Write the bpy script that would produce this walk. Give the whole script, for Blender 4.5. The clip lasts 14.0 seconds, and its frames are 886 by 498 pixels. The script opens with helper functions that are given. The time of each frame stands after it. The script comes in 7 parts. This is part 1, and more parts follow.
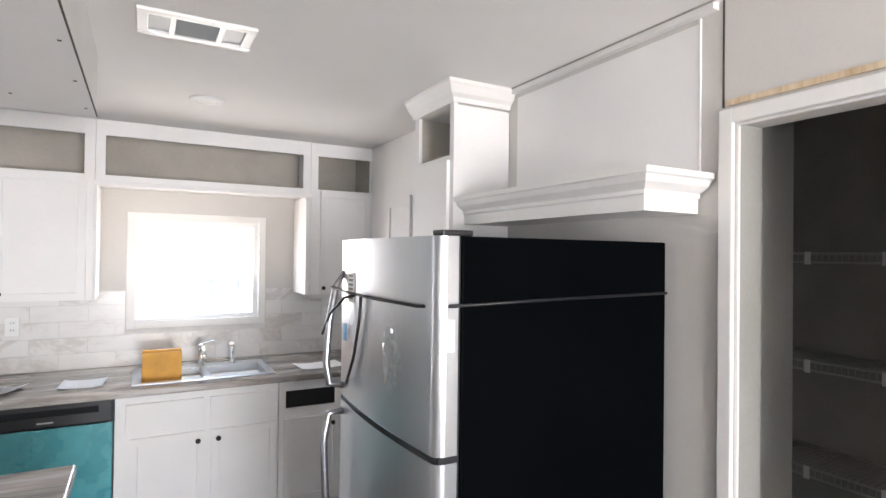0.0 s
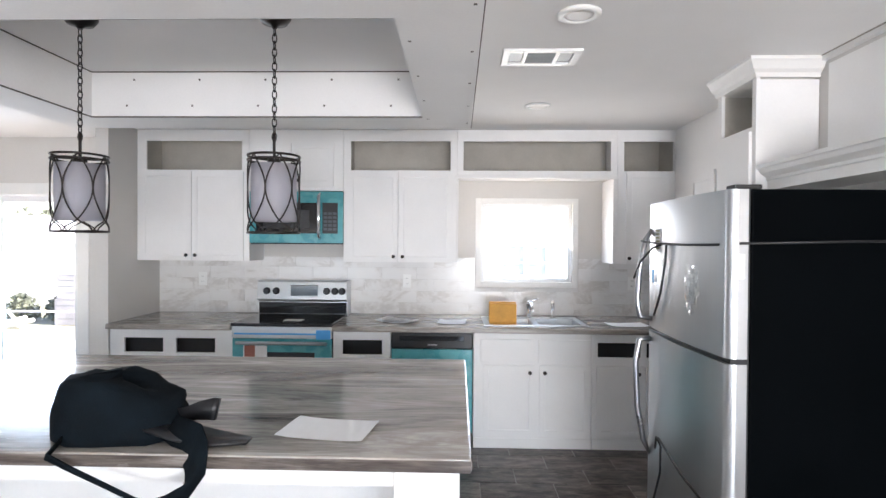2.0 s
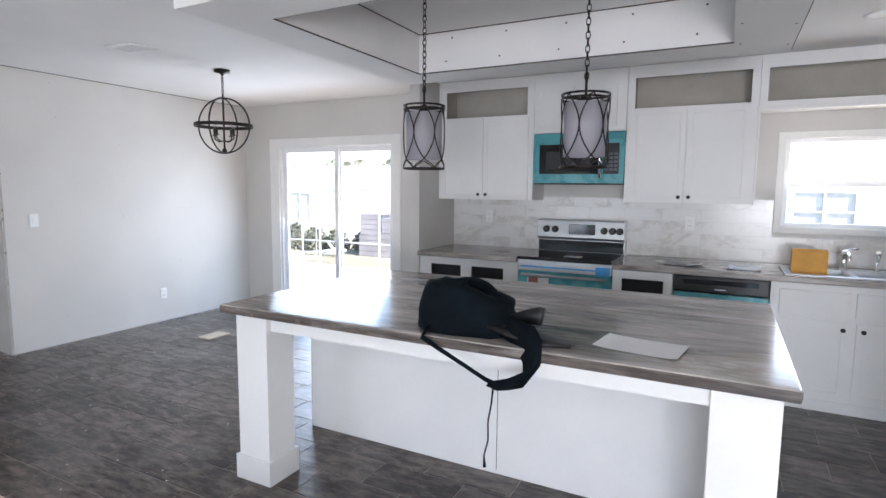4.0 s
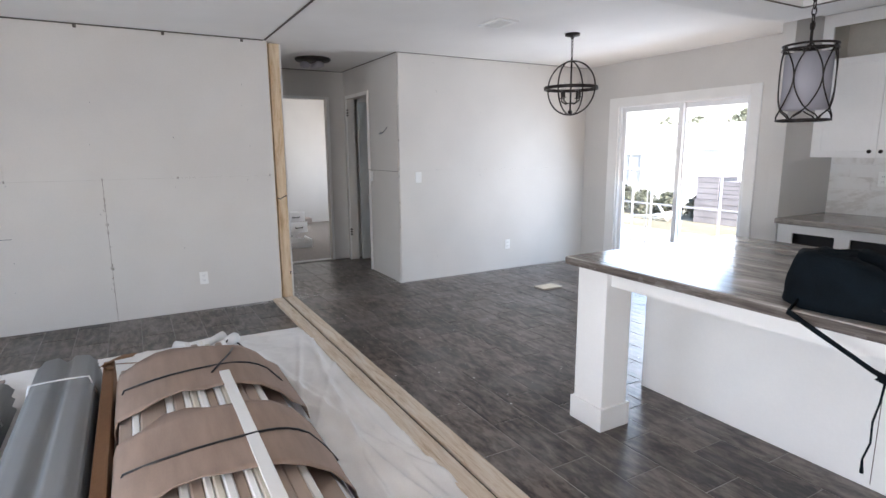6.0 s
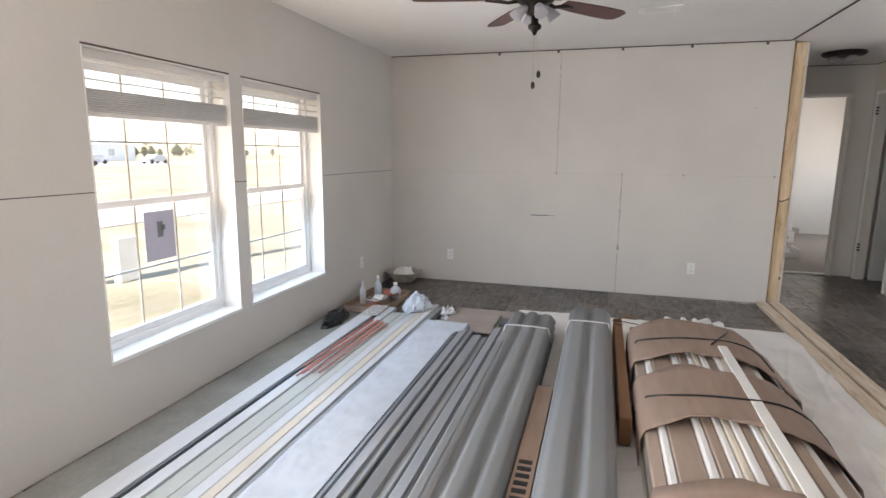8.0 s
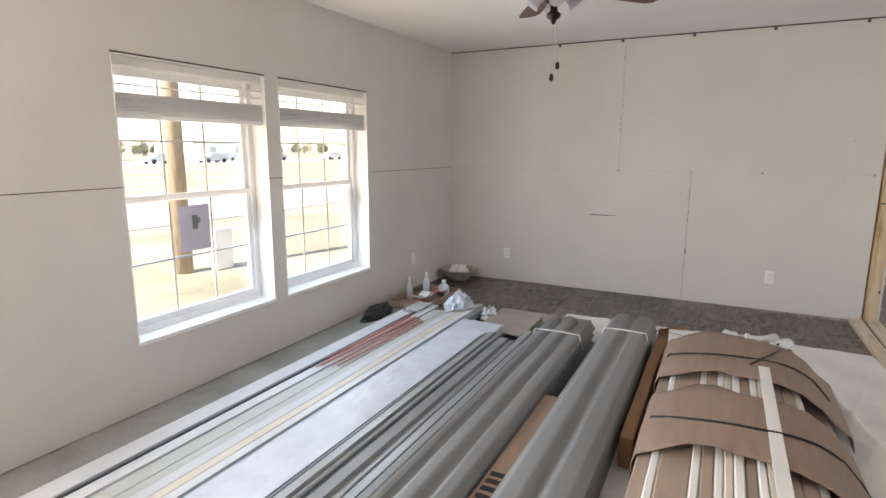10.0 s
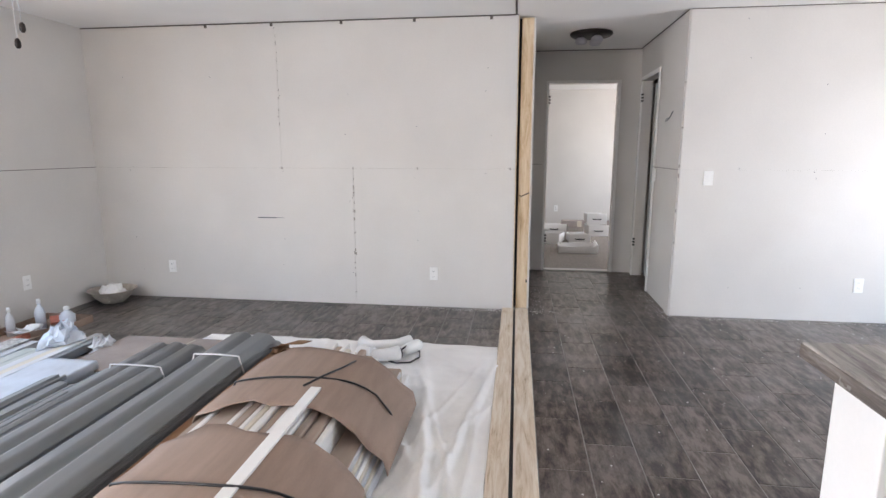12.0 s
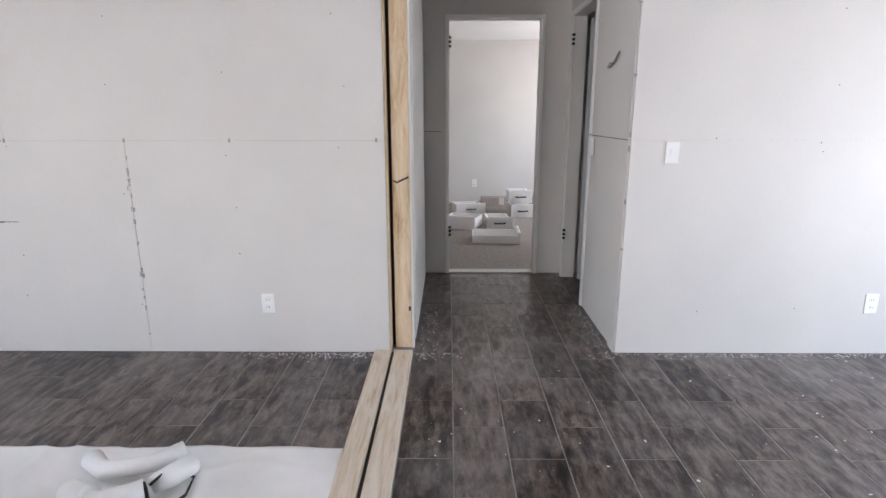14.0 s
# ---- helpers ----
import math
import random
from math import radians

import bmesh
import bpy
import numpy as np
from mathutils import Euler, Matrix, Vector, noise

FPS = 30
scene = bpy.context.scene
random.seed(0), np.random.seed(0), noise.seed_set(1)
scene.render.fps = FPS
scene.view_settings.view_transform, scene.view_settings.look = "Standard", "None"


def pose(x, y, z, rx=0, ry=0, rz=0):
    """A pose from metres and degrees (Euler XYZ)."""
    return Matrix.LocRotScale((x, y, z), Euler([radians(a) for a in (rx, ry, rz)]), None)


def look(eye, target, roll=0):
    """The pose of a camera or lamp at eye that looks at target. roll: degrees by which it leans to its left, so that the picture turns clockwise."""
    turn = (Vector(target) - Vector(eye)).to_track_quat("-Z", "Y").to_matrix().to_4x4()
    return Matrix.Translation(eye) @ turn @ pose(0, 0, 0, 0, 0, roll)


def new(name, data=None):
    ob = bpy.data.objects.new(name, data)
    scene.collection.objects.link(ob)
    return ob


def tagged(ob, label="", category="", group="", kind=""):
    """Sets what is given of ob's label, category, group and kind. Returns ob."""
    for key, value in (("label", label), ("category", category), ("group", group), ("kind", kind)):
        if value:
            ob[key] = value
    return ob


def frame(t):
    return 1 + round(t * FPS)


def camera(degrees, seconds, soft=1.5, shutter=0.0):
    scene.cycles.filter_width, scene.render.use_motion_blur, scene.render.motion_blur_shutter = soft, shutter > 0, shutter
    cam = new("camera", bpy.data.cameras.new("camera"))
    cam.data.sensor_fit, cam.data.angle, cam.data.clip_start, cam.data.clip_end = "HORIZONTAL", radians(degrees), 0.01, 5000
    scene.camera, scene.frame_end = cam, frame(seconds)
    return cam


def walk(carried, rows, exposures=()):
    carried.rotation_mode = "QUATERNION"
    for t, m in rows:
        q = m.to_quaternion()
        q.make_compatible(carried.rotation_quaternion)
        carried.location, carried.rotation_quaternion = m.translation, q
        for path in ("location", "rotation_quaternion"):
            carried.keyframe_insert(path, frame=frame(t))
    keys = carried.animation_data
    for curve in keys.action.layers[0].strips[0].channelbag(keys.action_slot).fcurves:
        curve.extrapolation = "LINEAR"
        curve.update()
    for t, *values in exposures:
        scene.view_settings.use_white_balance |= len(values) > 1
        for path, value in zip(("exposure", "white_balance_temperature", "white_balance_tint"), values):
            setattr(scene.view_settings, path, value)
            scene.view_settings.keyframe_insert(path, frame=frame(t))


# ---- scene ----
cam = camera(78.0, 14.0)
PATH = [
    (0, (0.387, 0.27, 1.664), (1.352, 2.021, 1.685), 0.7),
    (0.5, (0.344, 0.084, 1.637), (1.054, 1.954, 1.656), 0.4),
    (1, (0.343, -0.089, 1.594), (0.749, 1.87, 1.613), 0.3),
    (1.5, (0.248, -0.209, 1.561), (0.387, 1.786, 1.578), 0.3),
    (2, (0.151, -0.336, 1.53), (0.096, 1.663, 1.508), 0.4),
    (2.5, (0.05, -0.445, 1.494), (-0.187, 1.539, 1.402), 0.2),
    (2.7, (0.046, -0.487, 1.489), (-0.291, 1.481, 1.364), 0.6),
    (4.8, (-0.064, -0.602, 1.463), (-1.316, 0.933, 1.185), -0.3),
    (5, (-0.056, -0.62, 1.469), (-1.397, 0.834, 1.17), -0.4),
    (5.5, (-0.063, -0.653, 1.459), (-1.606, 0.574, 1.122), -0.4),
    (6, (-0.053, -0.692, 1.452), (-1.766, 0.277, 1.095), -0.4),
    (6.5, (0.017, -0.751, 1.415), (-1.842, -0.104, 1.065), 0.0),
    (7, (0.141, -0.894, 1.423), (-1.814, -0.655, 1.074), 0.2),
    (7.5, (0.282, -1.02, 1.422), (-1.68, -1.192, 1.075), 0.4),
    (8, (0.411, -1.089, 1.421), (-1.482, -1.634, 1.075), 0.5),
    (8.2, (0.45, -1.044, 1.405), (-1.393, -1.741, 1.064), 0.6),
    (10.3, (0.077, -0.474, 1.426), (-1.676, -1.368, 1.066), 0.2),
    (10.5, (0.014, -0.345, 1.425), (-1.785, -1.141, 1.063), 0.2),
    (11, (-0.25, -0.006, 1.41), (-2.132, -0.576, 1.045), 0.1),
    (11.5, (-0.481, 0.34, 1.371), (-2.411, -0.046, 1.017), 0.1),
    (12, (-0.749, 0.519, 1.376), (-2.7, 0.257, 1.022), 0.0),
    (12.5, (-1.169, 0.619, 1.364), (-3.125, 0.418, 1.0), 0.1),
    (13, (-1.59, 0.757, 1.373), (-3.546, 0.625, 0.975), 0.0),
    (13.5, (-2.003, 0.81, 1.332), (-3.95, 0.718, 0.886), 0.1),
    (14, (-2.443, 0.85, 1.351), (-4.386, 0.828, 0.878), -0.1),
]
walk(cam, [(t, look(eye, target, roll)) for t, eye, target, roll in PATH],
     exposures=[(0.0, 2.32, 6750, 16), (1.5, 2.38, 6600, 15), (2.0, 2.22, 6500, 15), (2.5, 1.84, 6400, 15), (5.0, 1.71, 6270, 16), (6.0, 1.73, 6470, 16), (7.0, 1.84, 6750, 17), (8.0, 1.62, 7150, 17), (10.5, 1.63, 7350, 17), (11.5, 2.08, 6900, 17), (12.5, 2.2, 6600, 18), (14.0, 2.14, 6500, 18)])

# ---- world and light ----
world = bpy.data.worlds.new("world")
scene.world = world
world.use_nodes = True
_wn = world.node_tree.nodes
_sky = _wn.new("ShaderNodeTexSky")
_sky.sky_type, _sky.sun_disc = "NISHITA", False
_sky.sun_elevation, _sky.sun_rotation = radians(38), radians(105)
_sky.air_density, _sky.dust_density, _sky.ozone_density = 1.0, 0.6, 1.0
world.node_tree.links.new(_sky.outputs[0], _wn["Background"].inputs[0])
_wn["Background"].inputs[1].default_value = 0.15
sun = new("sun", bpy.data.lights.new("sun", "SUN"))
sun.data.energy, sun.data.angle, sun.data.color = 5.0, radians(0.53), (1.0, 0.95, 0.88)
# the sun stands beyond the end wall; added eaves stop any beam from entering
sun.matrix_world = look((0, 0, 0), (-0.80, 0.22, -0.65))


def window_light(name, x, y, z, w, h, out, power, color, tilt=0):
    """Light of the sky (tilted down) or of the sunlit ground (tilted up) in a window's opening or an added one."""
    li = bpy.data.lights.new(name, "AREA")
    li.shape, li.size, li.size_y, li.energy, li.color = "RECTANGLE", w, h, power, color
    ob = new(name, li)
    c, s_ = math.cos(radians(tilt)), math.sin(radians(tilt))
    ob.matrix_world = look((x, y, z), (x + out[0] * c, y + out[1] * c, z + s_))
    return ob


COOL, BLUE, WARM = (0.62, 0.81, 1.0), (0.48, 0.73, 1.0), (1.0, 0.88, 0.735)
NORTH, SOUTH = (0, 1), (0, -1)
for nm, x, y, z, w, h, out, sky_w, ground_w, tone, up in (
        ("slider", -4.04, 4.52, 1.0, 1.5, 1.85, SOUTH, 13.5, 6.5, COOL, 42),
        ("kitchen", 0.75, 4.53, 1.53, 0.74, 0.62, SOUTH, 1.7, 2.0, COOL, 40),
        ("living_a", -2.12, -3.44, 1.0, 0.9, 1.15, NORTH, 4.0, 3.0, BLUE, 40),
        ("living_b", -3.27, -3.44, 1.0, 0.9, 1.15, NORTH, 4.0, 3.0, BLUE, 40),
        # front: lamps in an unseen opening, added to brighten kitchen and west wall
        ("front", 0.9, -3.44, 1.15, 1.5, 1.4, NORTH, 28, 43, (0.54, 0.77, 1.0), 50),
        # bedroom: lamps in another unseen opening, added to light the far room
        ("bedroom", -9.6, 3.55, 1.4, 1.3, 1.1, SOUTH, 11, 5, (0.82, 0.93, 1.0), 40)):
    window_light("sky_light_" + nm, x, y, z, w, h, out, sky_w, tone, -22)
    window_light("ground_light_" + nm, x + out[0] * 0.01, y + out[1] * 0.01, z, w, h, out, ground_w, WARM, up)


# ---- materials ----
def mat(name, base, rough=0.6, metal=0.0, var=0.06, scale=6.0, fine=60.0, bump=0.05, stretch=(1, 1, 1), spec=0.5, tint=None, rnd=0.0, coat=0.0):
    """A surface with colour variation at two scales and a fine relief, in metres."""
    m = bpy.data.materials.new(name)
    m.use_nodes = True
    n, l = m.node_tree.nodes, m.node_tree.links
    b = n["Principled BSDF"]
    b.inputs["Roughness"].default_value = rough
    b.inputs["Metallic"].default_value = metal
    b.inputs["Specular IOR Level"].default_value = spec
    b.inputs["Coat Weight"].default_value = coat
    tc, mp = n.new("ShaderNodeTexCoord"), n.new("ShaderNodeMapping")
    mp.inputs["Scale"].default_value = stretch
    l.new(tc.outputs["Object"], mp.inputs["Vector"])
    big, small = n.new("ShaderNodeTexNoise"), n.new("ShaderNodeTexNoise")
    big.inputs["Scale"].default_value, big.inputs["Detail"].default_value = scale, 4
    small.inputs["Scale"].default_value, small.inputs["Detail"].default_value = fine, 3
    l.new(mp.outputs[0], big.inputs["Vector"]), l.new(mp.outputs[0], small.inputs["Vector"])
    ramp = n.new("ShaderNodeValToRGB")
    lo = tint or tuple(c * (1 - 2.2 * var) for c in base)
    ramp.color_ramp.elements[0].color, ramp.color_ramp.elements[1].color = (*lo, 1), (*[min(1, c * (1 + var)) for c in base], 1)
    ramp.color_ramp.elements[0].position, ramp.color_ramp.elements[1].position = 0.28, 0.72
    add = n.new("ShaderNodeMath")
    add.operation, add.inputs[1].default_value = "MULTIPLY_ADD", 0.35
    l.new(small.outputs["Fac"], add.inputs[0]), l.new(big.outputs["Fac"], add.inputs[2])
    sub = n.new("ShaderNodeMath")
    sub.operation, sub.inputs[1].default_value = "SUBTRACT", 0.175
    l.new(add.outputs[0], sub.inputs[0])
    fac = sub.outputs[0]
    if rnd:
        oi, sc = n.new("ShaderNodeObjectInfo"), n.new("ShaderNodeMath")
        sc.operation, sc.inputs[1].default_value = "MULTIPLY_ADD", rnd
        l.new(oi.outputs["Random"], sc.inputs[0]), l.new(fac, sc.inputs[2])
        s2 = n.new("ShaderNodeMath")
        s2.operation, s2.inputs[1].default_value = "SUBTRACT", rnd / 2
        l.new(sc.outputs[0], s2.inputs[0])
        fac = s2.outputs[0]
    l.new(fac, ramp.inputs[0]), l.new(ramp.outputs[0], b.inputs["Base Color"])
    if bump:
        bp = n.new("ShaderNodeBump")
        bp.inputs["Strength"].default_value, bp.inputs["Distance"].default_value = bump, 0.01
        l.new(small.outputs["Fac"], bp.inputs["Height"]), l.new(bp.outputs[0], b.inputs["Normal"])
    rr = n.new("ShaderNodeMapRange")
    rr.inputs["To Min"].default_value, rr.inputs["To Max"].default_value = max(0.02, rough - 0.08), min(1, rough + 0.08)
    l.new(big.outputs["Fac"], rr.inputs["Value"]), l.new(rr.outputs[0], b.inputs["Roughness"])
    return m


def glass_mat(name, tint=(1, 1, 1), rough=0.0):
    m = bpy.data.materials.new(name)
    m.use_nodes = True
    n, l = m.node_tree.nodes, m.node_tree.links
    n.remove(n["Principled BSDF"])
    tr, gl, mx, fr = n.new("ShaderNodeBsdfTransparent"), n.new("ShaderNodeBsdfGlossy"), n.new("ShaderNodeMixShader"), n.new("ShaderNodeLayerWeight")
    tr.inputs[0].default_value = (*tint, 1)
    gl.inputs["Roughness"].default_value = rough
    fr.inputs[0].default_value = 0.12
    l.new(fr.outputs["Facing"], mx.inputs[0]), l.new(tr.outputs[0], mx.inputs[1]), l.new(gl.outputs[0], mx.inputs[2])
    l.new(mx.outputs[0], n["Material Output"].inputs[0])
    return m


def streak_mat(name, cols, rough, scale, stretch, rnd=0.0, bump=0.03, distort=1.0, detail=6, lo=0.42, span=0.46):
    """Streaks along one way: several colours over a stretched, warped noise."""
    m = mat(name, cols[0], rough, var=0.0, bump=0)
    n, l = m.node_tree.nodes, m.node_tree.links
    b = n["Principled BSDF"]
    tc, mp, nz, nz2 = n.new("ShaderNodeTexCoord"), n.new("ShaderNodeMapping"), n.new("ShaderNodeTexNoise"), n.new("ShaderNodeTexNoise")
    mp.inputs["Scale"].default_value = stretch
    l.new(tc.outputs["Object"], mp.inputs[0])
    vec = mp.outputs[0]
    if rnd:
        oi, vm = n.new("ShaderNodeObjectInfo"), n.new("ShaderNodeVectorMath")
        vm.operation = "MULTIPLY_ADD"
        vm.inputs[1].default_value = (13.0, 7.0, 5.0)
        l.new(oi.outputs["Random"], vm.inputs[0]), l.new(vec, vm.inputs[2])
        vec = vm.outputs[0]
    for k, s in ((nz, scale), (nz2, scale * 6)):
        k.inputs["Scale"].default_value, k.inputs["Detail"].default_value, k.inputs["Distortion"].default_value = s, detail, distort
        k.inputs["Roughness"].default_value = 0.62
        l.new(vec, k.inputs["Vector"])
    mx = n.new("ShaderNodeMath")
    mx.operation, mx.inputs[1].default_value = "MULTIPLY_ADD", 0.3
    l.new(nz2.outputs["Fac"], mx.inputs[0]), l.new(nz.outputs["Fac"], mx.inputs[2])
    ramp = n.new("ShaderNodeValToRGB")
    e = ramp.color_ramp.elements
    while len(e) < len(cols):
        e.new(0.5)
    for i, c in enumerate(cols):
        e[i].position, e[i].color = lo + span * i / (len(cols) - 1), (*c, 1)
    out = mx.outputs[0]
    if rnd:
        sc = n.new("ShaderNodeMath")
        sc.operation, sc.inputs[1].default_value = "MULTIPLY_ADD", rnd
        oi2 = n.new("ShaderNodeObjectInfo")
        l.new(oi2.outputs["Random"], sc.inputs[0]), l.new(out, sc.inputs[2])
        out = sc.outputs[0]
    l.new(out, ramp.inputs[0]), l.new(ramp.outputs[0], b.inputs["Base Color"])
    if bump:
        bp = n.new("ShaderNodeBump")
        bp.inputs["Strength"].default_value, bp.inputs["Distance"].default_value = bump, 0.01
        l.new(nz2.outputs["Fac"], bp.inputs["Height"]), l.new(bp.outputs[0], b.inputs["Normal"])
    return m


M = {}
M["wall"] = mat("drywall_greige", (0.645, 0.622, 0.594), 0.75, var=0.03, scale=1.3, fine=90, bump=0.04)
M["core"] = mat("wall_core", (0.16, 0.12, 0.09), 0.9)
M["ceil"] = mat("ceiling_white", (0.82, 0.81, 0.80), 0.85, var=0.025, scale=1.5, fine=140, bump=0.18)
M["soffit"] = mat("soffit_primer", (0.78, 0.77, 0.76), 0.8, var=0.03, scale=2, fine=90, bump=0.05)
M["cab"] = mat("cabinet_white_paint", (0.84, 0.83, 0.82), 0.42, var=0.02, scale=3, fine=80, bump=0.02)
M["cab_in"] = mat("cabinet_raw_inside", (0.50, 0.47, 0.42), 0.8, var=0.05)
# near-black for painted shade in hollows and gaps, and for marks in the stud
M["dark"] = mat("dark_shade_and_marks", (0.03, 0.03, 0.033), 0.8)
M["trim"] = mat("trim_white", (0.82, 0.81, 0.79), 0.45, var=0.02, scale=4, bump=0.02)
M["seam"] = mat("joint_shadow_gap", (0.10, 0.085, 0.075), 0.9)
M["lumber"] = streak_mat("dusty_raw_pine", [(0.20, 0.14, 0.09), (0.55, 0.43, 0.31), (0.66, 0.55, 0.43), (0.72, 0.64, 0.54)], 0.8, 5.0, (0.6, 7, 7), bump=0.10, lo=0.36, span=0.42)
M["post"] = streak_mat("raw_pine_stud", [(0.26, 0.15, 0.07), (0.55, 0.39, 0.23), (0.68, 0.53, 0.36), (0.76, 0.63, 0.46)], 0.7, 2.4, (9, 9, 1.2), bump=0.08, lo=0.37, span=0.44)
M["tile"] = streak_mat("slate_plank_tile", [(0.009, 0.0065, 0.006), (0.031, 0.022, 0.019), (0.080, 0.060, 0.051), (0.116, 0.091, 0.079), (0.18, 0.148, 0.131)], 0.30, 4.6, (1.7, 5.2, 4), rnd=0.13, bump=0.04, distort=0.3, detail=8, lo=0.555, span=0.30)
M["grout"] = mat("grout_grey", (0.35, 0.335, 0.32), 0.9, var=0.2, scale=5)
_n, _l = M["tile"].node_tree.nodes, M["tile"].node_tree.links
_g, _z, _r, _m = _n.new("ShaderNodeNewGeometry"), _n.new("ShaderNodeTexNoise"), _n.new("ShaderNodeMapRange"), _n.new("ShaderNodeMixRGB")
_z.inputs["Scale"].default_value, _z.inputs["Detail"].default_value, _z.inputs["Roughness"].default_value = 1.6, 8, 0.7
_r.inputs["From Min"].default_value, _r.inputs["From Max"].default_value, _r.inputs["To Max"].default_value = 0.46, 0.78, 0.50
_m.inputs[2].default_value = (0.30, 0.285, 0.275, 1)
_l.new(_g.outputs["Position"], _z.inputs["Vector"]), _l.new(_z.outputs["Fac"], _r.inputs["Value"]), _l.new(_r.outputs[0], _m.inputs[0])
_n["Principled BSDF"].inputs["Specular IOR Level"].default_value = 0.38
_s = _n["Principled BSDF"].inputs["Base Color"]
_l.new(_s.links[0].from_socket, _m.inputs[1]), _l.new(_m.outputs[0], _s)
M["counter"] = streak_mat("laminate_driftwood", [(0.055, 0.046, 0.043), (0.15, 0.13, 0.12), (0.28, 0.25, 0.228), (0.38, 0.345, 0.318), (0.54, 0.505, 0.47)], 0.14, 1.0, (0.8, 5.0, 5), bump=0.0, distort=2.0, lo=0.43, span=0.38)
M["edge"] = streak_mat("laminate_edge_dark", [(0.03, 0.024, 0.022), (0.07, 0.056, 0.05), (0.13, 0.11, 0.098), (0.22, 0.195, 0.18)], 0.25, 2.5, (0.8, 3, 9), bump=0.0, lo=0.47, span=0.36)
M["hardboard"] = mat("brown_hardboard", (0.36, 0.31, 0.285), 0.8, var=0.08, scale=5, fine=90, bump=0.04)
M["pile"] = mat("weathered_crate_board", (0.33, 0.315, 0.325), 0.9, var=0.12, scale=2, fine=14)
M["bowl"] = mat("dusty_beige_plastic", (0.42, 0.38, 0.33), 0.7, var=0.14, scale=14)
M["marble"] = streak_mat("marble_tile", [(0.79, 0.78, 0.775), (0.80, 0.79, 0.785), (0.79, 0.785, 0.775), (0.80, 0.79, 0.78), (0.77, 0.755, 0.74), (0.64, 0.615, 0.59), (0.75, 0.735, 0.72), (0.80, 0.79, 0.785)], 0.22, 1.1, (1.0, 1.0, 1.5), rnd=0.08, bump=0.0, distort=2.4, detail=4, lo=0.36, span=0.62)
M["grout_w"] = mat("grout_white", (0.72, 0.71, 0.70), 0.9, var=0.06, scale=5)
M["steel"] = mat("brushed_stainless", (0.52, 0.53, 0.54), 0.33, metal=1.0, var=0.03, scale=2, fine=120, bump=0.015, stretch=(1, 1, 0.03))
M["steel_h"] = mat("stainless_handle", (0.42, 0.42, 0.44), 0.3, metal=1.0, var=0.03)
M["chrome"] = mat("chrome", (0.75, 0.75, 0.76), 0.08, metal=1.0, var=0.01, bump=0)
M["fr_black"] = mat("fridge_black_side", (0.0016, 0.0022, 0.0028), 0.5, var=0.1, scale=3, fine=220, bump=0.03, spec=0.012)
M["black"] = mat("black_plastic", (0.012, 0.012, 0.014), 0.4, var=0.1)
M["blackglass"] = mat("black_glass", (0.008, 0.008, 0.01), 0.06, var=0.05, bump=0)
M["teal"] = mat("teal_protective_film", (0.07, 0.36, 0.40), 0.28, var=0.10, scale=7, fine=40, bump=0.02, coat=0.3)
M["blue_tape"] = mat("blue_film_edge", (0.05, 0.30, 0.62), 0.4)
M["bronze"] = mat("oil_rubbed_bronze", (0.03, 0.024, 0.022), 0.4, metal=0.6, var=0.1)
M["shade"] = mat("frosted_organza_shade", (0.50, 0.49, 0.53), 0.55, var=0.06, scale=14, fine=120, stretch=(1, 1, 0.2))
_n, _l = M["shade"].node_tree.nodes, M["shade"].node_tree.links
_t, _mx = _n.new("ShaderNodeBsdfTranslucent"), _n.new("ShaderNodeMixShader")
_t.inputs[0].default_value, _mx.inputs[0].default_value = (0.74, 0.73, 0.78, 1), 0.5
_l.new(_n["Principled BSDF"].outputs[0], _mx.inputs[1]), _l.new(_t.outputs[0], _mx.inputs[2]), _l.new(_mx.outputs[0], _n["Material Output"].inputs[0])
M["kraft"] = mat("kraft_cardboard", (0.32, 0.228, 0.18), 0.85, var=0.07, scale=4, fine=70, bump=0.06, stretch=(1, 6, 1))
M["dusty"] = mat("dusty_paper", (0.25, 0.25, 0.235), 0.9, var=0.12, scale=3, fine=40)
M["chip"] = mat("torn_drywall_paper", (0.36, 0.34, 0.31), 0.9, var=0.1)
M["tan"] = mat("tan_primed_moulding", (0.40, 0.31, 0.25), 0.6, var=0.06, stretch=(0.2, 1, 1))
# both pantry colours are darkened to stand for the shade in there
M["taupe"] = mat("pantry_back_shaded", (0.36, 0.34, 0.31), 0.8, var=0.08, scale=3)
M["pantry"] = mat("pantry_board_shaded", (0.34, 0.335, 0.31), 0.8, var=0.05, scale=3)
M["kraft_o"] = mat("orange_cardboard", (0.27, 0.145, 0.075), 0.8, var=0.08, scale=4)
M["envelope"] = mat("manila_box_orange", (0.72, 0.36, 0.06), 0.6, var=0.08, scale=9)
M["siding"] = mat("grey_vinyl_siding", (0.235, 0.25, 0.262), 0.36, var=0.06, scale=2, fine=60, bump=0.03, stretch=(0.1, 1, 1))
M["siding_d"] = mat("dark_grey_vinyl", (0.09, 0.10, 0.12), 0.34, var=0.08, stretch=(0.1, 1, 1))
M["vinyl_w"] = mat("white_vinyl", (0.60, 0.61, 0.635), 0.4, var=0.05, stretch=(0.2, 1, 1))
M["vinyl_f"] = mat("white_vinyl_frame", (0.84, 0.845, 0.85), 0.35, var=0.02)
M["vinyl_g"] = mat("sage_grey_vinyl", (0.48, 0.50, 0.47), 0.5, var=0.04, stretch=(0.2, 1, 1))
M["cream"] = mat("cream_moulding", (0.66, 0.60, 0.50), 0.5, var=0.06, stretch=(0.2, 1, 1))
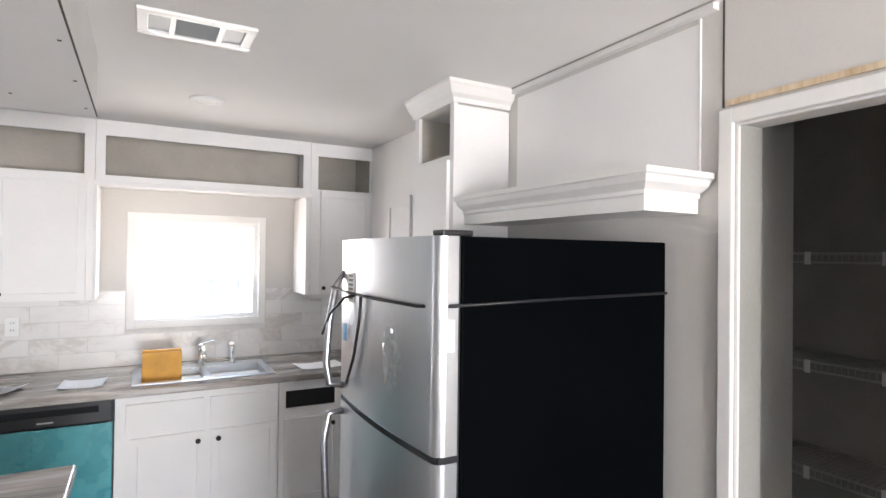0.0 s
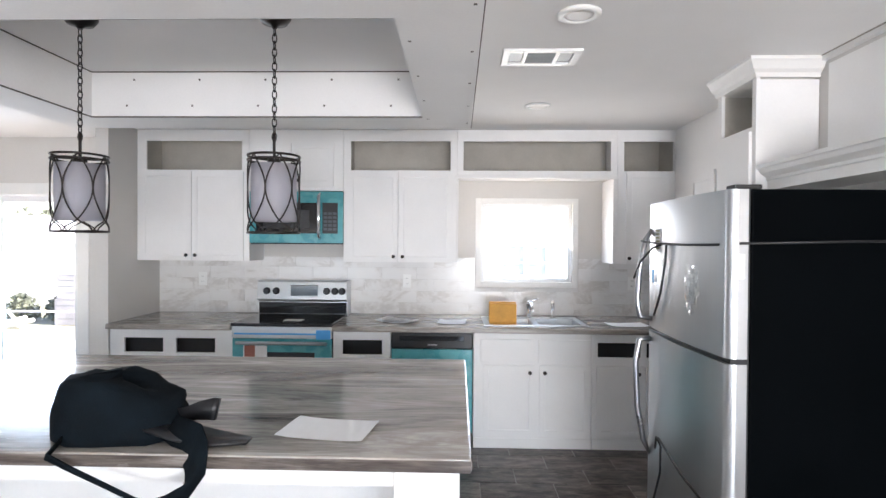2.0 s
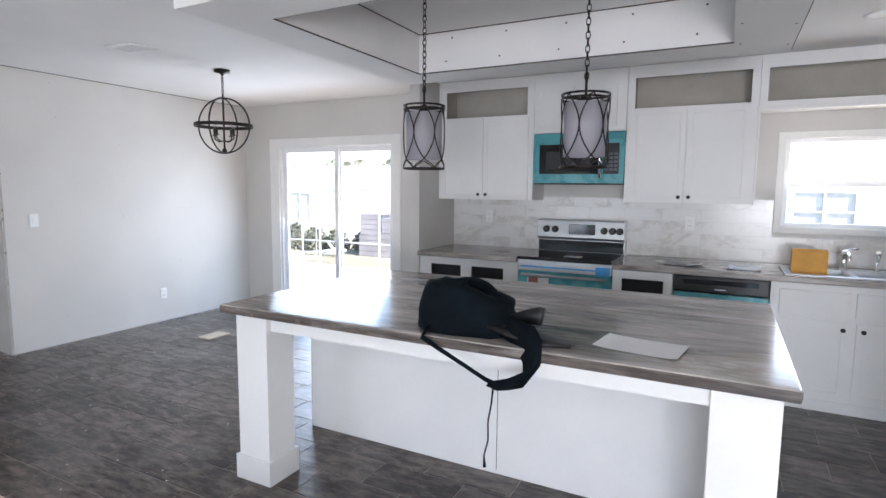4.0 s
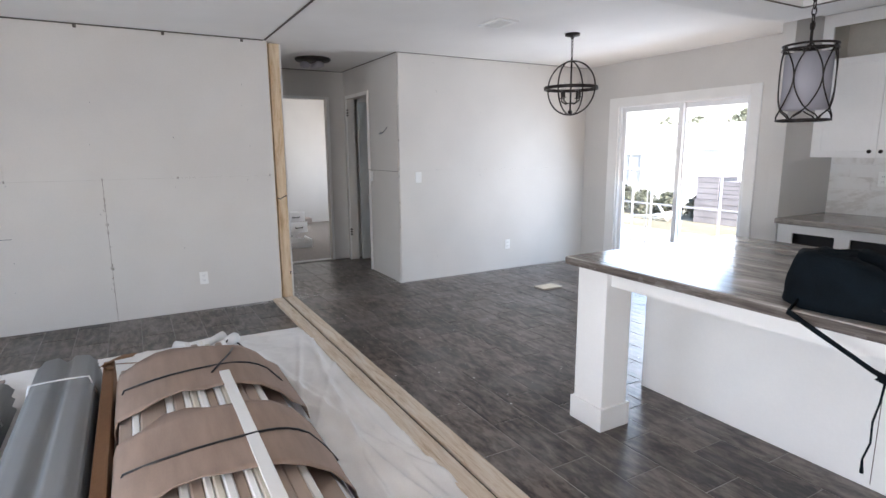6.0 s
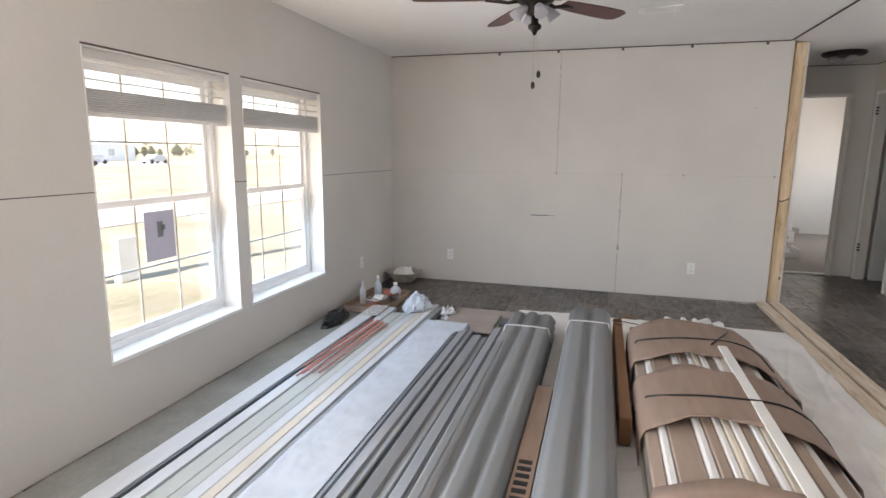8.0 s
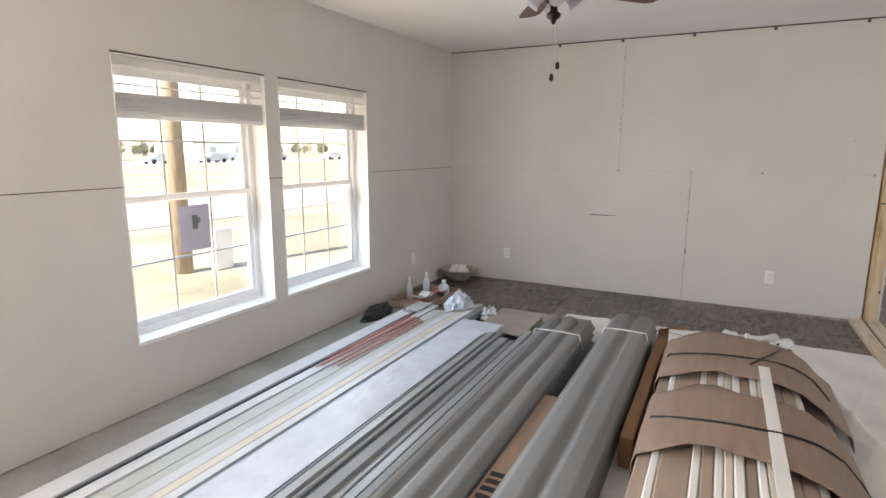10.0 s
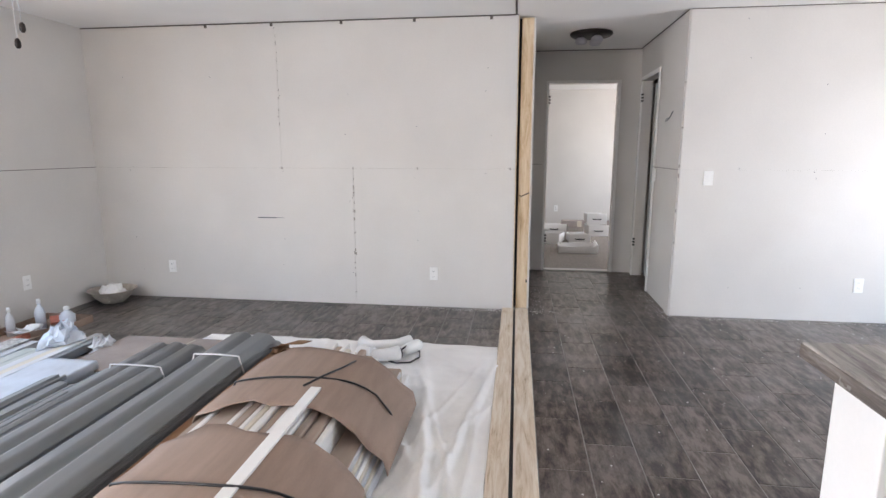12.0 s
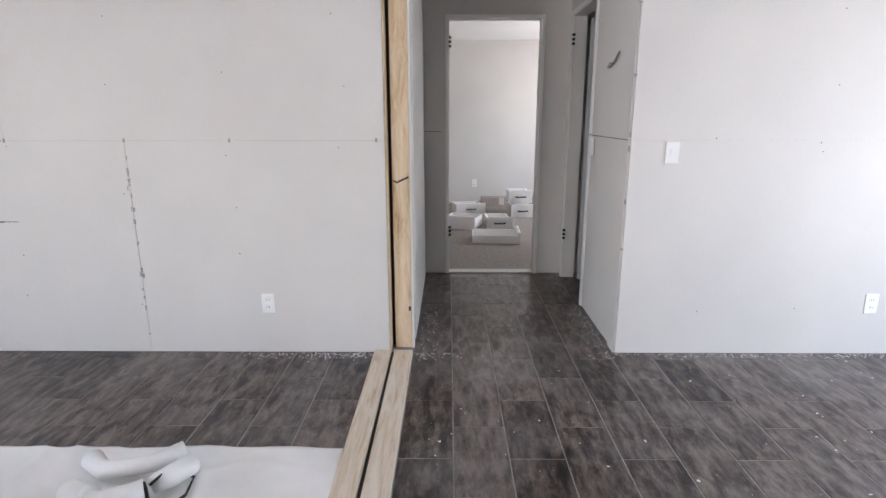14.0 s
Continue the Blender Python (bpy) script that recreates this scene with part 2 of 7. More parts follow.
M["red"] = mat("red_oak_strips", (0.46, 0.16, 0.115), 0.55, var=0.12, stretch=(0.2, 1, 1))
M["cloth"] = mat("canvas_drop_cloth", (0.88, 0.87, 0.855), 0.8, var=0.05, scale=3, fine=180, bump=0.12)
M["poly"] = mat("polythene_wrap", (0.56, 0.615, 0.69), 0.44, var=0.06, scale=7, fine=16, bump=0.25, coat=0.08)
M["paper"] = mat("white_paper", (0.82, 0.82, 0.83), 0.7, var=0.02)
M["news"] = mat("printed_paper", (0.55, 0.54, 0.53), 0.7, var=0.25, scale=40)
M["navy"] = mat("navy_cloth", (0.004, 0.0075, 0.011), 0.9, var=0.2, scale=12, fine=200, bump=0.2, spec=0.12)
M["pvc"] = mat("white_pvc", (0.80, 0.79, 0.77), 0.35, var=0.03)
M["carpet"] = mat("taupe_carpet", (0.27, 0.235, 0.21), 0.95, var=0.12, scale=30, fine=220, bump=0.5)
M["mahog"] = mat("mahogany_fan_blade", (0.10, 0.024, 0.016), 0.35, var=0.2, scale=5, stretch=(1, 8, 1))
M["glass"] = glass_mat("window_glass")
M["clear"] = glass_mat("clear_glass", (0.96, 0.97, 0.97), 0.02)
M["door"] = mat("door_primer_grey", (0.50, 0.52, 0.52), 0.5, var=0.03)
M["wire"] = mat("wire_shelf_white", (0.46, 0.46, 0.45), 0.5, var=0.03)
M["grass"] = mat("dry_lawn", (0.32, 0.30, 0.225), 0.95, var=0.3, scale=0.35, fine=9, bump=0.3, tint=(0.20, 0.19, 0.125))
M["asphalt"] = mat("pale_road", (0.50, 0.49, 0.48), 0.9, var=0.12, scale=0.5, fine=8)
M["concrete"] = mat("patio_concrete", (0.60, 0.59, 0.575), 0.9, var=0.1, scale=0.8, fine=12)
M["house_w"] = mat("house_white_siding", (0.88, 0.88, 0.86), 0.7, var=0.03)
M["house_b"] = mat("house_blue_siding", (0.42, 0.46, 0.52), 0.7, var=0.05)
M["roof"] = mat("shingle_pale", (0.70, 0.685, 0.67), 0.9, var=0.06, scale=3, fine=20, bump=0.2)
# leaf and pole colours are lifted to imitate haze outside
M["leaf"] = mat("leaves", (0.17, 0.185, 0.125), 0.8, var=0.35, scale=2)
M["bark"] = mat("bark", (0.10, 0.075, 0.055), 0.9, var=0.2)
M["pole"] = mat("timber_pole", (0.38, 0.30, 0.22), 0.9, var=0.2, stretch=(6, 6, 0.5))
M["rail"] = mat("galvanised_rail", (0.55, 0.56, 0.57), 0.5, metal=0.5, var=0.05)
# far glass and dark cars are paled in colour, as haze would
M["winglass"] = mat("far_window_paled", (0.50, 0.54, 0.57), 0.15, var=0.1, bump=0)
M["car_w"] = mat("car_white", (0.6, 0.6, 0.62), 0.3, var=0.02)
M["car_d"] = mat("car_dark_paled", (0.48, 0.49, 0.51), 0.3, var=0.05)
M["tyre"] = mat("rubber", (0.02, 0.02, 0.02), 0.8)
M["lav"] = mat("lavender_notice", (0.60, 0.58, 0.69), 0.7, var=0.05)
M["blind"] = mat("blind_slats_white", (0.82, 0.82, 0.82), 0.5, var=0.03)
_n, _l = M["blind"].node_tree.nodes, M["blind"].node_tree.links
_t, _mx = _n.new("ShaderNodeBsdfTranslucent"), _n.new("ShaderNodeMixShader")
_t.inputs[0].default_value, _mx.inputs[0].default_value = (0.85, 0.84, 0.82, 1), 0.4
_l.new(_n["Principled BSDF"].outputs[0], _mx.inputs[1]), _l.new(_t.outputs[0], _mx.inputs[2]), _l.new(_mx.outputs[0], _n["Material Output"].inputs[0])
M["brick"] = mat("timber_debris", (0.55, 0.48, 0.38), 0.8, var=0.1)
M["plate"] = mat("white_plastic_plate", (0.84, 0.84, 0.83), 0.35, var=0.01)
M["green"] = mat("olive_carton", (0.34, 0.33, 0.22), 0.8, var=0.1)


# ---- mesh tools ----
def box(bm, x0, x1, y0, y1, z0, z1, bevel=0.0):
    v = [bm.verts.new(p) for p in ((x0, y0, z0), (x1, y0, z0), (x1, y1, z0), (x0, y1, z0), (x0, y0, z1), (x1, y0, z1), (x1, y1, z1), (x0, y1, z1))]
    f = [bm.faces.new([v[i] for i in q]) for q in ((3, 2, 1, 0), (4, 5, 6, 7), (0, 1, 5, 4), (1, 2, 6, 5), (2, 3, 7, 6), (3, 0, 4, 7))]
    if bevel:
        es = list({e for q in f for e in q.edges})
        bmesh.ops.bevel(bm, geom=es, offset=bevel, segments=2, affect="EDGES", profile=0.6)
    return bm


def boxes(*rows, bevel=0.0):
    bm = bmesh.new()
    for r in rows:
        box(bm, *r, bevel=bevel)
    return bm


def tube(bm, pts, r, sides=8, closed=False, cap=True):
    """A round bar along points; r is a number or one for each point."""
    pts = [Vector(p) for p in pts]
    n = len(pts)
    rad = r if isinstance(r, (list, tuple)) else [r] * n
    rings, up = [], None
    for i, p in enumerate(pts):
        a, b = pts[(i - 1) % n] if closed or i else pts[i], pts[(i + 1) % n] if closed or i < n - 1 else pts[i]
        d = (b - a).normalized()
        if up is None:
            up = Vector((0, 0, 1)) if abs(d.z) < 0.9 else Vector((1, 0, 0))
        u = d.cross(up).normalized()
        w = u.cross(d).normalized()
        up = w
        rings.append([bm.verts.new(p + (u * math.cos(k * math.tau / sides) + w * math.sin(k * math.tau / sides)) * rad[i]) for k in range(sides)])
    for i in range(n if closed else n - 1):
        a, b = rings[i], rings[(i + 1) % n]
        for k in range(sides):
            f = bm.faces.new((a[k], a[(k + 1) % sides], b[(k + 1) % sides], b[k]))
            f.smooth = True
    if cap and not closed:
        bm.faces.new(rings[0]), bm.faces.new(rings[-1][::-1])
    return bm


def lathe(bm, prof, cx=0, cy=0, sides=20):
    """A turned shape from (radius, z) rows, capped where the radius ends."""
    rings = [[bm.verts.new((cx + r * math.cos(k * math.tau / sides), cy + r * math.sin(k * math.tau / sides), z)) for k in range(sides)] for r, z in prof]
    for a, b in zip(rings, rings[1:]):
        for k in range(sides):
            f = bm.faces.new((a[k], a[(k + 1) % sides], b[(k + 1) % sides], b[k]))
            f.smooth = True
    bm.faces.new(rings[0][::-1]), bm.faces.new(rings[-1])
    return bm


def prism(bm, prof, axis, a, b):
    """A profile of (u, v) pairs pushed from a to b along axis. x: (y, z); y: (x, z); z: (x, y)."""
    def at(u, v, w):
        return {"x": (w, u, v), "y": (u, w, v), "z": (u, v, w)}[axis]
    p, q = [bm.verts.new(at(u, v, a)) for u, v in prof], [bm.verts.new(at(u, v, b)) for u, v in prof]
    n = len(prof)
    for i in range(n):
        bm.faces.new((p[i], p[(i + 1) % n], q[(i + 1) % n], q[i]))
    bm.faces.new(p[::-1]), bm.faces.new(q)
    return bm


def sheet(bm, prof, axis, a, b, steps, thick, ripple=0.0, seed=0):
    """An open profile pushed along an axis in steps, with thickness and an uneven surface."""
    def at(u, v, w):
        return Vector({"x": (w, u, v), "y": (u, w, v)}[axis])
    rows = []
    for i in range(steps + 1):
        w = a + (b - a) * i / steps
        row = []
        for u, v in prof:
            p = at(u, v, w)
            p.z += ripple * noise.noise(Vector((p.x * 4 + seed, p.y * 6, seed)))
            row.append(bm.verts.new(p))
        rows.append(row)
    faces = []
    for r, s in zip(rows, rows[1:]):
        for k in range(len(prof) - 1):
            f = bm.faces.new((r[k], r[k + 1], s[k + 1], s[k]))
            f.smooth = True
            faces.append(f)
    bmesh.ops.recalc_face_normals(bm, faces=faces)
    bm.normal_update()
    bmesh.ops.solidify(bm, geom=faces, thickness=thick)
    return bm


def part(name, bm, material, parent=None, label="", fix=True):
    """Links a bmesh as one mesh object, under a thing or a part if one is given."""
    me = bpy.data.meshes.new(name)
    if fix:
        bmesh.ops.recalc_face_normals(bm, faces=bm.faces)
    bm.to_mesh(me)
    bm.free()
    me.materials.append(material)
    ob = new(name, me)
    if parent is not None:
        ob.parent = parent
        ob.matrix_parent_inverse = Matrix.Translation(-parent.matrix_basis.translation) if parent.parent is None else Matrix()
    if label:
        ob["label"] = label
    return ob


def thing(name, label, category, at=(0, 0, 0), group=""):
    """An Empty at the base of a thing; its parts are given in world places."""
    ob = new(name)
    ob.empty_display_size = 0.1
    ob.matrix_basis = Matrix.Translation(at)
    return tagged(ob, label, category, group)


def solid(name, bm, material, label, category, kind="", group=""):
    return tagged(part(name, bm, material), label, category, group, kind)


def struct(name, bm, material, label, category):
    return solid(name, bm, material, label, category, "structure")


def wall_rows(u0, u1, z0, z1, holes):
    """The rectangles (u0, u1, z0, z1) that are left of a wall round its holes."""
    us = sorted({u0, u1, *[h[0] for h in holes], *[h[1] for h in holes]})
    out = []
    for a, b in zip(us, us[1:]):
        hs = sorted([h for h in holes if h[0] < b - 1e-6 and h[1] > a + 1e-6], key=lambda h: h[2])
        z = z0
        for h in hs:
            if h[2] > z + 1e-6:
                out.append((a, b, z, h[2]))
            z = h[3]
        if z < z1 - 1e-6:
            out.append((a, b, z, z1))
    return out


def wall_along_x(x0, x1, y0, y1, z0, z1, holes=()):
    return boxes(*[(a, b, y0, y1, c, d) for a, b, c, d in wall_rows(x0, x1, z0, z1, holes)])


def wall_along_y(y0, y1, x0, x1, z0, z1, holes=()):
    return boxes(*[(x0, x1, a, b, c, d) for a, b, c, d in wall_rows(y0, y1, z0, z1, holes)])

# ---- structure ----
XW, XE, YS, YN, H = -5.42, 1.93, -3.37, 4.46, 2.45
YM0, YM1 = 0.49, 0.64          # the joint between the two halves of the house
HX, HY0, HY1 = -7.10, 0.645, 1.82  # the hall's end and sides

struct("ceiling", boxes((-11.3, 3.6, YS - 0.12, YN + 0.12, H, H + 0.12)), M["ceil"], "flat white textured ceiling over the whole house", "ceiling")
# unseen deck, added so that its wide eaves keep sun off the windows
struct("roof_deck", boxes((-11.9, 4.2, YS - 1.10, YN + 0.55, H + 0.121, H + 0.2)), M["roof"], "unseen roof deck added over the house, its deep eaves shading the windows", "roof")
struct("floor_kitchen", boxes((-7.1, 3.6, 0.52, YN + 0.12, -0.12, -0.0022)), M["grout"], "grey grouted floor under dark plank tiles", "floor")
struct("floor_living", boxes((-7.1, 3.6, YS - 0.12, 0.52, -0.12, -0.0022)), M["grout"], "grey grouted living room floor under dark plank tiles", "floor")
struct("floor_bedroom", boxes((-11.3, -7.1, -0.5, YN + 0.12, -0.12, 0.004)), M["carpet"], "taupe carpet floor of the far bedroom", "floor")

wall_w = struct("wall_west_living", wall_along_y(YS, 0.503, XW - 0.12, XW - 0.012, 0, H), M["core"], "stud wall behind unfinished drywall boards", "wall")
wall_d = struct("wall_west_dining", wall_along_y(HY1, YN, XW - 0.12, XW - 0.012, 0, H), M["core"], "stud wall behind drywall boards in the dining area", "wall")


def boards(parent, rows):
    for y0, y1, z0, z1 in rows:
        part("drywall_board", boxes((XW - 0.012, XW, y0, y1, z0, z1)), M["wall"], parent)


boards(wall_w, [(YS, -0.9015, 0.003, 1.2232), (-0.8985, 0.503, 0.003, 1.2232), (YS, -1.5512, 1.2242, H - 0.006), (-1.5488, 0.503, 1.2242, H - 0.006)])
boards(wall_d, [(HY1, YN, 0.003, 1.2228), (HY1, YN, 1.2235, H - 0.004)])

# the hole from x 0.15 to 1.65 is unseen, added for the front lamps
struct("wall_south", wall_along_x(XW - 0.12, XE + 0.12, YS - 0.20, YS, 0, H, [(0.15, 1.65, 0.45, 1.85), (-2.63, -1.605, 0.37, 1.89), (-3.79, -2.75, 0.37, 1.89)]), M["wall"], "greige drywall outside wall with two windows and an unseen added opening", "wall")
struct("wall_north", wall_along_x(XW - 0.12, XE + 0.12, YN, YN + 0.14, 0, H, [(-4.90, -3.20, 0.0, 1.985), (0.35, 1.145, 1.195, 1.875)]), M["wall"], "greige drywall outside wall with sliding door and kitchen window", "wall")
struct("wall_east", wall_along_y(YS, YN, XE, XE + 0.12, 0, H, [(0.50, 1.272, 0.0, 2.065)]), M["wall"], "pale drywall inner wall with the pantry doorway", "wall")
struct("wall_hall_left", boxes((HX - 0.1, XW - 0.215, 0.50, HY0, 0, H)), M["wall"], "greige drywall hall wall beside the raw studs", "wall")
struct("wall_hall_end", wall_along_y(-0.5, YN, HX - 0.1, HX, 0, H, [(0.85, 1.585, 0.0, 2.10)]), M["wall"], "shaded drywall wall at the end of the hall", "wall")
struct("wall_hall_right", wall_along_x(HX, XW - 0.125, HY1, HY1 + 0.1, 0, H, [(-6.98, -6.28, 0.0, 2.10)]), M["wall"], "greige drywall hall wall with a doorway", "wall")
struct("wall_corner_edge", boxes((XW - 0.125, XW - 0.0125, HY1 - 0.012, HY1 - 0.0005, 0, H)), M["wall"], "unfinished drywall corner at the hall mouth", "wall")
struct("wall_bath", boxes((HX, -5.9, 3.3, 3.4, 0, H)), M["wall"], "plain wall of the dark room off the hall", "wall")
struct("wall_bath_side", boxes((-5.9, -5.8, HY1 + 0.1, 3.4, 0, H)), M["wall"], "plain side wall of the dark room", "wall")
struct("wall_bedroom_end", boxes((-11.2, -11.1, -0.5, YN, 0, H)), M["wall"], "plain pale drywall at the back of the bedroom", "wall")
struct("wall_bedroom_south", boxes((-11.2, HX - 0.1, -0.6, -0.5, 0, H)), M["wall"], "plain bedroom side wall", "wall")
# the hole is an unseen addition that carries the bedroom lamps
struct("wall_bedroom_north", wall_along_x(-11.2, HX - 0.1, 3.6, 3.7, 0, H, [(-10.3, -8.9, 0.8, 2.0)]), M["wall"], "plain bedroom outside wall with an unseen opening added for light", "wall")
struct("wall_pantry_back", boxes((3.40, 3.50, -0.1, 2.5, 0, H)), M["taupe"], "pantry back wall, darkened in colour for the shade inside", "wall")
struct("wall_pantry_side", boxes((XE + 0.12, 2.43, 1.38, 1.44, 0, H)), M["pantry"], "pantry side wall, greyed in colour for the shade inside", "wall")
struct("wall_pantry_end", boxes((XE + 0.12, 3.40, 2.4, 2.5, 0, H)), M["pantry"], "wall at the end of the pantry, greyed in colour for shade", "wall")
# added lining, greyed so that the lit reveal looks shaded
struct("reveal_pantry", boxes((XE + 0.013, XE + 0.122, 1.268, 1.2745, 0, 2.062)), M["pantry"], "thin lining of the pantry doorway, greyed in colour for shade", "trim")
struct("wall_pantry_far", boxes((XE + 0.12, 3.40, -0.1, 0.0, 0, H)), M["wall"], "pantry side wall out of the light", "wall")
struct("wall_stub", boxes((-2.60, -2.50, 3.74, YN, 0, H)), M["wall"], "short partition between dining area and kitchen", "wall")

# joint lines on the outside walls and along the ceiling
struct("seam_south", boxes((XW, -3.83, YS, YS + 0.0015, 1.222, 1.2265), (-2.75, -2.63, YS, YS + 0.0015, 1.222, 1.2265), (-1.62, XE, YS, YS + 0.0015, 1.222, 1.2265)), M["seam"], "open joint between drywall boards", "trim")
struct("seam_ceiling_west", boxes((XW, XW + 0.006, YS, 0.475, H - 0.010, H - 0.0005), (XW, XW + 0.004, HY1, YN, H - 0.006, H - 0.0005)), M["seam"], "dark gap between wall and ceiling", "trim")
struct("seam_ceiling_joint", boxes((XW, -3.55, 0.478, 0.494, H - 0.006, H - 0.0005)), M["seam"], "open joint in the ceiling where the halves meet", "trim")
struct("seam_hall", boxes((HX, -6.98, HY1 - 0.002, HY1, 1.222, 1.226), (-6.28, XW - 0.02, HY1 - 0.0145, HY1 - 0.012, 1.222, 1.226), (HX, HX + 0.002, HY0, 0.79, 1.222, 1.226), (HX, HX + 0.003, HY0, HY1, H - 0.008, H - 0.0005), (HX, XW, HY1 - 0.016, HY1 - 0.012, H - 0.008, H - 0.0005)), M["seam"], "open drywall joints in the hall", "trim")

# raw studs at the hall mouth and sill timbers in the floor
stud = thing("wall_stud_post", "raw pine wall studs exposed at the hall mouth", "post", (XW, 0.56, 0))
part("stud", boxes((XW - 0.21, XW - 0.070, 0.533, 0.629, 0.0, H - 0.012), bevel=0.003), M["post"], stud)
part("stud", boxes((XW - 0.14, XW - 0.013, 0.5035, 0.512, 0.0, H - 0.012), bevel=0.003), M["post"], stud)
part("gap", boxes((XW - 0.21, XW - 0.11, 0.5125, 0.5325, 0.0, H - 0.012)), M["dark"], stud)
part("drywall_edge", boxes((XW - 0.13, XW - 0.068, 0.630, 0.6445, 0.0, H - 0.012)), M["wall"], stud)
part("knot", boxes((XW - 0.0705, XW - 0.067, 0.614, 0.626, 0.235, 0.262), bevel=0.001), M["dark"], stud)
_k = tube(bmesh.new(), [(XW - 0.07, 0.54, 1.00), (XW - 0.069, 0.56, 0.99), (XW - 0.069, 0.59, 1.005), (XW - 0.07, 0.625, 1.022)], 0.005, 5)
part("crack", _k, M["dark"], stud)

for nm, y0, y1 in (("a", 0.415, 0.514), ("b", 0.531, 0.637)):
    bm = bmesh.new()
    prism(bm, [(y0, -0.003), (y1, -0.003), (y1, 0.016), (y1 - 0.004, 0.02), (y0 + 0.004, 0.02), (y0, 0.016)], "x", XW + 0.006, XE - 0.01)
    struct("sill_timber_" + nm, bm, M["lumber"], "dusty raw pine sill board let into the floor", "trim")
struct("sill_gap", boxes((XW, XE - 0.01, 0.514, 0.531, -0.004, 0.003)), M["dark"], "dark gap between the two sill boards", "trim")


def casing(name, label, axis, pos, out, a, b, top, w=0.055, t=0.018, bottom=0.0, sill=False, parent=None):
    """A flat door or window casing round the opening a..b, standing out from a wall face at pos."""
    rows = [(a - w, a, bottom, top + w), (b, b + w, bottom, top + w), (a, b, top, top + w)]
    if sill:
        rows.append((a, b, bottom, bottom + w))
    p0, p1 = sorted((pos, pos + out * t))
    bm = bmesh.new()
    for u0, u1, z0, z1 in rows:
        if axis == "x":
            box(bm, p0, p1, u0, u1, z0, z1, bevel=0.004)
        else:
            box(bm, u0, u1, p0, p1, z0, z1, bevel=0.004)
    if parent is not None:
        return part(name, bm, M["trim"], parent)
    return struct(name, bm, M["trim"], label, "trim")


casing("trim_hall_door", "painted casing round the bedroom doorway", "x", HX, 1, 0.85, 1.585, 2.10, w=0.03)
casing("trim_bath_door", "painted casing round the side doorway", "y", HY1, -1, -6.98, -6.28, 2.10, w=0.04, t=0.014)
casing("trim_pantry_door", "white casing round the pantry doorway", "x", XE, -1, 0.50, 1.2745, 2.066, w=0.044, t=0.018)
struct("jamb_pantry", boxes((XE + 0.001, XE + 0.012, 1.266, 1.2715, 0, 2.058), (XE + 0.001, XE + 0.012, 0.5005, 0.506, 0, 2.058), (XE + 0.001, XE + 0.012, 0.5005, 1.2715, 2.058, 2.0645)), M["trim"], "white pantry door jamb", "trim")
struct("header_pantry", boxes((XE - 0.006, XE - 0.0005, 0.42, 1.30, 2.122, 2.140)), M["post"], "raw timber strip showing above the pantry casing", "trim")
struct("seam_pantry", boxes((XE - 0.003, XE - 0.0002, 1.310, 1.3155, 2.12, H), (XE - 0.003, XE - 0.0002, 1.322, 1.325, 0.2, 2.1)), M["seam"], "open joint in the pantry wall", "trim")
struct("threshold_hall", boxes((HX - 0.09, HX + 0.01, 0.85, 1.585, 0.0, 0.012)), M["wall"], "pale threshold strip under the bedroom doorway", "trim")

for nm, hx, hy, dx in (("hall", HX + 0.004, 0.855, 0), ("side", -6.965, HY1 - 0.006, 1)):
    hg = thing("door_hinge", "black door hinge leaf screwed to a door jamb", "hinge", (hx, hy, 0.39))
    for k, z in enumerate((1.93, 0.385)):
        part("leaf", boxes(*[(hx - 0.012, hx + 0.016, hy - 0.010, hy + 0.012, z + dz, z + dz + 0.018) for dz in (-0.045, -0.012, 0.021)], bevel=0.002), M["black"], hg)

bd = thing("door_side", "grey primed inner door standing open into a dark room", "door", (-6.93, 1.95, 0))
part("leaf", boxes((-6.905, -6.87, 1.93, 2.60, 0.015, 2.06), bevel=0.003), M["door"], bd)
part("knob", lathe(bmesh.new(), [(0.012, 0.95), (0.03, 0.965), (0.03, 0.99), (0.012, 1.0)], -6.84, 2.53, 12), M["steel_h"], bd)

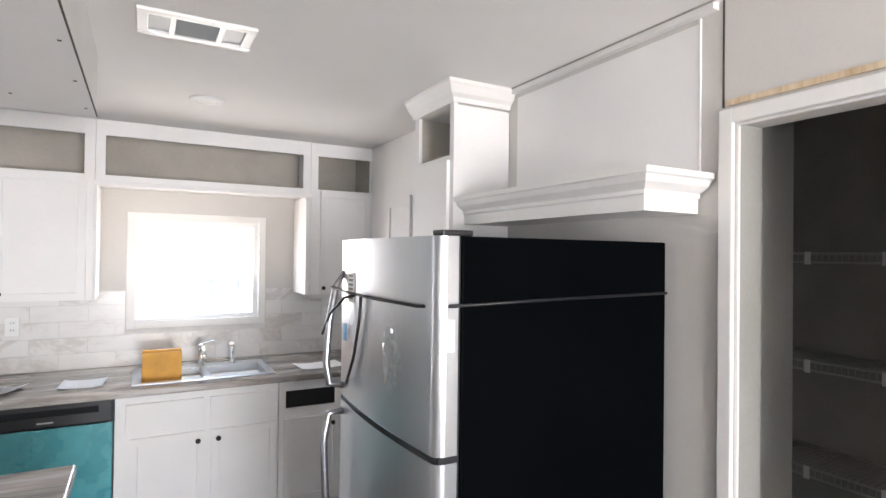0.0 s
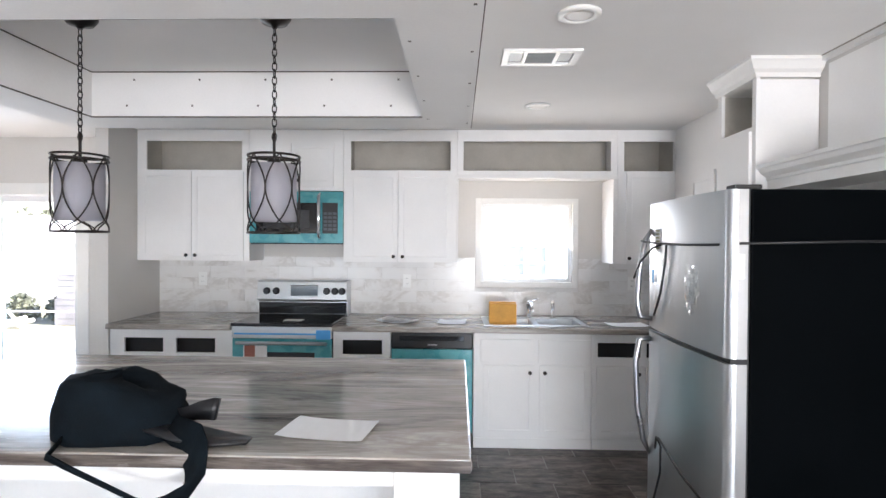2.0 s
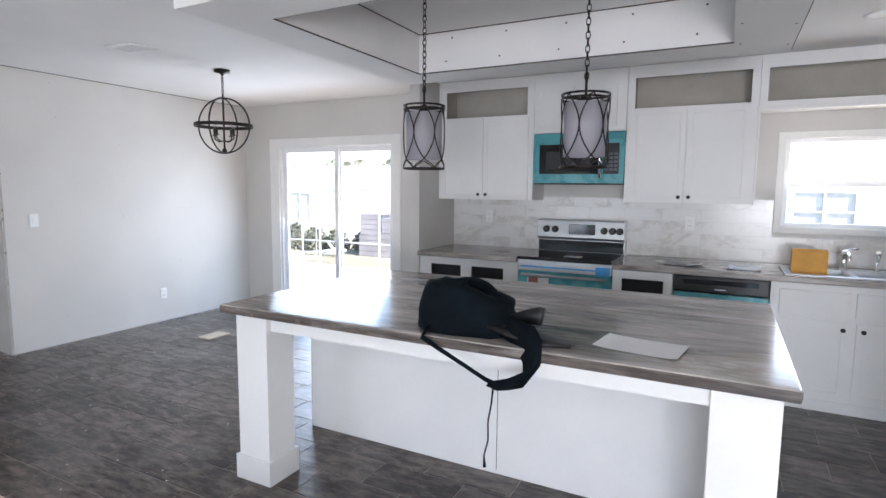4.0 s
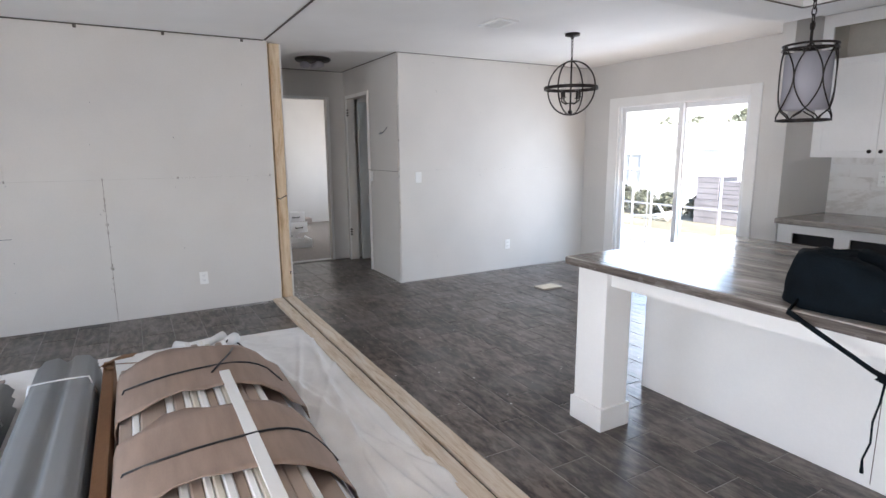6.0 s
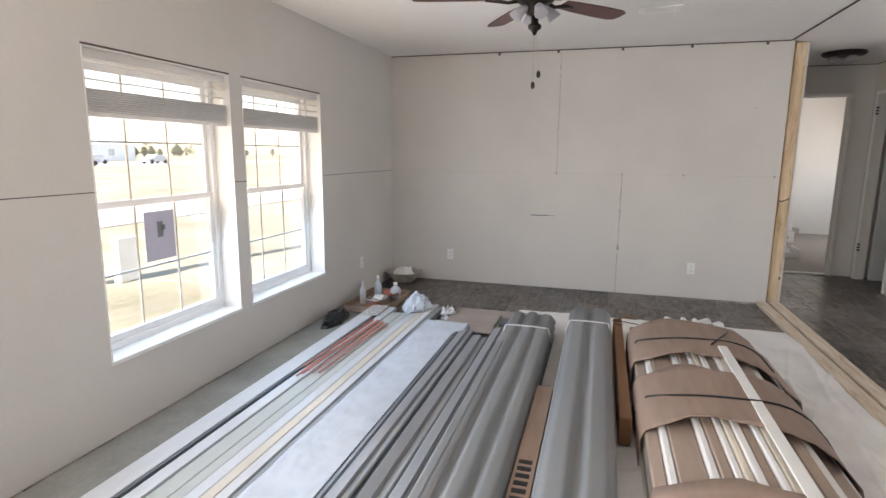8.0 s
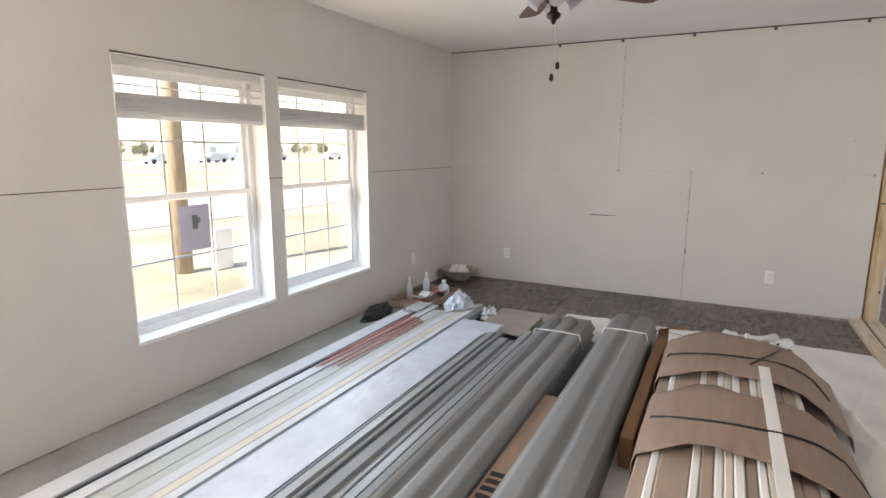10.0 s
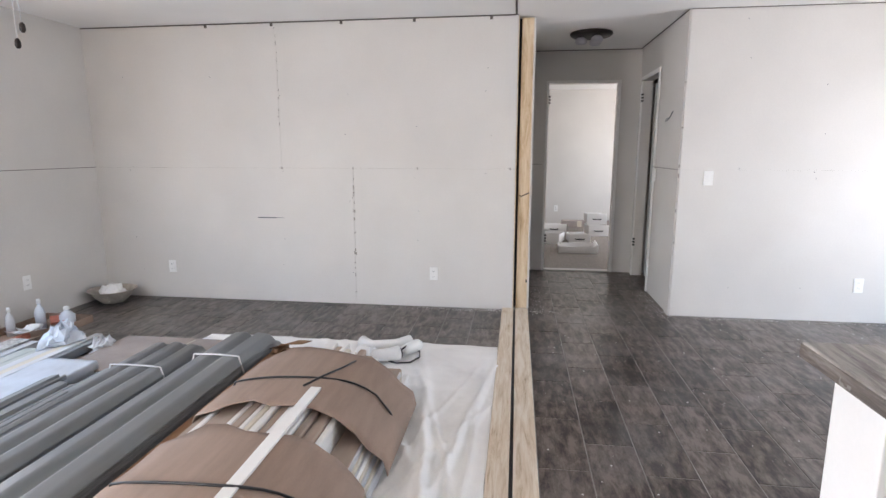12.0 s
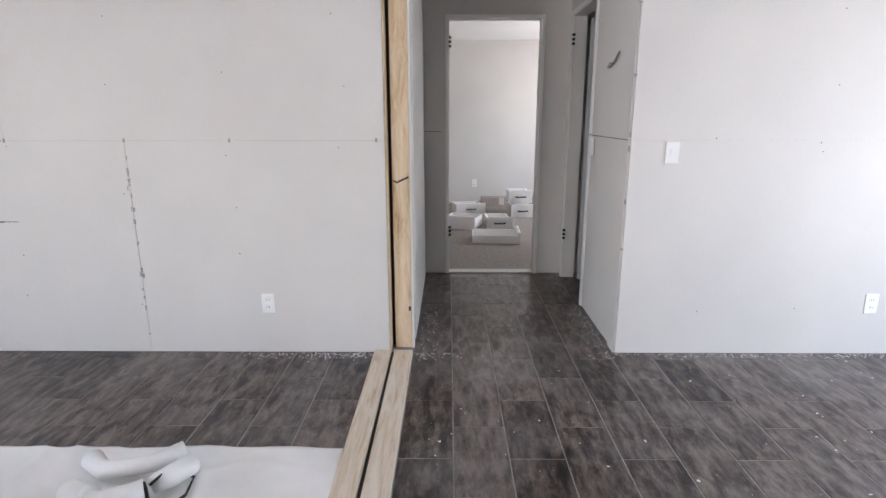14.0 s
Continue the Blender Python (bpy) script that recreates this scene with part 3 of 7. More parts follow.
# ---- windows of the living room ----
def living_window(x0, x1, z0, z1, notice=False):
    w = tagged(thing("window_living", "white vinyl double-hung window with raised blind", "window", ((x0 + x1) / 2, YS - 0.1, z0), "living room windows"), kind="structure")
    yo, yi = YS - 0.195, YS - 0.145
    part("return", boxes((x0, x0 + 0.006, YS - 0.195, YS + 0.004, z0, z1), (x1 - 0.006, x1, YS - 0.195, YS + 0.004, z0, z1), (x0, x1, YS - 0.195, YS + 0.004, z1 - 0.006, z1)), M["trim"], w)
    part("window_sill", boxes((x0 - 0.004, x1 + 0.004, YS - 0.195, YS + 0.012, z0 - 0.004, z0 + 0.018), bevel=0.004), M["trim"], w)
    part("head_gap", boxes((x0, x1, YS, YS + 0.003, z1, z1 + 0.010)), M["seam"], w)
    f = 0.045
    zm = 1.14
    part("window_frame", boxes((x0 + 0.006, x0 + f, yo, yi + 0.02, z0 + 0.018, z1 - 0.006), (x1 - f, x1 - 0.006, yo, yi + 0.02, z0 + 0.018, z1 - 0.006), (x0 + f, x1 - f, yo, yi + 0.02, z1 - f, z1 - 0.006), (x0 + f, x1 - f, yo, yi + 0.02, z0 + 0.018, z0 + f + 0.01), bevel=0.003), M["vinyl_f"], w)
    for s, (a, b, dy) in enumerate(((z0 + f + 0.01, zm + 0.02, 0.0), (zm - 0.02, z1 - f, -0.018))):
        sx0, sx1 = x0 + f, x1 - f
        sash = part("sash", boxes((sx0, sx0 + 0.03, yi - 0.03 + dy, yi + 0.008 + dy, a, b), (sx1 - 0.03, sx1, yi - 0.03 + dy, yi + 0.008 + dy, a, b), (sx0 + 0.03, sx1 - 0.03, yi - 0.03 + dy, yi + 0.008 + dy, a, a + 0.035), (sx0 + 0.03, sx1 - 0.03, yi - 0.03 + dy, yi + 0.008 + dy, b - 0.035, b), bevel=0.003), M["vinyl_f"], w)
        g = part("pane", boxes((sx0 + 0.03, sx1 - 0.03, yi - 0.016 + dy, yi - 0.012 + dy, a + 0.035, b - 0.035)), M["glass"], sash)
        g.visible_shadow = False
        for k in (1, 2):
            xx = sx0 + 0.03 + (sx1 - sx0 - 0.06) * k / 3
            part("glazing_bar", boxes((xx - 0.005, xx + 0.005, yi - 0.011 + dy, yi - 0.004 + dy, a + 0.035, b - 0.035)), M["cream"], sash)
        zz = (a + b) / 2 - 0.02
        part("glazing_bar", boxes((sx0 + 0.03, sx1 - 0.03, yi - 0.011 + dy, yi - 0.003 + dy, zz - 0.005, zz + 0.005)), M["rail"], sash)
    bl = thing("window_blind", "white slatted blind drawn up at the window head", "blind", ((x0 + x1) / 2, YS - 0.05, 1.6), "window blinds")
    part("headrail", boxes((x0 + 0.012, x1 - 0.012, YS - 0.062, YS - 0.022, z1 - 0.05, z1 - 0.008), bevel=0.003), M["blind"], bl)
    for k in range(3):
        zz = z1 - 0.10 - k * 0.045
        part("slat", boxes((x0 + 0.014, x1 - 0.014, YS - 0.065, YS - 0.018, zz, zz + 0.003)), M["blind"], bl)
    for k in range(9):
        part("slat", boxes((x0 + 0.014, x1 - 0.014, YS - 0.066, YS - 0.018, 1.60 + 0.011 * k, 1.6075 + 0.011 * k)), M["blind"], bl)
    part("bottom_rail", boxes((x0 + 0.014, x1 - 0.014, YS - 0.066, YS - 0.018, 1.575, 1.597), bevel=0.004), M["blind"], bl)
    if notice:
        nt = solid("window_notice", boxes((x1 - 0.64, x1 - 0.42, yi - 0.004, yi - 0.002, 0.80, 1.08)), M["lav"], "lavender paper notice taped to the window glass", "notice")
        part("print_mark", boxes((x1 - 0.55, x1 - 0.51, yi - 0.0019, yi - 0.0012, 0.93, 1.02), (x1 - 0.57, x1 - 0.54, yi - 0.0019, yi - 0.0012, 0.97, 1.0)), M["siding"], nt)
    return w


living_window(-2.63, -1.605, 0.37, 1.89, True)
living_window(-3.79, -2.75, 0.37, 1.89)

# ---- sliding door ----
sd = tagged(thing("door_sliding", "white vinyl sliding glass patio door in the dining area", "door", (-4.05, YN + 0.05, 0)), kind="structure")
part("casing", boxes((-5.0, -4.86, YN - 0.016, YN, 0, 2.04), (-3.24, -3.14, YN - 0.016, YN, 0, 2.04), (-4.86, -3.24, YN - 0.016, YN, 1.94, 2.04), bevel=0.004), M["trim"], sd)
part("door_frame", boxes((-4.90, -4.83, YN, YN + 0.12, 0, 1.985), (-3.27, -3.20, YN, YN + 0.12, 0, 1.985), (-4.83, -3.27, YN, YN + 0.12, 1.93, 1.985), (-4.83, -3.27, YN, YN + 0.12, 0.0, 0.04), bevel=0.003), M["vinyl_f"], sd)
for x0, x1, y in ((-4.83, -4.0, YN + 0.03), (-4.05, -3.27, YN + 0.075)):
    lf = part("sliding_leaf", boxes((x0, x0 + 0.055, y, y + 0.035, 0.04, 1.93), (x1 - 0.055, x1, y, y + 0.035, 0.04, 1.93), (x0 + 0.055, x1 - 0.055, y, y + 0.035, 1.875, 1.93), (x0 + 0.055, x1 - 0.055, y, y + 0.035, 0.04, 0.13), bevel=0.003), M["vinyl_f"], sd)
    g = part("pane", boxes((x0 + 0.055, x1 - 0.055, y + 0.015, y + 0.02, 0.13, 1.875)), M["glass"], lf)
    g.visible_shadow = False

# ---- kitchen window ----
kw = tagged(thing("window_kitchen", "small white double-hung window over the sink", "window", (0.75, YN + 0.05, 1.195)), kind="structure")
casing("window_casing", "", "y", YN, -1, 0.352, 1.143, 1.873, w=0.05, t=0.014, bottom=1.145, sill=True, parent=kw)
part("window_frame", boxes((0.35, 0.385, YN + 0.03, YN + 0.12, 1.195, 1.875), (1.11, 1.145, YN + 0.03, YN + 0.12, 1.195, 1.875), (0.385, 1.11, YN + 0.03, YN + 0.12, 1.845, 1.875), (0.385, 1.11, YN + 0.03, YN + 0.12, 1.195, 1.225), (0.385, 1.11, YN + 0.05, YN + 0.1, 1.51, 1.55), bevel=0.003), M["vinyl_f"], kw)
for a, b in ((1.225, 1.51), (1.55, 1.845)):
    g = part("pane", boxes((0.385, 1.11, YN + 0.08, YN + 0.084, a, b)), M["glass"], kw)
    g.visible_shadow = False

# ---- tray frame over the island ----
X0, X1, Y0, Y1, XI0, XI1, YI0, YI1, ZB = -2.12, 0.22, 1.02, 2.87, -1.85, -0.045, 1.30, 2.60, 2.20
tray = thing("ceiling_tray_frame", "boxed drywall tray frame hung below the ceiling over the island", "soffit", (-0.95, 1.95, ZB))
for r in ((X0, XI0, Y0, Y1), (XI1, X1, Y0, Y1), (XI0, XI1, Y0, YI0), (XI0, XI1, YI1, Y1)):
    part("beam", boxes((*r, ZB, H)), M["soffit"], tray)
part("corner_bead", boxes((XI0, XI1, YI1 - 0.004, YI1 - 0.0005, ZB, ZB + 0.007), (XI0, XI1, YI1 - 0.003, YI1 - 0.0005, H - 0.006, H), (XI0 + 0.0005, XI0 + 0.004, YI0, YI1 - 0.004, ZB, ZB + 0.007), (XI0 + 0.0005, XI0 + 0.003, YI0, YI1 - 0.004, H - 0.006, H), (X1 + 0.0003, X1 + 0.004, Y0, Y1, ZB + 0.001, ZB + 0.008), (XI0, XI1, YI0 + 0.0005, YI0 + 0.003, ZB, ZB + 0.007)), M["seam"], tray)
bm = bmesh.new()
for k in range(5):
    box(bm, -1.66 + 0.36 * k, -1.65 + 0.36 * k, YI1 - 0.0012, YI1 - 0.0002, ZB + 0.06, ZB + 0.07)
    box(bm, -1.62 + 0.36 * k, -1.61 + 0.36 * k, YI1 - 0.0012, YI1 - 0.0002, H - 0.05, H - 0.04)
    box(bm, 0.19, 0.2, 1.2 + 0.38 * k, 1.212 + 0.38 * k, ZB - 0.001, ZB - 0.0002)
    box(bm, -0.02, -0.01, 1.1 + 0.38 * k, 1.112 + 0.38 * k, ZB - 0.001, ZB - 0.0002)
tagged(part("tray_screws", bm, M["seam"]), "screw heads along the drywall tray frame", "screws", kind="stuff")

# ---- kitchen ----
YF, YU, ZC, ZT = 3.755, 4.11, 0.865, 0.905   # base faces, upper faces, cabinet top, worktop


def shaker(x0, x1, z0, z1, y, rail=0.055, inset=0.008, t=0.018):
    """A door facing -y: frame proud of a recessed field."""
    bm = box(bmesh.new(), x0, x1, y - t, y, z0, z1)
    f = min(bm.faces, key=lambda q: q.calc_center_median().y)
    bmesh.ops.recalc_face_normals(bm, faces=bm.faces)
    bmesh.ops.inset_region(bm, faces=[f], thickness=rail, depth=0.0)
    bmesh.ops.inset_region(bm, faces=[f], thickness=0.003, depth=-inset)
    return bm


def slab(x0, x1, z0, z1, y, t=0.018):
    return boxes((x0, x1, y - t, y, z0, z1), bevel=0.003)


def knob(x, y, z, r=0.014):
    bm = bmesh.new()
    return tube(bm, [(x, y, z), (x, y - 0.012, z), (x, y - 0.016, z), (x, y - 0.026, z), (x, y - 0.029, z)], [0.006, 0.006, r, r, r * 0.6], 12)


def carcass(x0, x1, y0, y1, z0, z1, t=0.018, shelves=(), front=None):
    rows = [(x0, x0 + t, y0, y1, z0, z1), (x1 - t, x1, y0, y1, z0, z1), (x0 + t, x1 - t, y0, y1, z0, z0 + t), (x0 + t, x1 - t, y0, y1, z1 - t, z1), (x0 + t, x1 - t, y1 - 0.006, y1, z0 + t, z1 - t)]
    rows += [(x0 + t, x1 - t, y0, y1 - 0.006, z, z + t) for z in shelves]
    return boxes(*rows)


def base_unit(x0, x1, doors, holes=(), fronts=(), label="white painted base cabinet with open drawer holes"):
    c = thing("base_cabinet", label, "cabinet", ((x0 + x1) / 2, 4.1, 0), "kitchen base cabinets")
    hs = [(a, b, 0.685, 0.795) for a, b in holes]
    part("body", carcass(x0 + 0.001, x1 - 0.001, YF + 0.018, YN - 0.012, 0.02, ZC), M["cab"], c)
    part("face_frame", boxes(*[(a, b, YF, YF + 0.018, z0, z1) for a, b, z0, z1 in wall_rows(x0 + 0.001, x1 - 0.001, 0.0, ZC, hs)]), M["cab"], c)
    if hs:
        # near-black board painted as the shade behind the drawer holes
        part("drawer_void", boxes((x0 + 0.022, x1 - 0.022, YF + 0.10, YF + 0.11, 0.60, 0.85)), M["dark"], c, "dark board painted as the shade inside the drawer opening")
    for a, b, z0, z1 in fronts:
        part("false_front", slab(a, b, z0, z1, YF), M["cab"], c)
    for a, b, z0, z1, kx in doors:
        d = part("door", shaker(a, b, z0, z1, YF), M["cab"], c)
        part("knob", knob(kx, YF - 0.018, z1 - 0.05), M["bronze"], d, "dark bronze knob")
    part("plinth", boxes((x0 + 0.001, x1 - 0.001, YF - 0.010, YF - 0.0005, 0.0, 0.075), bevel=0.002), M["cab"], c)
    return c


base_unit(-2.495, -1.552, [(-2.41, -2.04, 0.10, 0.62, -2.08), (-2.01, -1.62, 0.10, 0.62, -1.97)], [(-2.385, -2.085), (-1.985, -1.685)])
base_unit(-0.785, -0.350, [(-0.75, -0.385, 0.10, 0.62, -0.42)], [(-0.715, -0.415)])
base_unit(0.272, 1.150, [(0.345, 0.725, 0.10, 0.622, 0.69), (0.765, 1.135, 0.10, 0.622, 0.80)], (), [(0.325, 0.72, 0.648, 0.815), (0.755, 1.14, 0.648, 0.815)], "white painted sink base cabinet with two panel doors")
base_unit(1.152, 1.905, [(1.185, 1.535, 0.10, 0.622, 1.49), (1.555, 1.89, 0.10, 0.622, 1.60)], [(1.195, 1.515), (1.555, 1.86)])


def counter(name, x0, x1, label):
    c = thing("countertop", label, "countertop", ((x0 + x1) / 2, 4.1, ZC))
    bm = bmesh.new()
    prism(bm, [(3.700, ZC + 0.006), (3.704, ZC), (YN - 0.012, ZC), (YN - 0.012, ZT), (3.712, ZT), (3.703, ZT - 0.004), (3.700, ZT - 0.012)], "x", x0, x1)
    part("slab", bm, M["counter"], c)
    return c


counter("countertop_left", -2.497, -1.552, "grey-brown streaked laminate countertop beside the stove")
# the long worktop has a hole for the sink
ct = thing("countertop", "long grey-brown streaked laminate countertop holding the sink", "countertop", (0.5, 4.1, ZC))
for x0, x1, y0, y1 in ((-0.783, 0.37, 3.715, YN - 0.012), (1.12, 1.925, 3.715, YN - 0.012), (0.37, 1.12, 3.715, 3.80), (0.37, 1.12, 4.25, YN - 0.012)):
    part("slab", boxes((x0, x1, y0, y1, ZC, ZT)), M["counter"], ct)
bm = bmesh.new()
prism(bm, [(3.700, ZC + 0.006), (3.704, ZC), (3.7145, ZC), (3.7145, ZT), (3.710, ZT), (3.703, ZT - 0.004), (3.700, ZT - 0.012)], "x", -0.783, 1.925)
part("edge_strip", bm, M["counter"], ct)

sink = thing("kitchen_sink", "double-bowl stainless drop-in sink in the countertop", "sink", (0.745, 4.02, ZT))
part("rim", boxes(*[(a, b, c, d, ZT + 0.0005, ZT + 0.008) for a, b, c, d in ((0.35, 0.395, 3.78, 4.29), (0.735, 0.775, 3.84, 4.17), (1.095, 1.14, 3.78, 4.29), (0.395, 1.095, 3.78, 3.84), (0.395, 1.095, 4.17, 4.29))], bevel=0.003), M["steel"], sink)
for a, b in ((0.396, 0.734), (0.776, 1.094)):
    part("bowl", boxes((a, b, 3.841, 4.169, 0.72, 0.725), (a, a + 0.004, 3.841, 4.169, 0.725, ZT + 0.002), (b - 0.004, b, 3.841, 4.169, 0.725, ZT + 0.002), (a + 0.004, b - 0.004, 3.841, 3.845, 0.725, ZT + 0.002), (a + 0.004, b - 0.004, 4.165, 4.169, 0.725, ZT + 0.002)), M["steel"], sink)
faucet = thing("faucet", "low chrome kitchen tap behind the sink", "tap", (0.745, 4.23, ZT + 0.008))
part("base", lathe(bmesh.new(), [(0.028, ZT + 0.008), (0.028, ZT + 0.02), (0.018, ZT + 0.03), (0.018, ZT + 0.10), (0.024, ZT + 0.115), (0.022, ZT + 0.14), (0.01, ZT + 0.15)], 0.745, 4.23, 14), M["chrome"], faucet)
part("spout", tube(bmesh.new(), [(0.745, 4.225, ZT + 0.09), (0.745, 4.17, ZT + 0.135), (0.745, 4.10, ZT + 0.14), (0.745, 4.03, ZT + 0.115), (0.745, 4.02, ZT + 0.09)], [0.013, 0.013, 0.012, 0.011, 0.012], 10), M["chrome"], faucet)
part("lever", tube(bmesh.new(), [(0.745, 4.23, ZT + 0.145), (0.78, 4.23, ZT + 0.155), (0.825, 4.23, ZT + 0.162)], [0.008, 0.007, 0.008], 8), M["chrome"], faucet)
sp = thing("side_sprayer", "chrome side sprayer standing beside the tap", "sprayer", (0.94, 4.23, ZT + 0.008))
part("base", lathe(bmesh.new(), [(0.022, ZT + 0.008), (0.022, ZT + 0.018), (0.012, ZT + 0.03), (0.010, ZT + 0.07)], 0.94, 4.23, 12), M["chrome"], sp)
part("head", tube(bmesh.new(), [(0.94, 4.23, ZT + 0.07), (0.94, 4.22, ZT + 0.11), (0.93, 4.19, ZT + 0.145)], [0.010, 0.014, 0.016], 10), M["chrome"], sp)

# backsplash of marble-look tiles on the wall
bs = struct("backsplash", boxes((-2.498, 0.29, YN - 0.004, YN - 0.0005, ZT, 1.40), (1.20, XE - 0.002, YN - 0.004, YN - 0.0005, ZT, 1.40), (0.29, 1.20, YN - 0.004, YN - 0.0005, ZT, 1.142)), M["grout_w"], "marble-look tiled backsplash over the countertop", "backsplash")
_tm = {}
TW, TH = 0.305, 0.102
for r in range(5):
    z0 = ZT + 0.001 + r * TH
    z1 = min(z0 + TH - 0.002, 1.40)
    x = -2.497 - (r % 2) * TW / 2
    while x < XE:
        spans = [(max(x, -2.497), min(x + TW - 0.002, XE - 0.003))]
        if z1 > 1.143:
            spans = [(a, min(b, 0.2985)) for a, b in spans if a < 0.29] + [(max(a, 1.1965), b) for a, b in spans if b > 1.21]
        for a, b in spans:
            if b - a > 0.01:
                key = (round(b - a, 3), round(z1 - z0, 3))
                if key not in _tm:
                    o = part("tile", boxes((0, key[0], -0.0055, 0, 0, key[1])), M["marble"], bs)
                    _tm[key] = o.data
                else:
                    o = new("tile", _tm[key])
                    o.parent = bs
                o.location = (a, YN - 0.004, z0)
        x += TW


def upper_unit(x0, x1, doors, cubby, z0=1.372, label="white painted wall cabinet with an open cubby above"):
    c = thing("wall_cabinet", label, "cabinet", ((x0 + x1) / 2, 4.3, z0), "kitchen wall cabinets")
    hs = [(cubby[0], cubby[1], 2.118, 2.356)] if cubby else []
    part("body", carcass(x0 + 0.001, x1 - 0.001, YU + 0.018, YN - 0.0005, z0, H - 0.002, shelves=(2.10,) if z0 < 2.08 else ()), M["cab"], c)
    part("face_frame", boxes(*[(a, b, YU, YU + 0.018, q, s) for a, b, q, s in wall_rows(x0 + 0.001, x1 - 0.001, z0, H - 0.002, hs)]), M["cab"], c)
    if cubby:
        for r in ((x0 + 0.02, x1 - 0.02, YN - 0.012, YN - 0.007), (x0 + 0.02, x0 + 0.023, YU + 0.02, YN - 0.012), (x1 - 0.023, x1 - 0.02, YU + 0.02, YN - 0.012)):
            part("cubby_lining", boxes((*r, 2.119, H - 0.021)), M["cab_in"], c, "unpainted board inside")
    for a, b, q, s, kx in doors:
        d = part("door", shaker(a, b, q, s, YU, rail=0.06, inset=0.003), M["cab"], c)
        part("knob", knob(kx, YU - 0.018, q + 0.045), M["bronze"], d, "dark bronze knob")
    return c


upper_unit(-2.497, -1.562, [(-2.46, -2.037, 1.372, 2.105, -2.072), (-2.033, -1.607, 1.372, 2.105, -1.998)], (-2.42, -1.625))
upper_unit(-1.560, -0.787, [(-1.545, -1.215, 1.985, 2.335, -1.25), (-1.195, -0.865, 1.985, 2.335, -1.155)], None, 1.95, "white painted short cabinet above the microwave")
upper_unit(-0.785, 0.140, [(-0.745, -0.338, 1.372, 2.105, -0.372), (-0.334, 0.10, 1.372, 2.105, -0.298)], (-0.727, 0.085))
val = thing("window_valance", "white painted cubby shelf bridging the cabinets over the window", "cabinet", (0.77, 4.3, 2.06))
part("face_frame", boxes(*[(a, b, YU, YU + 0.018, q, s) for a, b, q, s in wall_rows(0.141, 1.429, 2.062, H - 0.002, [(0.190, 1.376, 2.118, 2.356)])]), M["cab"], val)
part("shelf", boxes((0.141, 1.429, YU + 0.018, YN - 0.0005, 2.075, 2.10), (0.141, 1.429, YU + 0.018, YN - 0.0005, H - 0.02, H - 0.002)), M["cab"], val)
part("cubby_lining", boxes((0.15, 1.42, YN - 0.012, YN - 0.002, 2.101, H - 0.021)), M["cab_in"], val, "unpainted board inside")
part("edge_trim", boxes((0.128, 1.44, YU - 0.02, YU - 0.001, 2.052, 2.078), bevel=0.003), M["cab"], val)
upper_unit(1.430, 1.905, [(1.50, 1.88, 1.372, 2.105, 1.52)], (1.482, 1.875))
struct("panel_window_niche", boxes((1.398, 1.429, YU - 0.002, YN - 0.001, 1.372, 2.061), (0.1405, 0.152, YU - 0.002, YN - 0.001, 1.372, 2.061)), M["cab"], "white side panels of the window niche", "trim")

# microwave
mw = thing("microwave", "over-range microwave covered in teal protective film", "microwave", (-1.17, 4.28, 1.522))
part("body", boxes((-1.558, -0.79, 4.10, YN - 0.001, 1.522, 1.944), bevel=0.004), M["teal"], mw)
part("door_glass", boxes((-1.50, -0.99, 4.088, 4.0995, 1.60, 1.85), bevel=0.003), M["blackglass"], mw)
part("window_mesh", boxes((-1.44, -1.06, 4.086, 4.0875, 1.64, 1.79)), M["black"], mw)
part("control_panel", boxes((-0.955, -0.83, 4.088, 4.0995, 1.60, 1.85), bevel=0.003), M["black"], mw, "black touch panel")
part("keypad", boxes(*[(-0.945 + 0.038 * i, -0.915 + 0.038 * i, 4.0868, 4.0878, 1.625 + 0.032 * j, 1.645 + 0.032 * j) for i in range(3) for j in range(5)]), M["siding_d"], mw)
part("handle", tube(bmesh.new(), [(-0.975, 4.085, 1.56), (-0.975, 4.05, 1.58), (-0.975, 4.045, 1.74), (-0.975, 4.05, 1.90), (-0.975, 4.085, 1.92)], 0.014, 10), M["chrome"], mw, "chrome bar handle")
part("top_vent", boxes((-1.54, -0.81, 4.09, 4.0995, 1.895, 1.93), bevel=0.002), M["teal"], mw)
part("underside", boxes((-1.55, -0.80, 4.11, YN - 0.02, 1.512, 1.5215)), M["black"], mw)

# stove
st = thing("stove", "stainless freestanding range with black glass top and films", "stove", (-1.17, 4.05, 0))
SX0, SX1 = -1.549, -0.788
part("body", boxes((SX0, SX1, 3.76, YN - 0.02, 0.03, 0.895), bevel=0.003), M["black"], st)
part("cooktop", boxes((SX0 - 0.001, SX1 + 0.001, 3.715, 4.30, 0.8955, 0.918), bevel=0.005), M["blackglass"], st, "black ceramic glass top")
bm = bmesh.new()
prism(bm, [(4.30, 0.90), (4.30, 1.02), (4.245, 1.045), (4.265, 1.19), (4.285, 1.198), (YN - 0.014, 1.198), (YN - 0.014, 0.90)], "x", SX0, SX1)
part("backguard", bm, M["steel"], st)
part("backguard_base", boxes((SX0 + 0.006, SX1 - 0.006, 4.288, 4.299, 0.92, 1.015)), M["blackglass"], st)
part("clock", boxes((-1.26, -1.03, 4.243, 4.252, 1.075, 1.165), bevel=0.003), M["blackglass"], st)
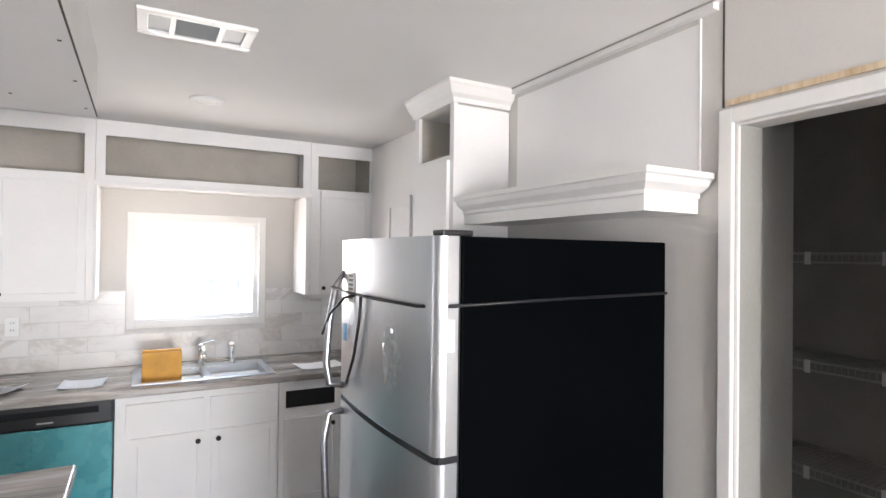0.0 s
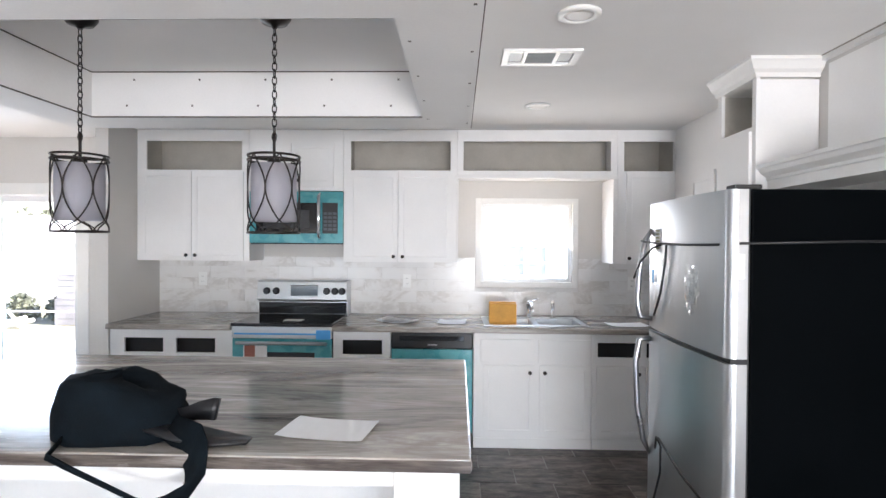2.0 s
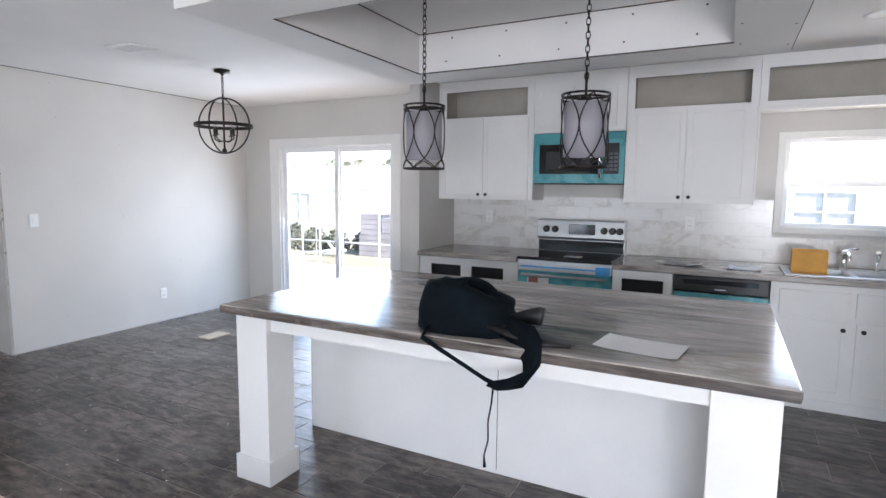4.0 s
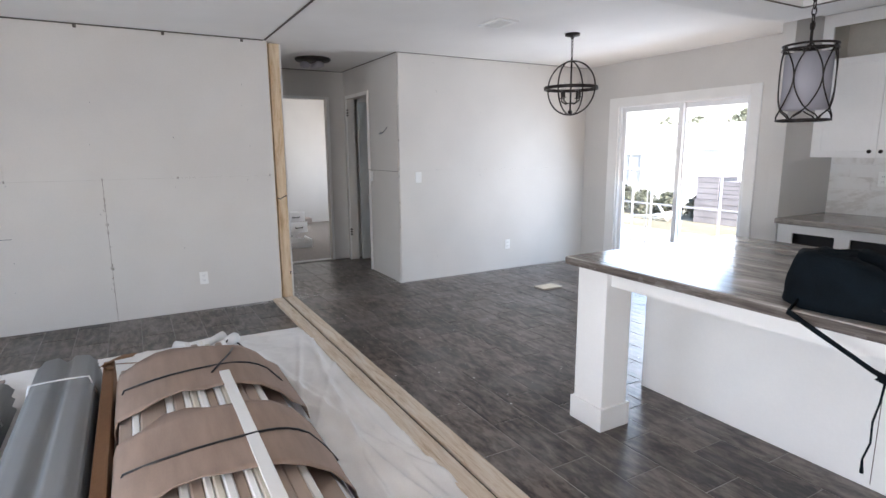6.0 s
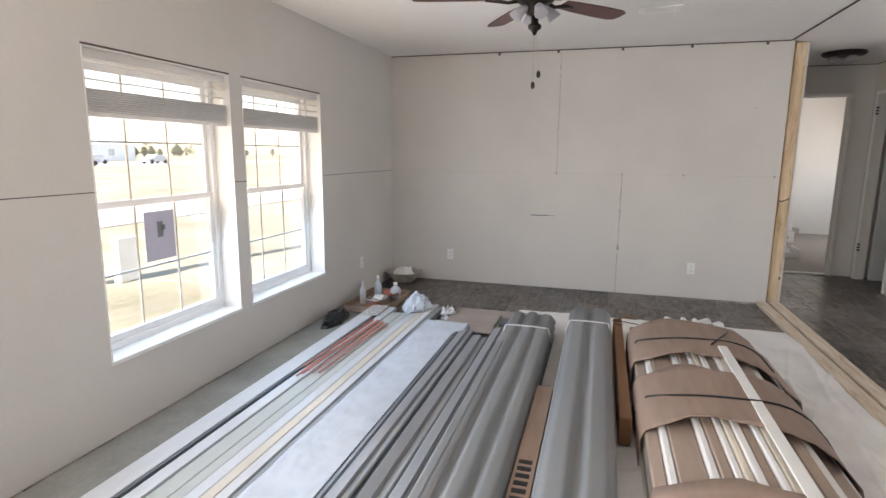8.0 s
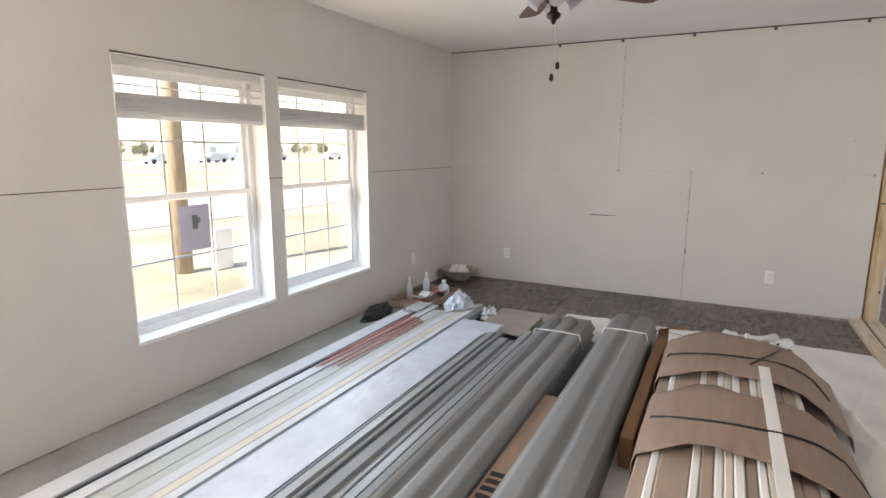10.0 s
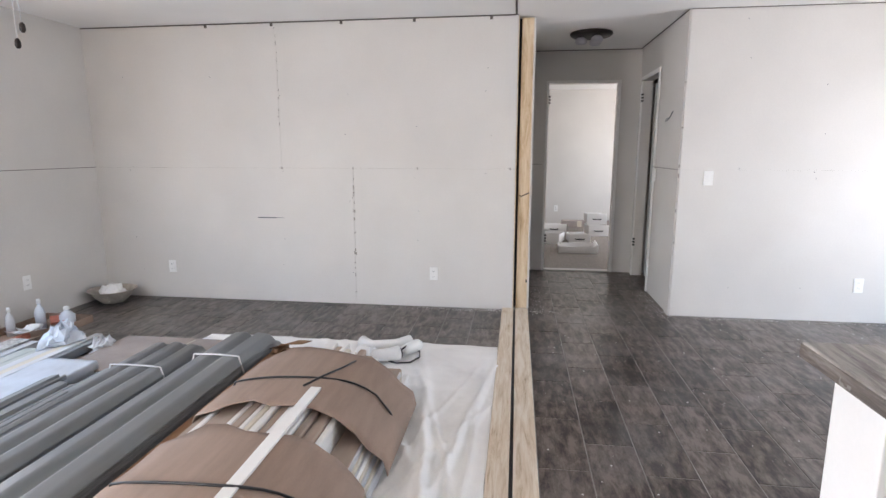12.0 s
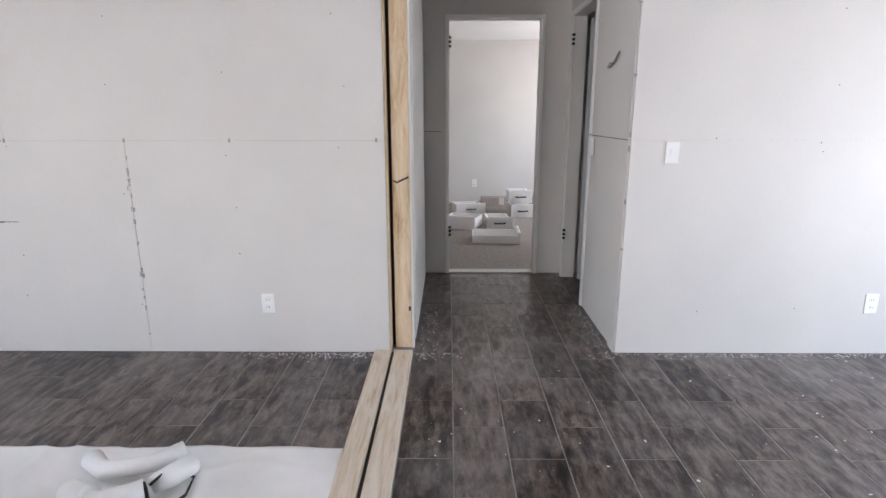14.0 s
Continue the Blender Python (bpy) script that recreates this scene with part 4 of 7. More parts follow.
for kx in (-1.465, -1.385, -0.955, -0.885, -0.825):
    part("knob", tube(bmesh.new(), [(kx, 4.262, 1.115), (kx, 4.24, 1.115), (kx, 4.238, 1.115), (kx, 4.215, 1.117)], [0.030, 0.030, 0.024, 0.021], 14), M["black"], st)
door = part("oven_door", boxes((SX0 + 0.004, SX1 - 0.004, 3.735, 3.7595, 0.24, 0.80), bevel=0.004), M["teal"], st, "oven door in teal film")
part("oven_window", boxes((-1.42, -0.92, 3.731, 3.7345, 0.36, 0.70), bevel=0.002), M["blackglass"], door)
part("control_strip", boxes((SX0 + 0.002, SX1 - 0.002, 3.725, 3.7595, 0.805, 0.893), bevel=0.004), M["steel"], st)
part("handle", tube(bmesh.new(), [(SX0 + 0.05, 3.734, 0.765), (SX0 + 0.05, 3.69, 0.775), (SX1 - 0.05, 3.69, 0.775), (SX1 - 0.05, 3.734, 0.765)], 0.013, 8), M["steel"], door, "steel bar handle")
part("blue_film", boxes((SX0 + 0.02, SX1 - 0.02, 3.7235, 3.7247, 0.832, 0.845), (SX1 - 0.12, SX1 - 0.01, 3.7225, 3.7234, 0.80, 0.87)), M["blue_tape"], st, "torn blue film")
part("sticker", boxes((-1.46, -1.28, 3.729, 3.7305, 0.62, 0.75), bevel=0.001), M["paper"], door, "white and red sticker")
part("sticker_patch", boxes((-1.45, -1.37, 3.7275, 3.7288, 0.66, 0.75)), M["red"], door)
part("drawer", boxes((SX0 + 0.004, SX1 - 0.004, 3.737, 3.7595, 0.06, 0.235), bevel=0.004), M["teal"], st)
part("film_scrap", boxes((-1.20, -1.06, 3.86, 3.95, 0.9185, 0.9195)), M["news"], st)

# dishwasher
dw = thing("dishwasher", "built-in dishwasher with teal film and black control strip", "dishwasher", (-0.04, 4.0, 0))
part("body", boxes((-0.346, 0.268, 3.78, YN - 0.05, 0.10, 0.862)), M["black"], dw)
part("door", boxes((-0.343, 0.265, 3.74, 3.779, 0.11, 0.735), bevel=0.006), M["teal"], dw)
part("control_strip", boxes((-0.343, 0.265, 3.735, 3.779, 0.74, 0.858), bevel=0.008), M["black"], dw)
part("handle_recess", boxes((-0.28, 0.20, 3.732, 3.7345, 0.80, 0.835), bevel=0.002), M["blackglass"], dw)
part("badge", boxes((-0.07, 0.0, 3.7325, 3.7345, 0.765, 0.773)), M["steel"], dw)
part("kickplate", boxes((-0.343, 0.265, 3.79, 3.80, 0.0, 0.10)), M["black"], dw)

# things on the worktop
ob_ = thing("padded_envelope_box", "orange-brown cardboard box standing in the sink", "box", (0.50, 3.98, 0.73))
part("body", boxes((0.40, 0.615, 3.97, 4.03, 0.726, 1.055), bevel=0.006), M["envelope"], ob_)
part("flap", boxes((0.402, 0.613, 4.0, 4.028, 1.0555, 1.068), bevel=0.004), M["envelope"], ob_)


def paper(name, cx, cy, z, w, d, rz, material, label, cat="paper", curl=0.004, seed=0):
    bm = bmesh.new()
    n = 8
    ca, sa = math.cos(radians(rz)), math.sin(radians(rz))
    g = []
    for i in range(n + 1):
        row = []
        for j in range(n + 1):
            u, v = (i / n - 0.5) * w, (j / n - 0.5) * d
            h = curl * (0.5 + noise.noise(Vector((u * 9 + seed, v * 9, seed)))) + curl * 2.0 * (abs(i / n - 0.5) * 2) ** 4
            row.append(bm.verts.new((cx + u * ca - v * sa, cy + u * sa + v * ca, z + max(0, h))))
        g.append(row)
    fs = [bm.faces.new((g[i][j], g[i + 1][j], g[i + 1][j + 1], g[i][j + 1])) for i in range(n) for j in range(n)]
    bm.normal_update()
    bmesh.ops.solidify(bm, geom=fs, thickness=0.0006)
    return solid(name, bm, material, label, cat)


paper("paper_sheet", -0.275, 1.47, 0.9065, 0.29, 0.20, -8, M["paper"], "white sheet of paper lying on the island", curl=0.003)
paper("paper_sheet", 0.11, 3.97, ZT + 0.001, 0.215, 0.22, -4, M["paper"], "white leaflet lying on the kitchen countertop")
paper("newspaper", -0.32, 3.98, ZT + 0.001, 0.30, 0.21, -22, M["paper"], "folded printed manual lying on the countertop", "booklet", 0.008, 3)
paper("newspaper", -0.33, 3.99, ZT + 0.012, 0.20, 0.14, -25, M["news"], "open booklet lying on the manual", "booklet", 0.006, 5)
paper("paper_sheet", 1.45, 3.92, ZT + 0.001, 0.30, 0.20, 3, M["paper"], "white sheet lying at the end of the countertop")


def plate_unit(name, label, axis, p, u, z, out, w=0.072, h=0.115, switch=False):
    """A wall plate with its sockets or rocker."""
    t = thing(name, label, "switch" if switch else "socket")
    def b(du0, du1, dz0, dz1, d0, d1):
        q0, q1 = sorted((p + out * d0, p + out * d1))
        return (q0, q1, u + du0, u + du1, z + dz0, z + dz1) if axis == "x" else (u + du0, u + du1, q0, q1, z + dz0, z + dz1)
    part("plate", boxes(b(-w / 2, w / 2, -h / 2, h / 2, 0.0002, 0.006), bevel=0.002), M["plate"], t)
    if switch:
        part("rocker", boxes(b(-0.012, 0.012, -0.02, 0.02, 0.0062, 0.011), bevel=0.002), M["plate"], t)
    else:
        for s in (-1, 1):
            part("socket", boxes(b(-0.017, 0.017, s * 0.022 - 0.014, s * 0.022 + 0.014, 0.0062, 0.0085), bevel=0.002), M["plate"], t)
            part("slots", boxes(b(-0.008, -0.005, s * 0.022 - 0.005, s * 0.022 + 0.006, 0.0086, 0.009), b(0.005, 0.008, s * 0.022 - 0.005, s * 0.022 + 0.006, 0.0086, 0.009)), M["siding_d"], t)
    return t


plate_unit("wall_socket", "white double socket plate on the drywall", "x", XW, -2.68, 0.305, 1)
plate_unit("blank_plate", "white socket plate low on the drywall", "x", XW, -0.19, 0.305, 1)
plate_unit("wall_socket", "white double socket plate low on the dining wall", "x", XW, 3.25, 0.31, 1)
plate_unit("light_switch", "white light switch beside the hall corner", "x", XW, 2.042, 1.158, 1, switch=True)
plate_unit("light_switch", "white light switch on the hall wall", "y", HY1 - 0.012, -6.17, 1.15, -1, switch=True)
plate_unit("wall_socket", "white socket plate on the tiled backsplash", "y", YN - 0.0095, -2.107, 1.20, -1)
plate_unit("wall_socket", "white socket plate on the tiled backsplash", "y", YN - 0.0095, -0.294, 1.195, -1)
plate_unit("wall_socket", "white socket plate on the tiled backsplash", "y", YN - 0.0095, 1.66, 1.19, -1)
plate_unit("wall_socket", "white socket plate on the bedroom wall", "x", -11.1, 1.25, 0.32, 1)
plate_unit("wall_socket", "white socket plate low under the window wall", "y", YS, -4.55, 0.33, 1)
plate_unit("wall_socket", "white socket plate low on the window wall", "y", YS, -0.75, 0.31, 1)

# ---- refrigerator and its niche ----
FX0, FX1, FY0, FY1 = 1.10, 1.86, 1.462, 2.215
fr = thing("refrigerator", "stainless top-freezer refrigerator with black sides, straps still on", "refrigerator", (1.45, 1.84, 0))
part("body", boxes((FX0, FX1, FY0, FY1, 0.02, 1.712), bevel=0.006), M["fr_black"], fr)


def fridge_door(z0, z1):
    """A gently bowed door with large round vertical corners."""
    bm = bmesh.new()
    r, y0, y1, xf = 0.030, FY0 + 0.002, FY1 - 0.002, FX0 - 0.072
    prof = [(FX0 - 0.008, y0), (FX0 - 0.008, y1)]
    prof += [(xf + r - r * math.sin(a), y1 - r + r * math.cos(a)) for a in [k * math.pi / 12 for k in range(7)]]
    for k in range(1, 14):
        prof.append((xf - 0.018 * math.sin(math.pi * k / 14), y1 - r - (y1 - y0 - 2 * r) * k / 14))
    prof += [(xf + r - r * math.cos(a), y0 + r - r * math.sin(a)) for a in [k * math.pi / 12 for k in range(7)]]
    prism(bm, prof, "z", z0, z1)
    for f in bm.faces:
        f.smooth = len(f.verts) == 4 and f.calc_center_median().x < FX0 - 0.03
        if len(f.verts) > 4:
            for e in f.edges:
                e.smooth = False
    return bm


d1 = part("freezer_door", fridge_door(1.158, 1.712), M["steel"], fr)
d2 = part("lower_door", fridge_door(0.07, 1.140), M["steel"], fr)
part("door_gasket", boxes((FX0 - 0.0075, FX0 - 0.0005, FY0 + 0.006, FY1 - 0.006, 0.07, 1.712)), M["black"], fr)
part("hinge_cap", boxes((FX0 - 0.05, FX0 + 0.04, FY0 + 0.01, FY0 + 0.07, 1.713, 1.728), bevel=0.005), M["black"], fr)
part("door_split", boxes((FX0 - 0.06, FX0 - 0.008, FY0 + 0.004, FY1 - 0.004, 1.1405, 1.1575)), M["black"], fr)
part("base_grille", boxes((FX0 - 0.03, FX0 - 0.001, FY0 + 0.02, FY1 - 0.02, 0.01, 0.065)), M["black"], fr)
part("handle", tube(bmesh.new(), [(FX0 - 0.075, 2.155, 1.195), (FX0 - 0.125, 2.16, 1.205), (FX0 - 0.135, 2.165, 1.28), (FX0 - 0.125, 2.168, 1.42), (FX0 - 0.10, 2.170, 1.55), (FX0 - 0.07, 2.17, 1.60)], [0.012, 0.013, 0.013, 0.013, 0.012, 0.008], 10), M["steel_h"], d1, "curved steel handle")
part("handle", tube(bmesh.new(), [(FX0 - 0.075, 2.155, 1.105), (FX0 - 0.125, 2.16, 1.10), (FX0 - 0.14, 2.165, 1.00), (FX0 - 0.13, 2.168, 0.80), (FX0 - 0.10, 2.17, 0.64), (FX0 - 0.07, 2.17, 0.58)], [0.012, 0.013, 0.013, 0.013, 0.012, 0.008], 10), M["steel_h"], d2, "curved steel handle")
part("energy_label", boxes((FX0 - 0.0875, FX0 - 0.0855, 2.02, 2.08, 1.50, 1.60)), M["paper"], d1, "printed paper label")
part("label_print", boxes(*[(FX0 - 0.0885, FX0 - 0.0878, 2.028, 2.072, 1.51 + 0.015 * k, 1.518 + 0.015 * k) for k in range(6)]), M["green"], d1)
part("tag", boxes((FX0 - 0.062, FX0 - 0.020, FY0 - 0.0015, FY0 + 0.0015, 1.42, 1.50)), M["plate"], d1, "white plastic tag")
bm = bmesh.new()
tube(bm, [(FX1, FY0 - 0.004, 1.550), (FX0 + 0.3, FY0 - 0.004, 1.543), (FX0 - 0.03, FY0 - 0.004, 1.535), (FX0 - 0.085, FY0 + 0.08, 1.530), (FX0 - 0.10, 1.80, 1.530), (FX0 - 0.105, 2.0, 1.533), (FX0 - 0.12, 2.16, 1.545)], 0.005, 6)
part("strap", bm, M["black"], fr, "black transport strap round the doors")
bm = bmesh.new()
tube(bm, [(FX0 - 0.105, 1.96, 1.530), (FX0 - 0.11, 2.05, 1.515), (FX0 - 0.13, 2.14, 1.455), (FX0 - 0.14, 2.20, 1.375)], 0.005, 6)
tube(bm, [(FX0 - 0.10, 1.92, 1.530), (FX0 - 0.10, 1.93, 1.455), (FX0 - 0.10, 1.98, 1.325), (FX0 - 0.10, 2.05, 1.225)], 0.005, 6)
part("strap_tail", bm, M["black"], fr)
bm = bmesh.new()
tube(bm, [(FX0 - 0.10, 2.02, 0.66), (FX0 - 0.11, 1.98, 0.72), (FX0 - 0.11, 1.93, 0.70), (FX0 - 0.10, 1.96, 0.58), (FX0 - 0.095, 2.06, 0.40)], 0.005, 6)
tube(bm, [(FX0 - 0.105, 1.97, 0.72), (FX0 - 0.10, 1.75, 0.66), (FX0 - 0.09, 1.55, 0.63), (FX0 - 0.03, FY0 - 0.003, 0.62), (FX1, FY0 - 0.004, 0.60)], 0.005, 6)
part("strap_lower", bm, M["black"], fr)
bm = bmesh.new()
g = [[bm.verts.new((FX0 - 0.093 - 0.012 * abs(noise.noise(Vector((i * 0.9, j * 0.8, 3)))), 1.62 + 0.014 * i + 0.012 * noise.noise(Vector((j * 0.7, i, 1))), 1.28 + 0.016 * j + 0.015 * noise.noise(Vector((i * 0.6, j, 5))))) for j in range(12)] for i in range(10)]
for i in range(9):
    for j in range(11):
        if (i - 4.5) ** 2 / 22 + (j - 5.5) ** 2 / 33 < 1.05:
            bm.faces.new((g[i][j], g[i + 1][j], g[i + 1][j + 1], g[i][j + 1]))
part("plastic_scrap", bm, M["clear"], d1, "crumpled clear plastic bag taped to the door", fix=False)

part("tape_scrap", boxes((FX0 + 0.02, FX0 + 0.16, FY0 - 0.0022, FY0 - 0.0004, 0.50, 0.525), (FX0 + 0.05, FX0 + 0.08, FY0 - 0.0022, FY0 - 0.0004, 0.46, 0.50)), M["blue_tape"], fr, "torn blue tape")
part("tape_scrap", boxes((FX0 - 0.0935, FX0 - 0.0915, 1.60, 1.635, 0.52, 0.58)), M["blue_tape"], d2, "torn blue tape")
part("tape_scrap", boxes((FX0 - 0.0855, FX0 - 0.0835, 2.10, 2.13, 1.36, 1.42)), M["blue_tape"], d1, "torn blue tape")
part("tag", boxes((FX0 - 0.062, FX0 - 0.020, FY0 - 0.0015, FY0 + 0.0015, 0.58, 0.65)), M["plate"], d2, "white plastic tag")

# crown-moulded shelf over the refrigerator
man = thing("fridge_shelf", "white crown-moulded shelf box over the refrigerator", "shelf", (1.77, 1.87, 1.80))
prof = [(0.0, 0.0), (0.315, 0.0), (0.315, 0.045), (0.322, 0.05), (0.322, 0.062), (0.335, 0.07), (0.352, 0.082), (0.362, 0.10), (0.372, 0.105), (0.372, 0.122), (0.0, 0.122)]


def moulding_l(prof, x_face, y_far, y_near, x_wall, z0):
    """A moulding that runs along a front and returns to the wall with a mitred corner; prof: (out, up)."""
    bm = bmesh.new()
    rows = [[bm.verts.new(q) for q in ((x_face - u, y_far, z0 + v), (x_face - u, y_near - u, z0 + v), (x_wall, y_near - u, z0 + v), (x_wall, y_far, z0 + v))] for u, v in prof]
    for r, s in zip(rows, rows[1:]):
        for k in range(3):
            bm.faces.new((r[k], r[k + 1], s[k + 1], s[k]))
    bm.faces.new(rows[0][::-1]), bm.faces.new(rows[-1])
    return bm


part("fascia", moulding_l([(0.0, 0.0), (0.0, 0.045)], XE - 0.252, 2.415, 1.392, XE - 0.0075, 1.802), M["trim"], man)
part("moulding", moulding_l([(0.003, 0.0455), (0.007, 0.05), (0.007, 0.062), (0.020, 0.07), (0.037, 0.082), (0.047, 0.10), (0.057, 0.105), (0.057, 0.122)], XE - 0.252, 2.415, 1.392, XE - 0.0075, 1.802), M["trim"], man)
pn = struct("panel_fridge_wall", boxes((XE - 0.006, XE - 0.0005, 1.395, 2.35, 1.92, 2.405)), M["cab"], "white board panel on the wall above the shelf", "trim")
struct("panel_fridge_edge", boxes((XE - 0.008, XE - 0.0005, 1.388, 1.3945, 1.92, 2.42), (XE - 0.03, XE - 0.0005, 1.33, 2.415, 2.425, H - 0.001)), M["soffit"], "strip at the head and side of the wall panel", "trim")
struct("seam_fridge_ceiling", boxes((XE - 0.035, XE - 0.031, 1.30, 2.40, H - 0.006, H - 0.0005)), M["chip"], "dark gap where the panel meets the ceiling", "trim")

uc = thing("tall_wall_cabinet", "white wall cabinet with crown moulding and open cubby beside the refrigerator", "cabinet", (1.78, 2.62, 1.37))
for y0, y1 in ((2.418, 2.436), (2.80, 2.818)):
    part("side_panel", boxes((1.638, 1.925, y0, y1, 1.372, H - 0.1)), M["cab"], uc)
for z0 in (1.372, 2.10, 2.36):
    part("shelf_board", boxes((1.638, 1.925, 2.436, 2.80, z0, z0 + 0.018)), M["cab"], uc)
part("face_frame", boxes(*[(1.62, 1.638, a, b, q, s) for a, b, q, s in wall_rows(2.418, 2.818, 1.372, H - 0.06, [(2.455, 2.775, 2.122, 2.362)])]), M["cab"], uc)
part("cubby_lining", boxes((1.90, 1.92, 2.44, 2.796, 2.119, 2.359), (1.64, 1.90, 2.796, 2.7995, 2.119, 2.359), (1.64, 1.90, 2.4365, 2.44, 2.119, 2.359)), M["cab_in"], uc, "unpainted board inside")
part("door", boxes((1.602, 1.6195, 2.45, 2.785, 1.385, 2.10), bevel=0.003), M["cab"], uc)
cr = [(0.0, 0.0), (0.006, 0.0), (0.014, 0.02), (0.032, 0.035), (0.05, 0.065), (0.058, 0.075), (0.058, 0.09), (0.0, 0.09)]
part("crown", moulding_l(cr[1:7], 1.6195, 2.83, 2.4175, 1.925, 2.359), M["trim"], uc)
e2 = thing("corner_wall_cabinet", "white corner wall cabinet with a panelled door", "cabinet", (1.9, 3.6, 1.37))
part("body", boxes((1.885, 1.928, 3.36, 4.10, 1.372, H - 0.003), bevel=0.002), M["cab"], e2)
part("door", boxes((1.868, 1.884, 3.40, 3.46, 1.39, 2.04), (1.868, 1.884, 3.72, 3.78, 1.39, 2.04), (1.868, 1.884, 3.46, 3.72, 1.39, 1.45), (1.868, 1.884, 3.46, 3.72, 1.98, 2.04), (1.876, 1.884, 3.46, 3.72, 1.45, 1.98)), M["cab"], e2)

# wire shelves in the pantry
for z in (0.72, 1.20, 1.69):
    s = thing("wire_shelf", "white wire pantry shelf fixed along the back wall", "shelf", (3.2, 1.2, z), "pantry shelves")
    for x, dz in ((3.05, 0), (3.38, 0), (3.05, -0.04)):
        part("rail", tube(bmesh.new(), [(x, 0.02, z + dz), (x, 2.39, z + dz)], 0.005, 6), M["wire"], s)
    bm = bmesh.new()
    for k in range(90):
        y = 0.03 + k * 0.026
        tube(bm, [(3.38, y, z + 0.004), (3.05, y, z + 0.004), (3.047, y, z - 0.04)], 0.0018, 4)
    tagged(part("wire_grid", bm, M["wire"], s), kind="stuff")
    for y in (0.3, 0.75, 1.05, 1.35, 1.65):
        part("clip", boxes((3.04, 3.046, y - 0.012, y + 0.012, z - 0.05, z + 0.008), bevel=0.001), M["plate"], s)

# ---- ceiling fittings ----
def ceiling_vent(x0, x1, y0, y1, label, slats=9):
    v = thing("ceiling_vent", label, "vent", ((x0 + x1) / 2, (y0 + y1) / 2, H))
    f = 0.035
    z0 = H - 0.012
    part("frame", boxes((x0, x1, y0, y0 + f, z0, H - 0.0003), (x0, x1, y1 - f, y1, z0, H - 0.0003), (x0, x0 + f, y0 + f, y1 - f, z0, H - 0.0003), (x1 - f, x1, y0 + f, y1 - f, z0, H - 0.0003), bevel=0.003), M["plate"], v)
    part("backing", boxes((x0 + f, x1 - f, y0 + f, y1 - f, H - 0.002, H - 0.0004)), M["siding"], v)
    return v


v = ceiling_vent(0.36, 0.735, 2.262, 2.488, "white ceiling register with three louvred fields")
for a in (0.46, 0.615):
    part("bar", boxes((a, a + 0.018, 2.297, 2.453, H - 0.011, H - 0.0022)), M["plate"], v)
for k in range(8):
    y = 2.31 + k * 0.018
    part("slat", boxes((0.479, 0.614, y, y + 0.002, H - 0.011, H - 0.0022)), M["siding"], v)
v = ceiling_vent(-4.02, -3.72, 1.89, 2.09, "white louvred ceiling register in the dining area")
for k in range(7):
    x = -3.975 + k * 0.034
    part("slat", boxes((x, x + 0.012, 1.925, 2.055, H - 0.011, H - 0.0022)), M["plate"], v)
v = ceiling_vent(-4.08, -3.90, -0.90, -0.62, "white louvred ceiling register in the living room")
for k in range(5):
    x = -4.035 + k * 0.026
    part("slat", boxes((x, x + 0.010, -0.865, -0.655, H - 0.011, H - 0.0022)), M["plate"], v)
for x, y, r in ((0.627, 1.872, 0.088), (0.672, 3.333, 0.085)):
    t = thing("ceiling_disc", "round white recessed ceiling light, unlit", "light", (x, y, H), "recessed ceiling lights")
    part("trim_ring", lathe(bmesh.new(), [(r, H - 0.001), (r, H - 0.008), (r - 0.02, H - 0.016), (r - 0.03, H - 0.010), (r - 0.03, H - 0.001)], x, y, 28), M["plate"], t)
    part("lens", lathe(bmesh.new(), [(r - 0.031, H - 0.001), (r - 0.031, H - 0.009), (r - 0.045, H - 0.0105)], x, y, 28), M["trim"], t)


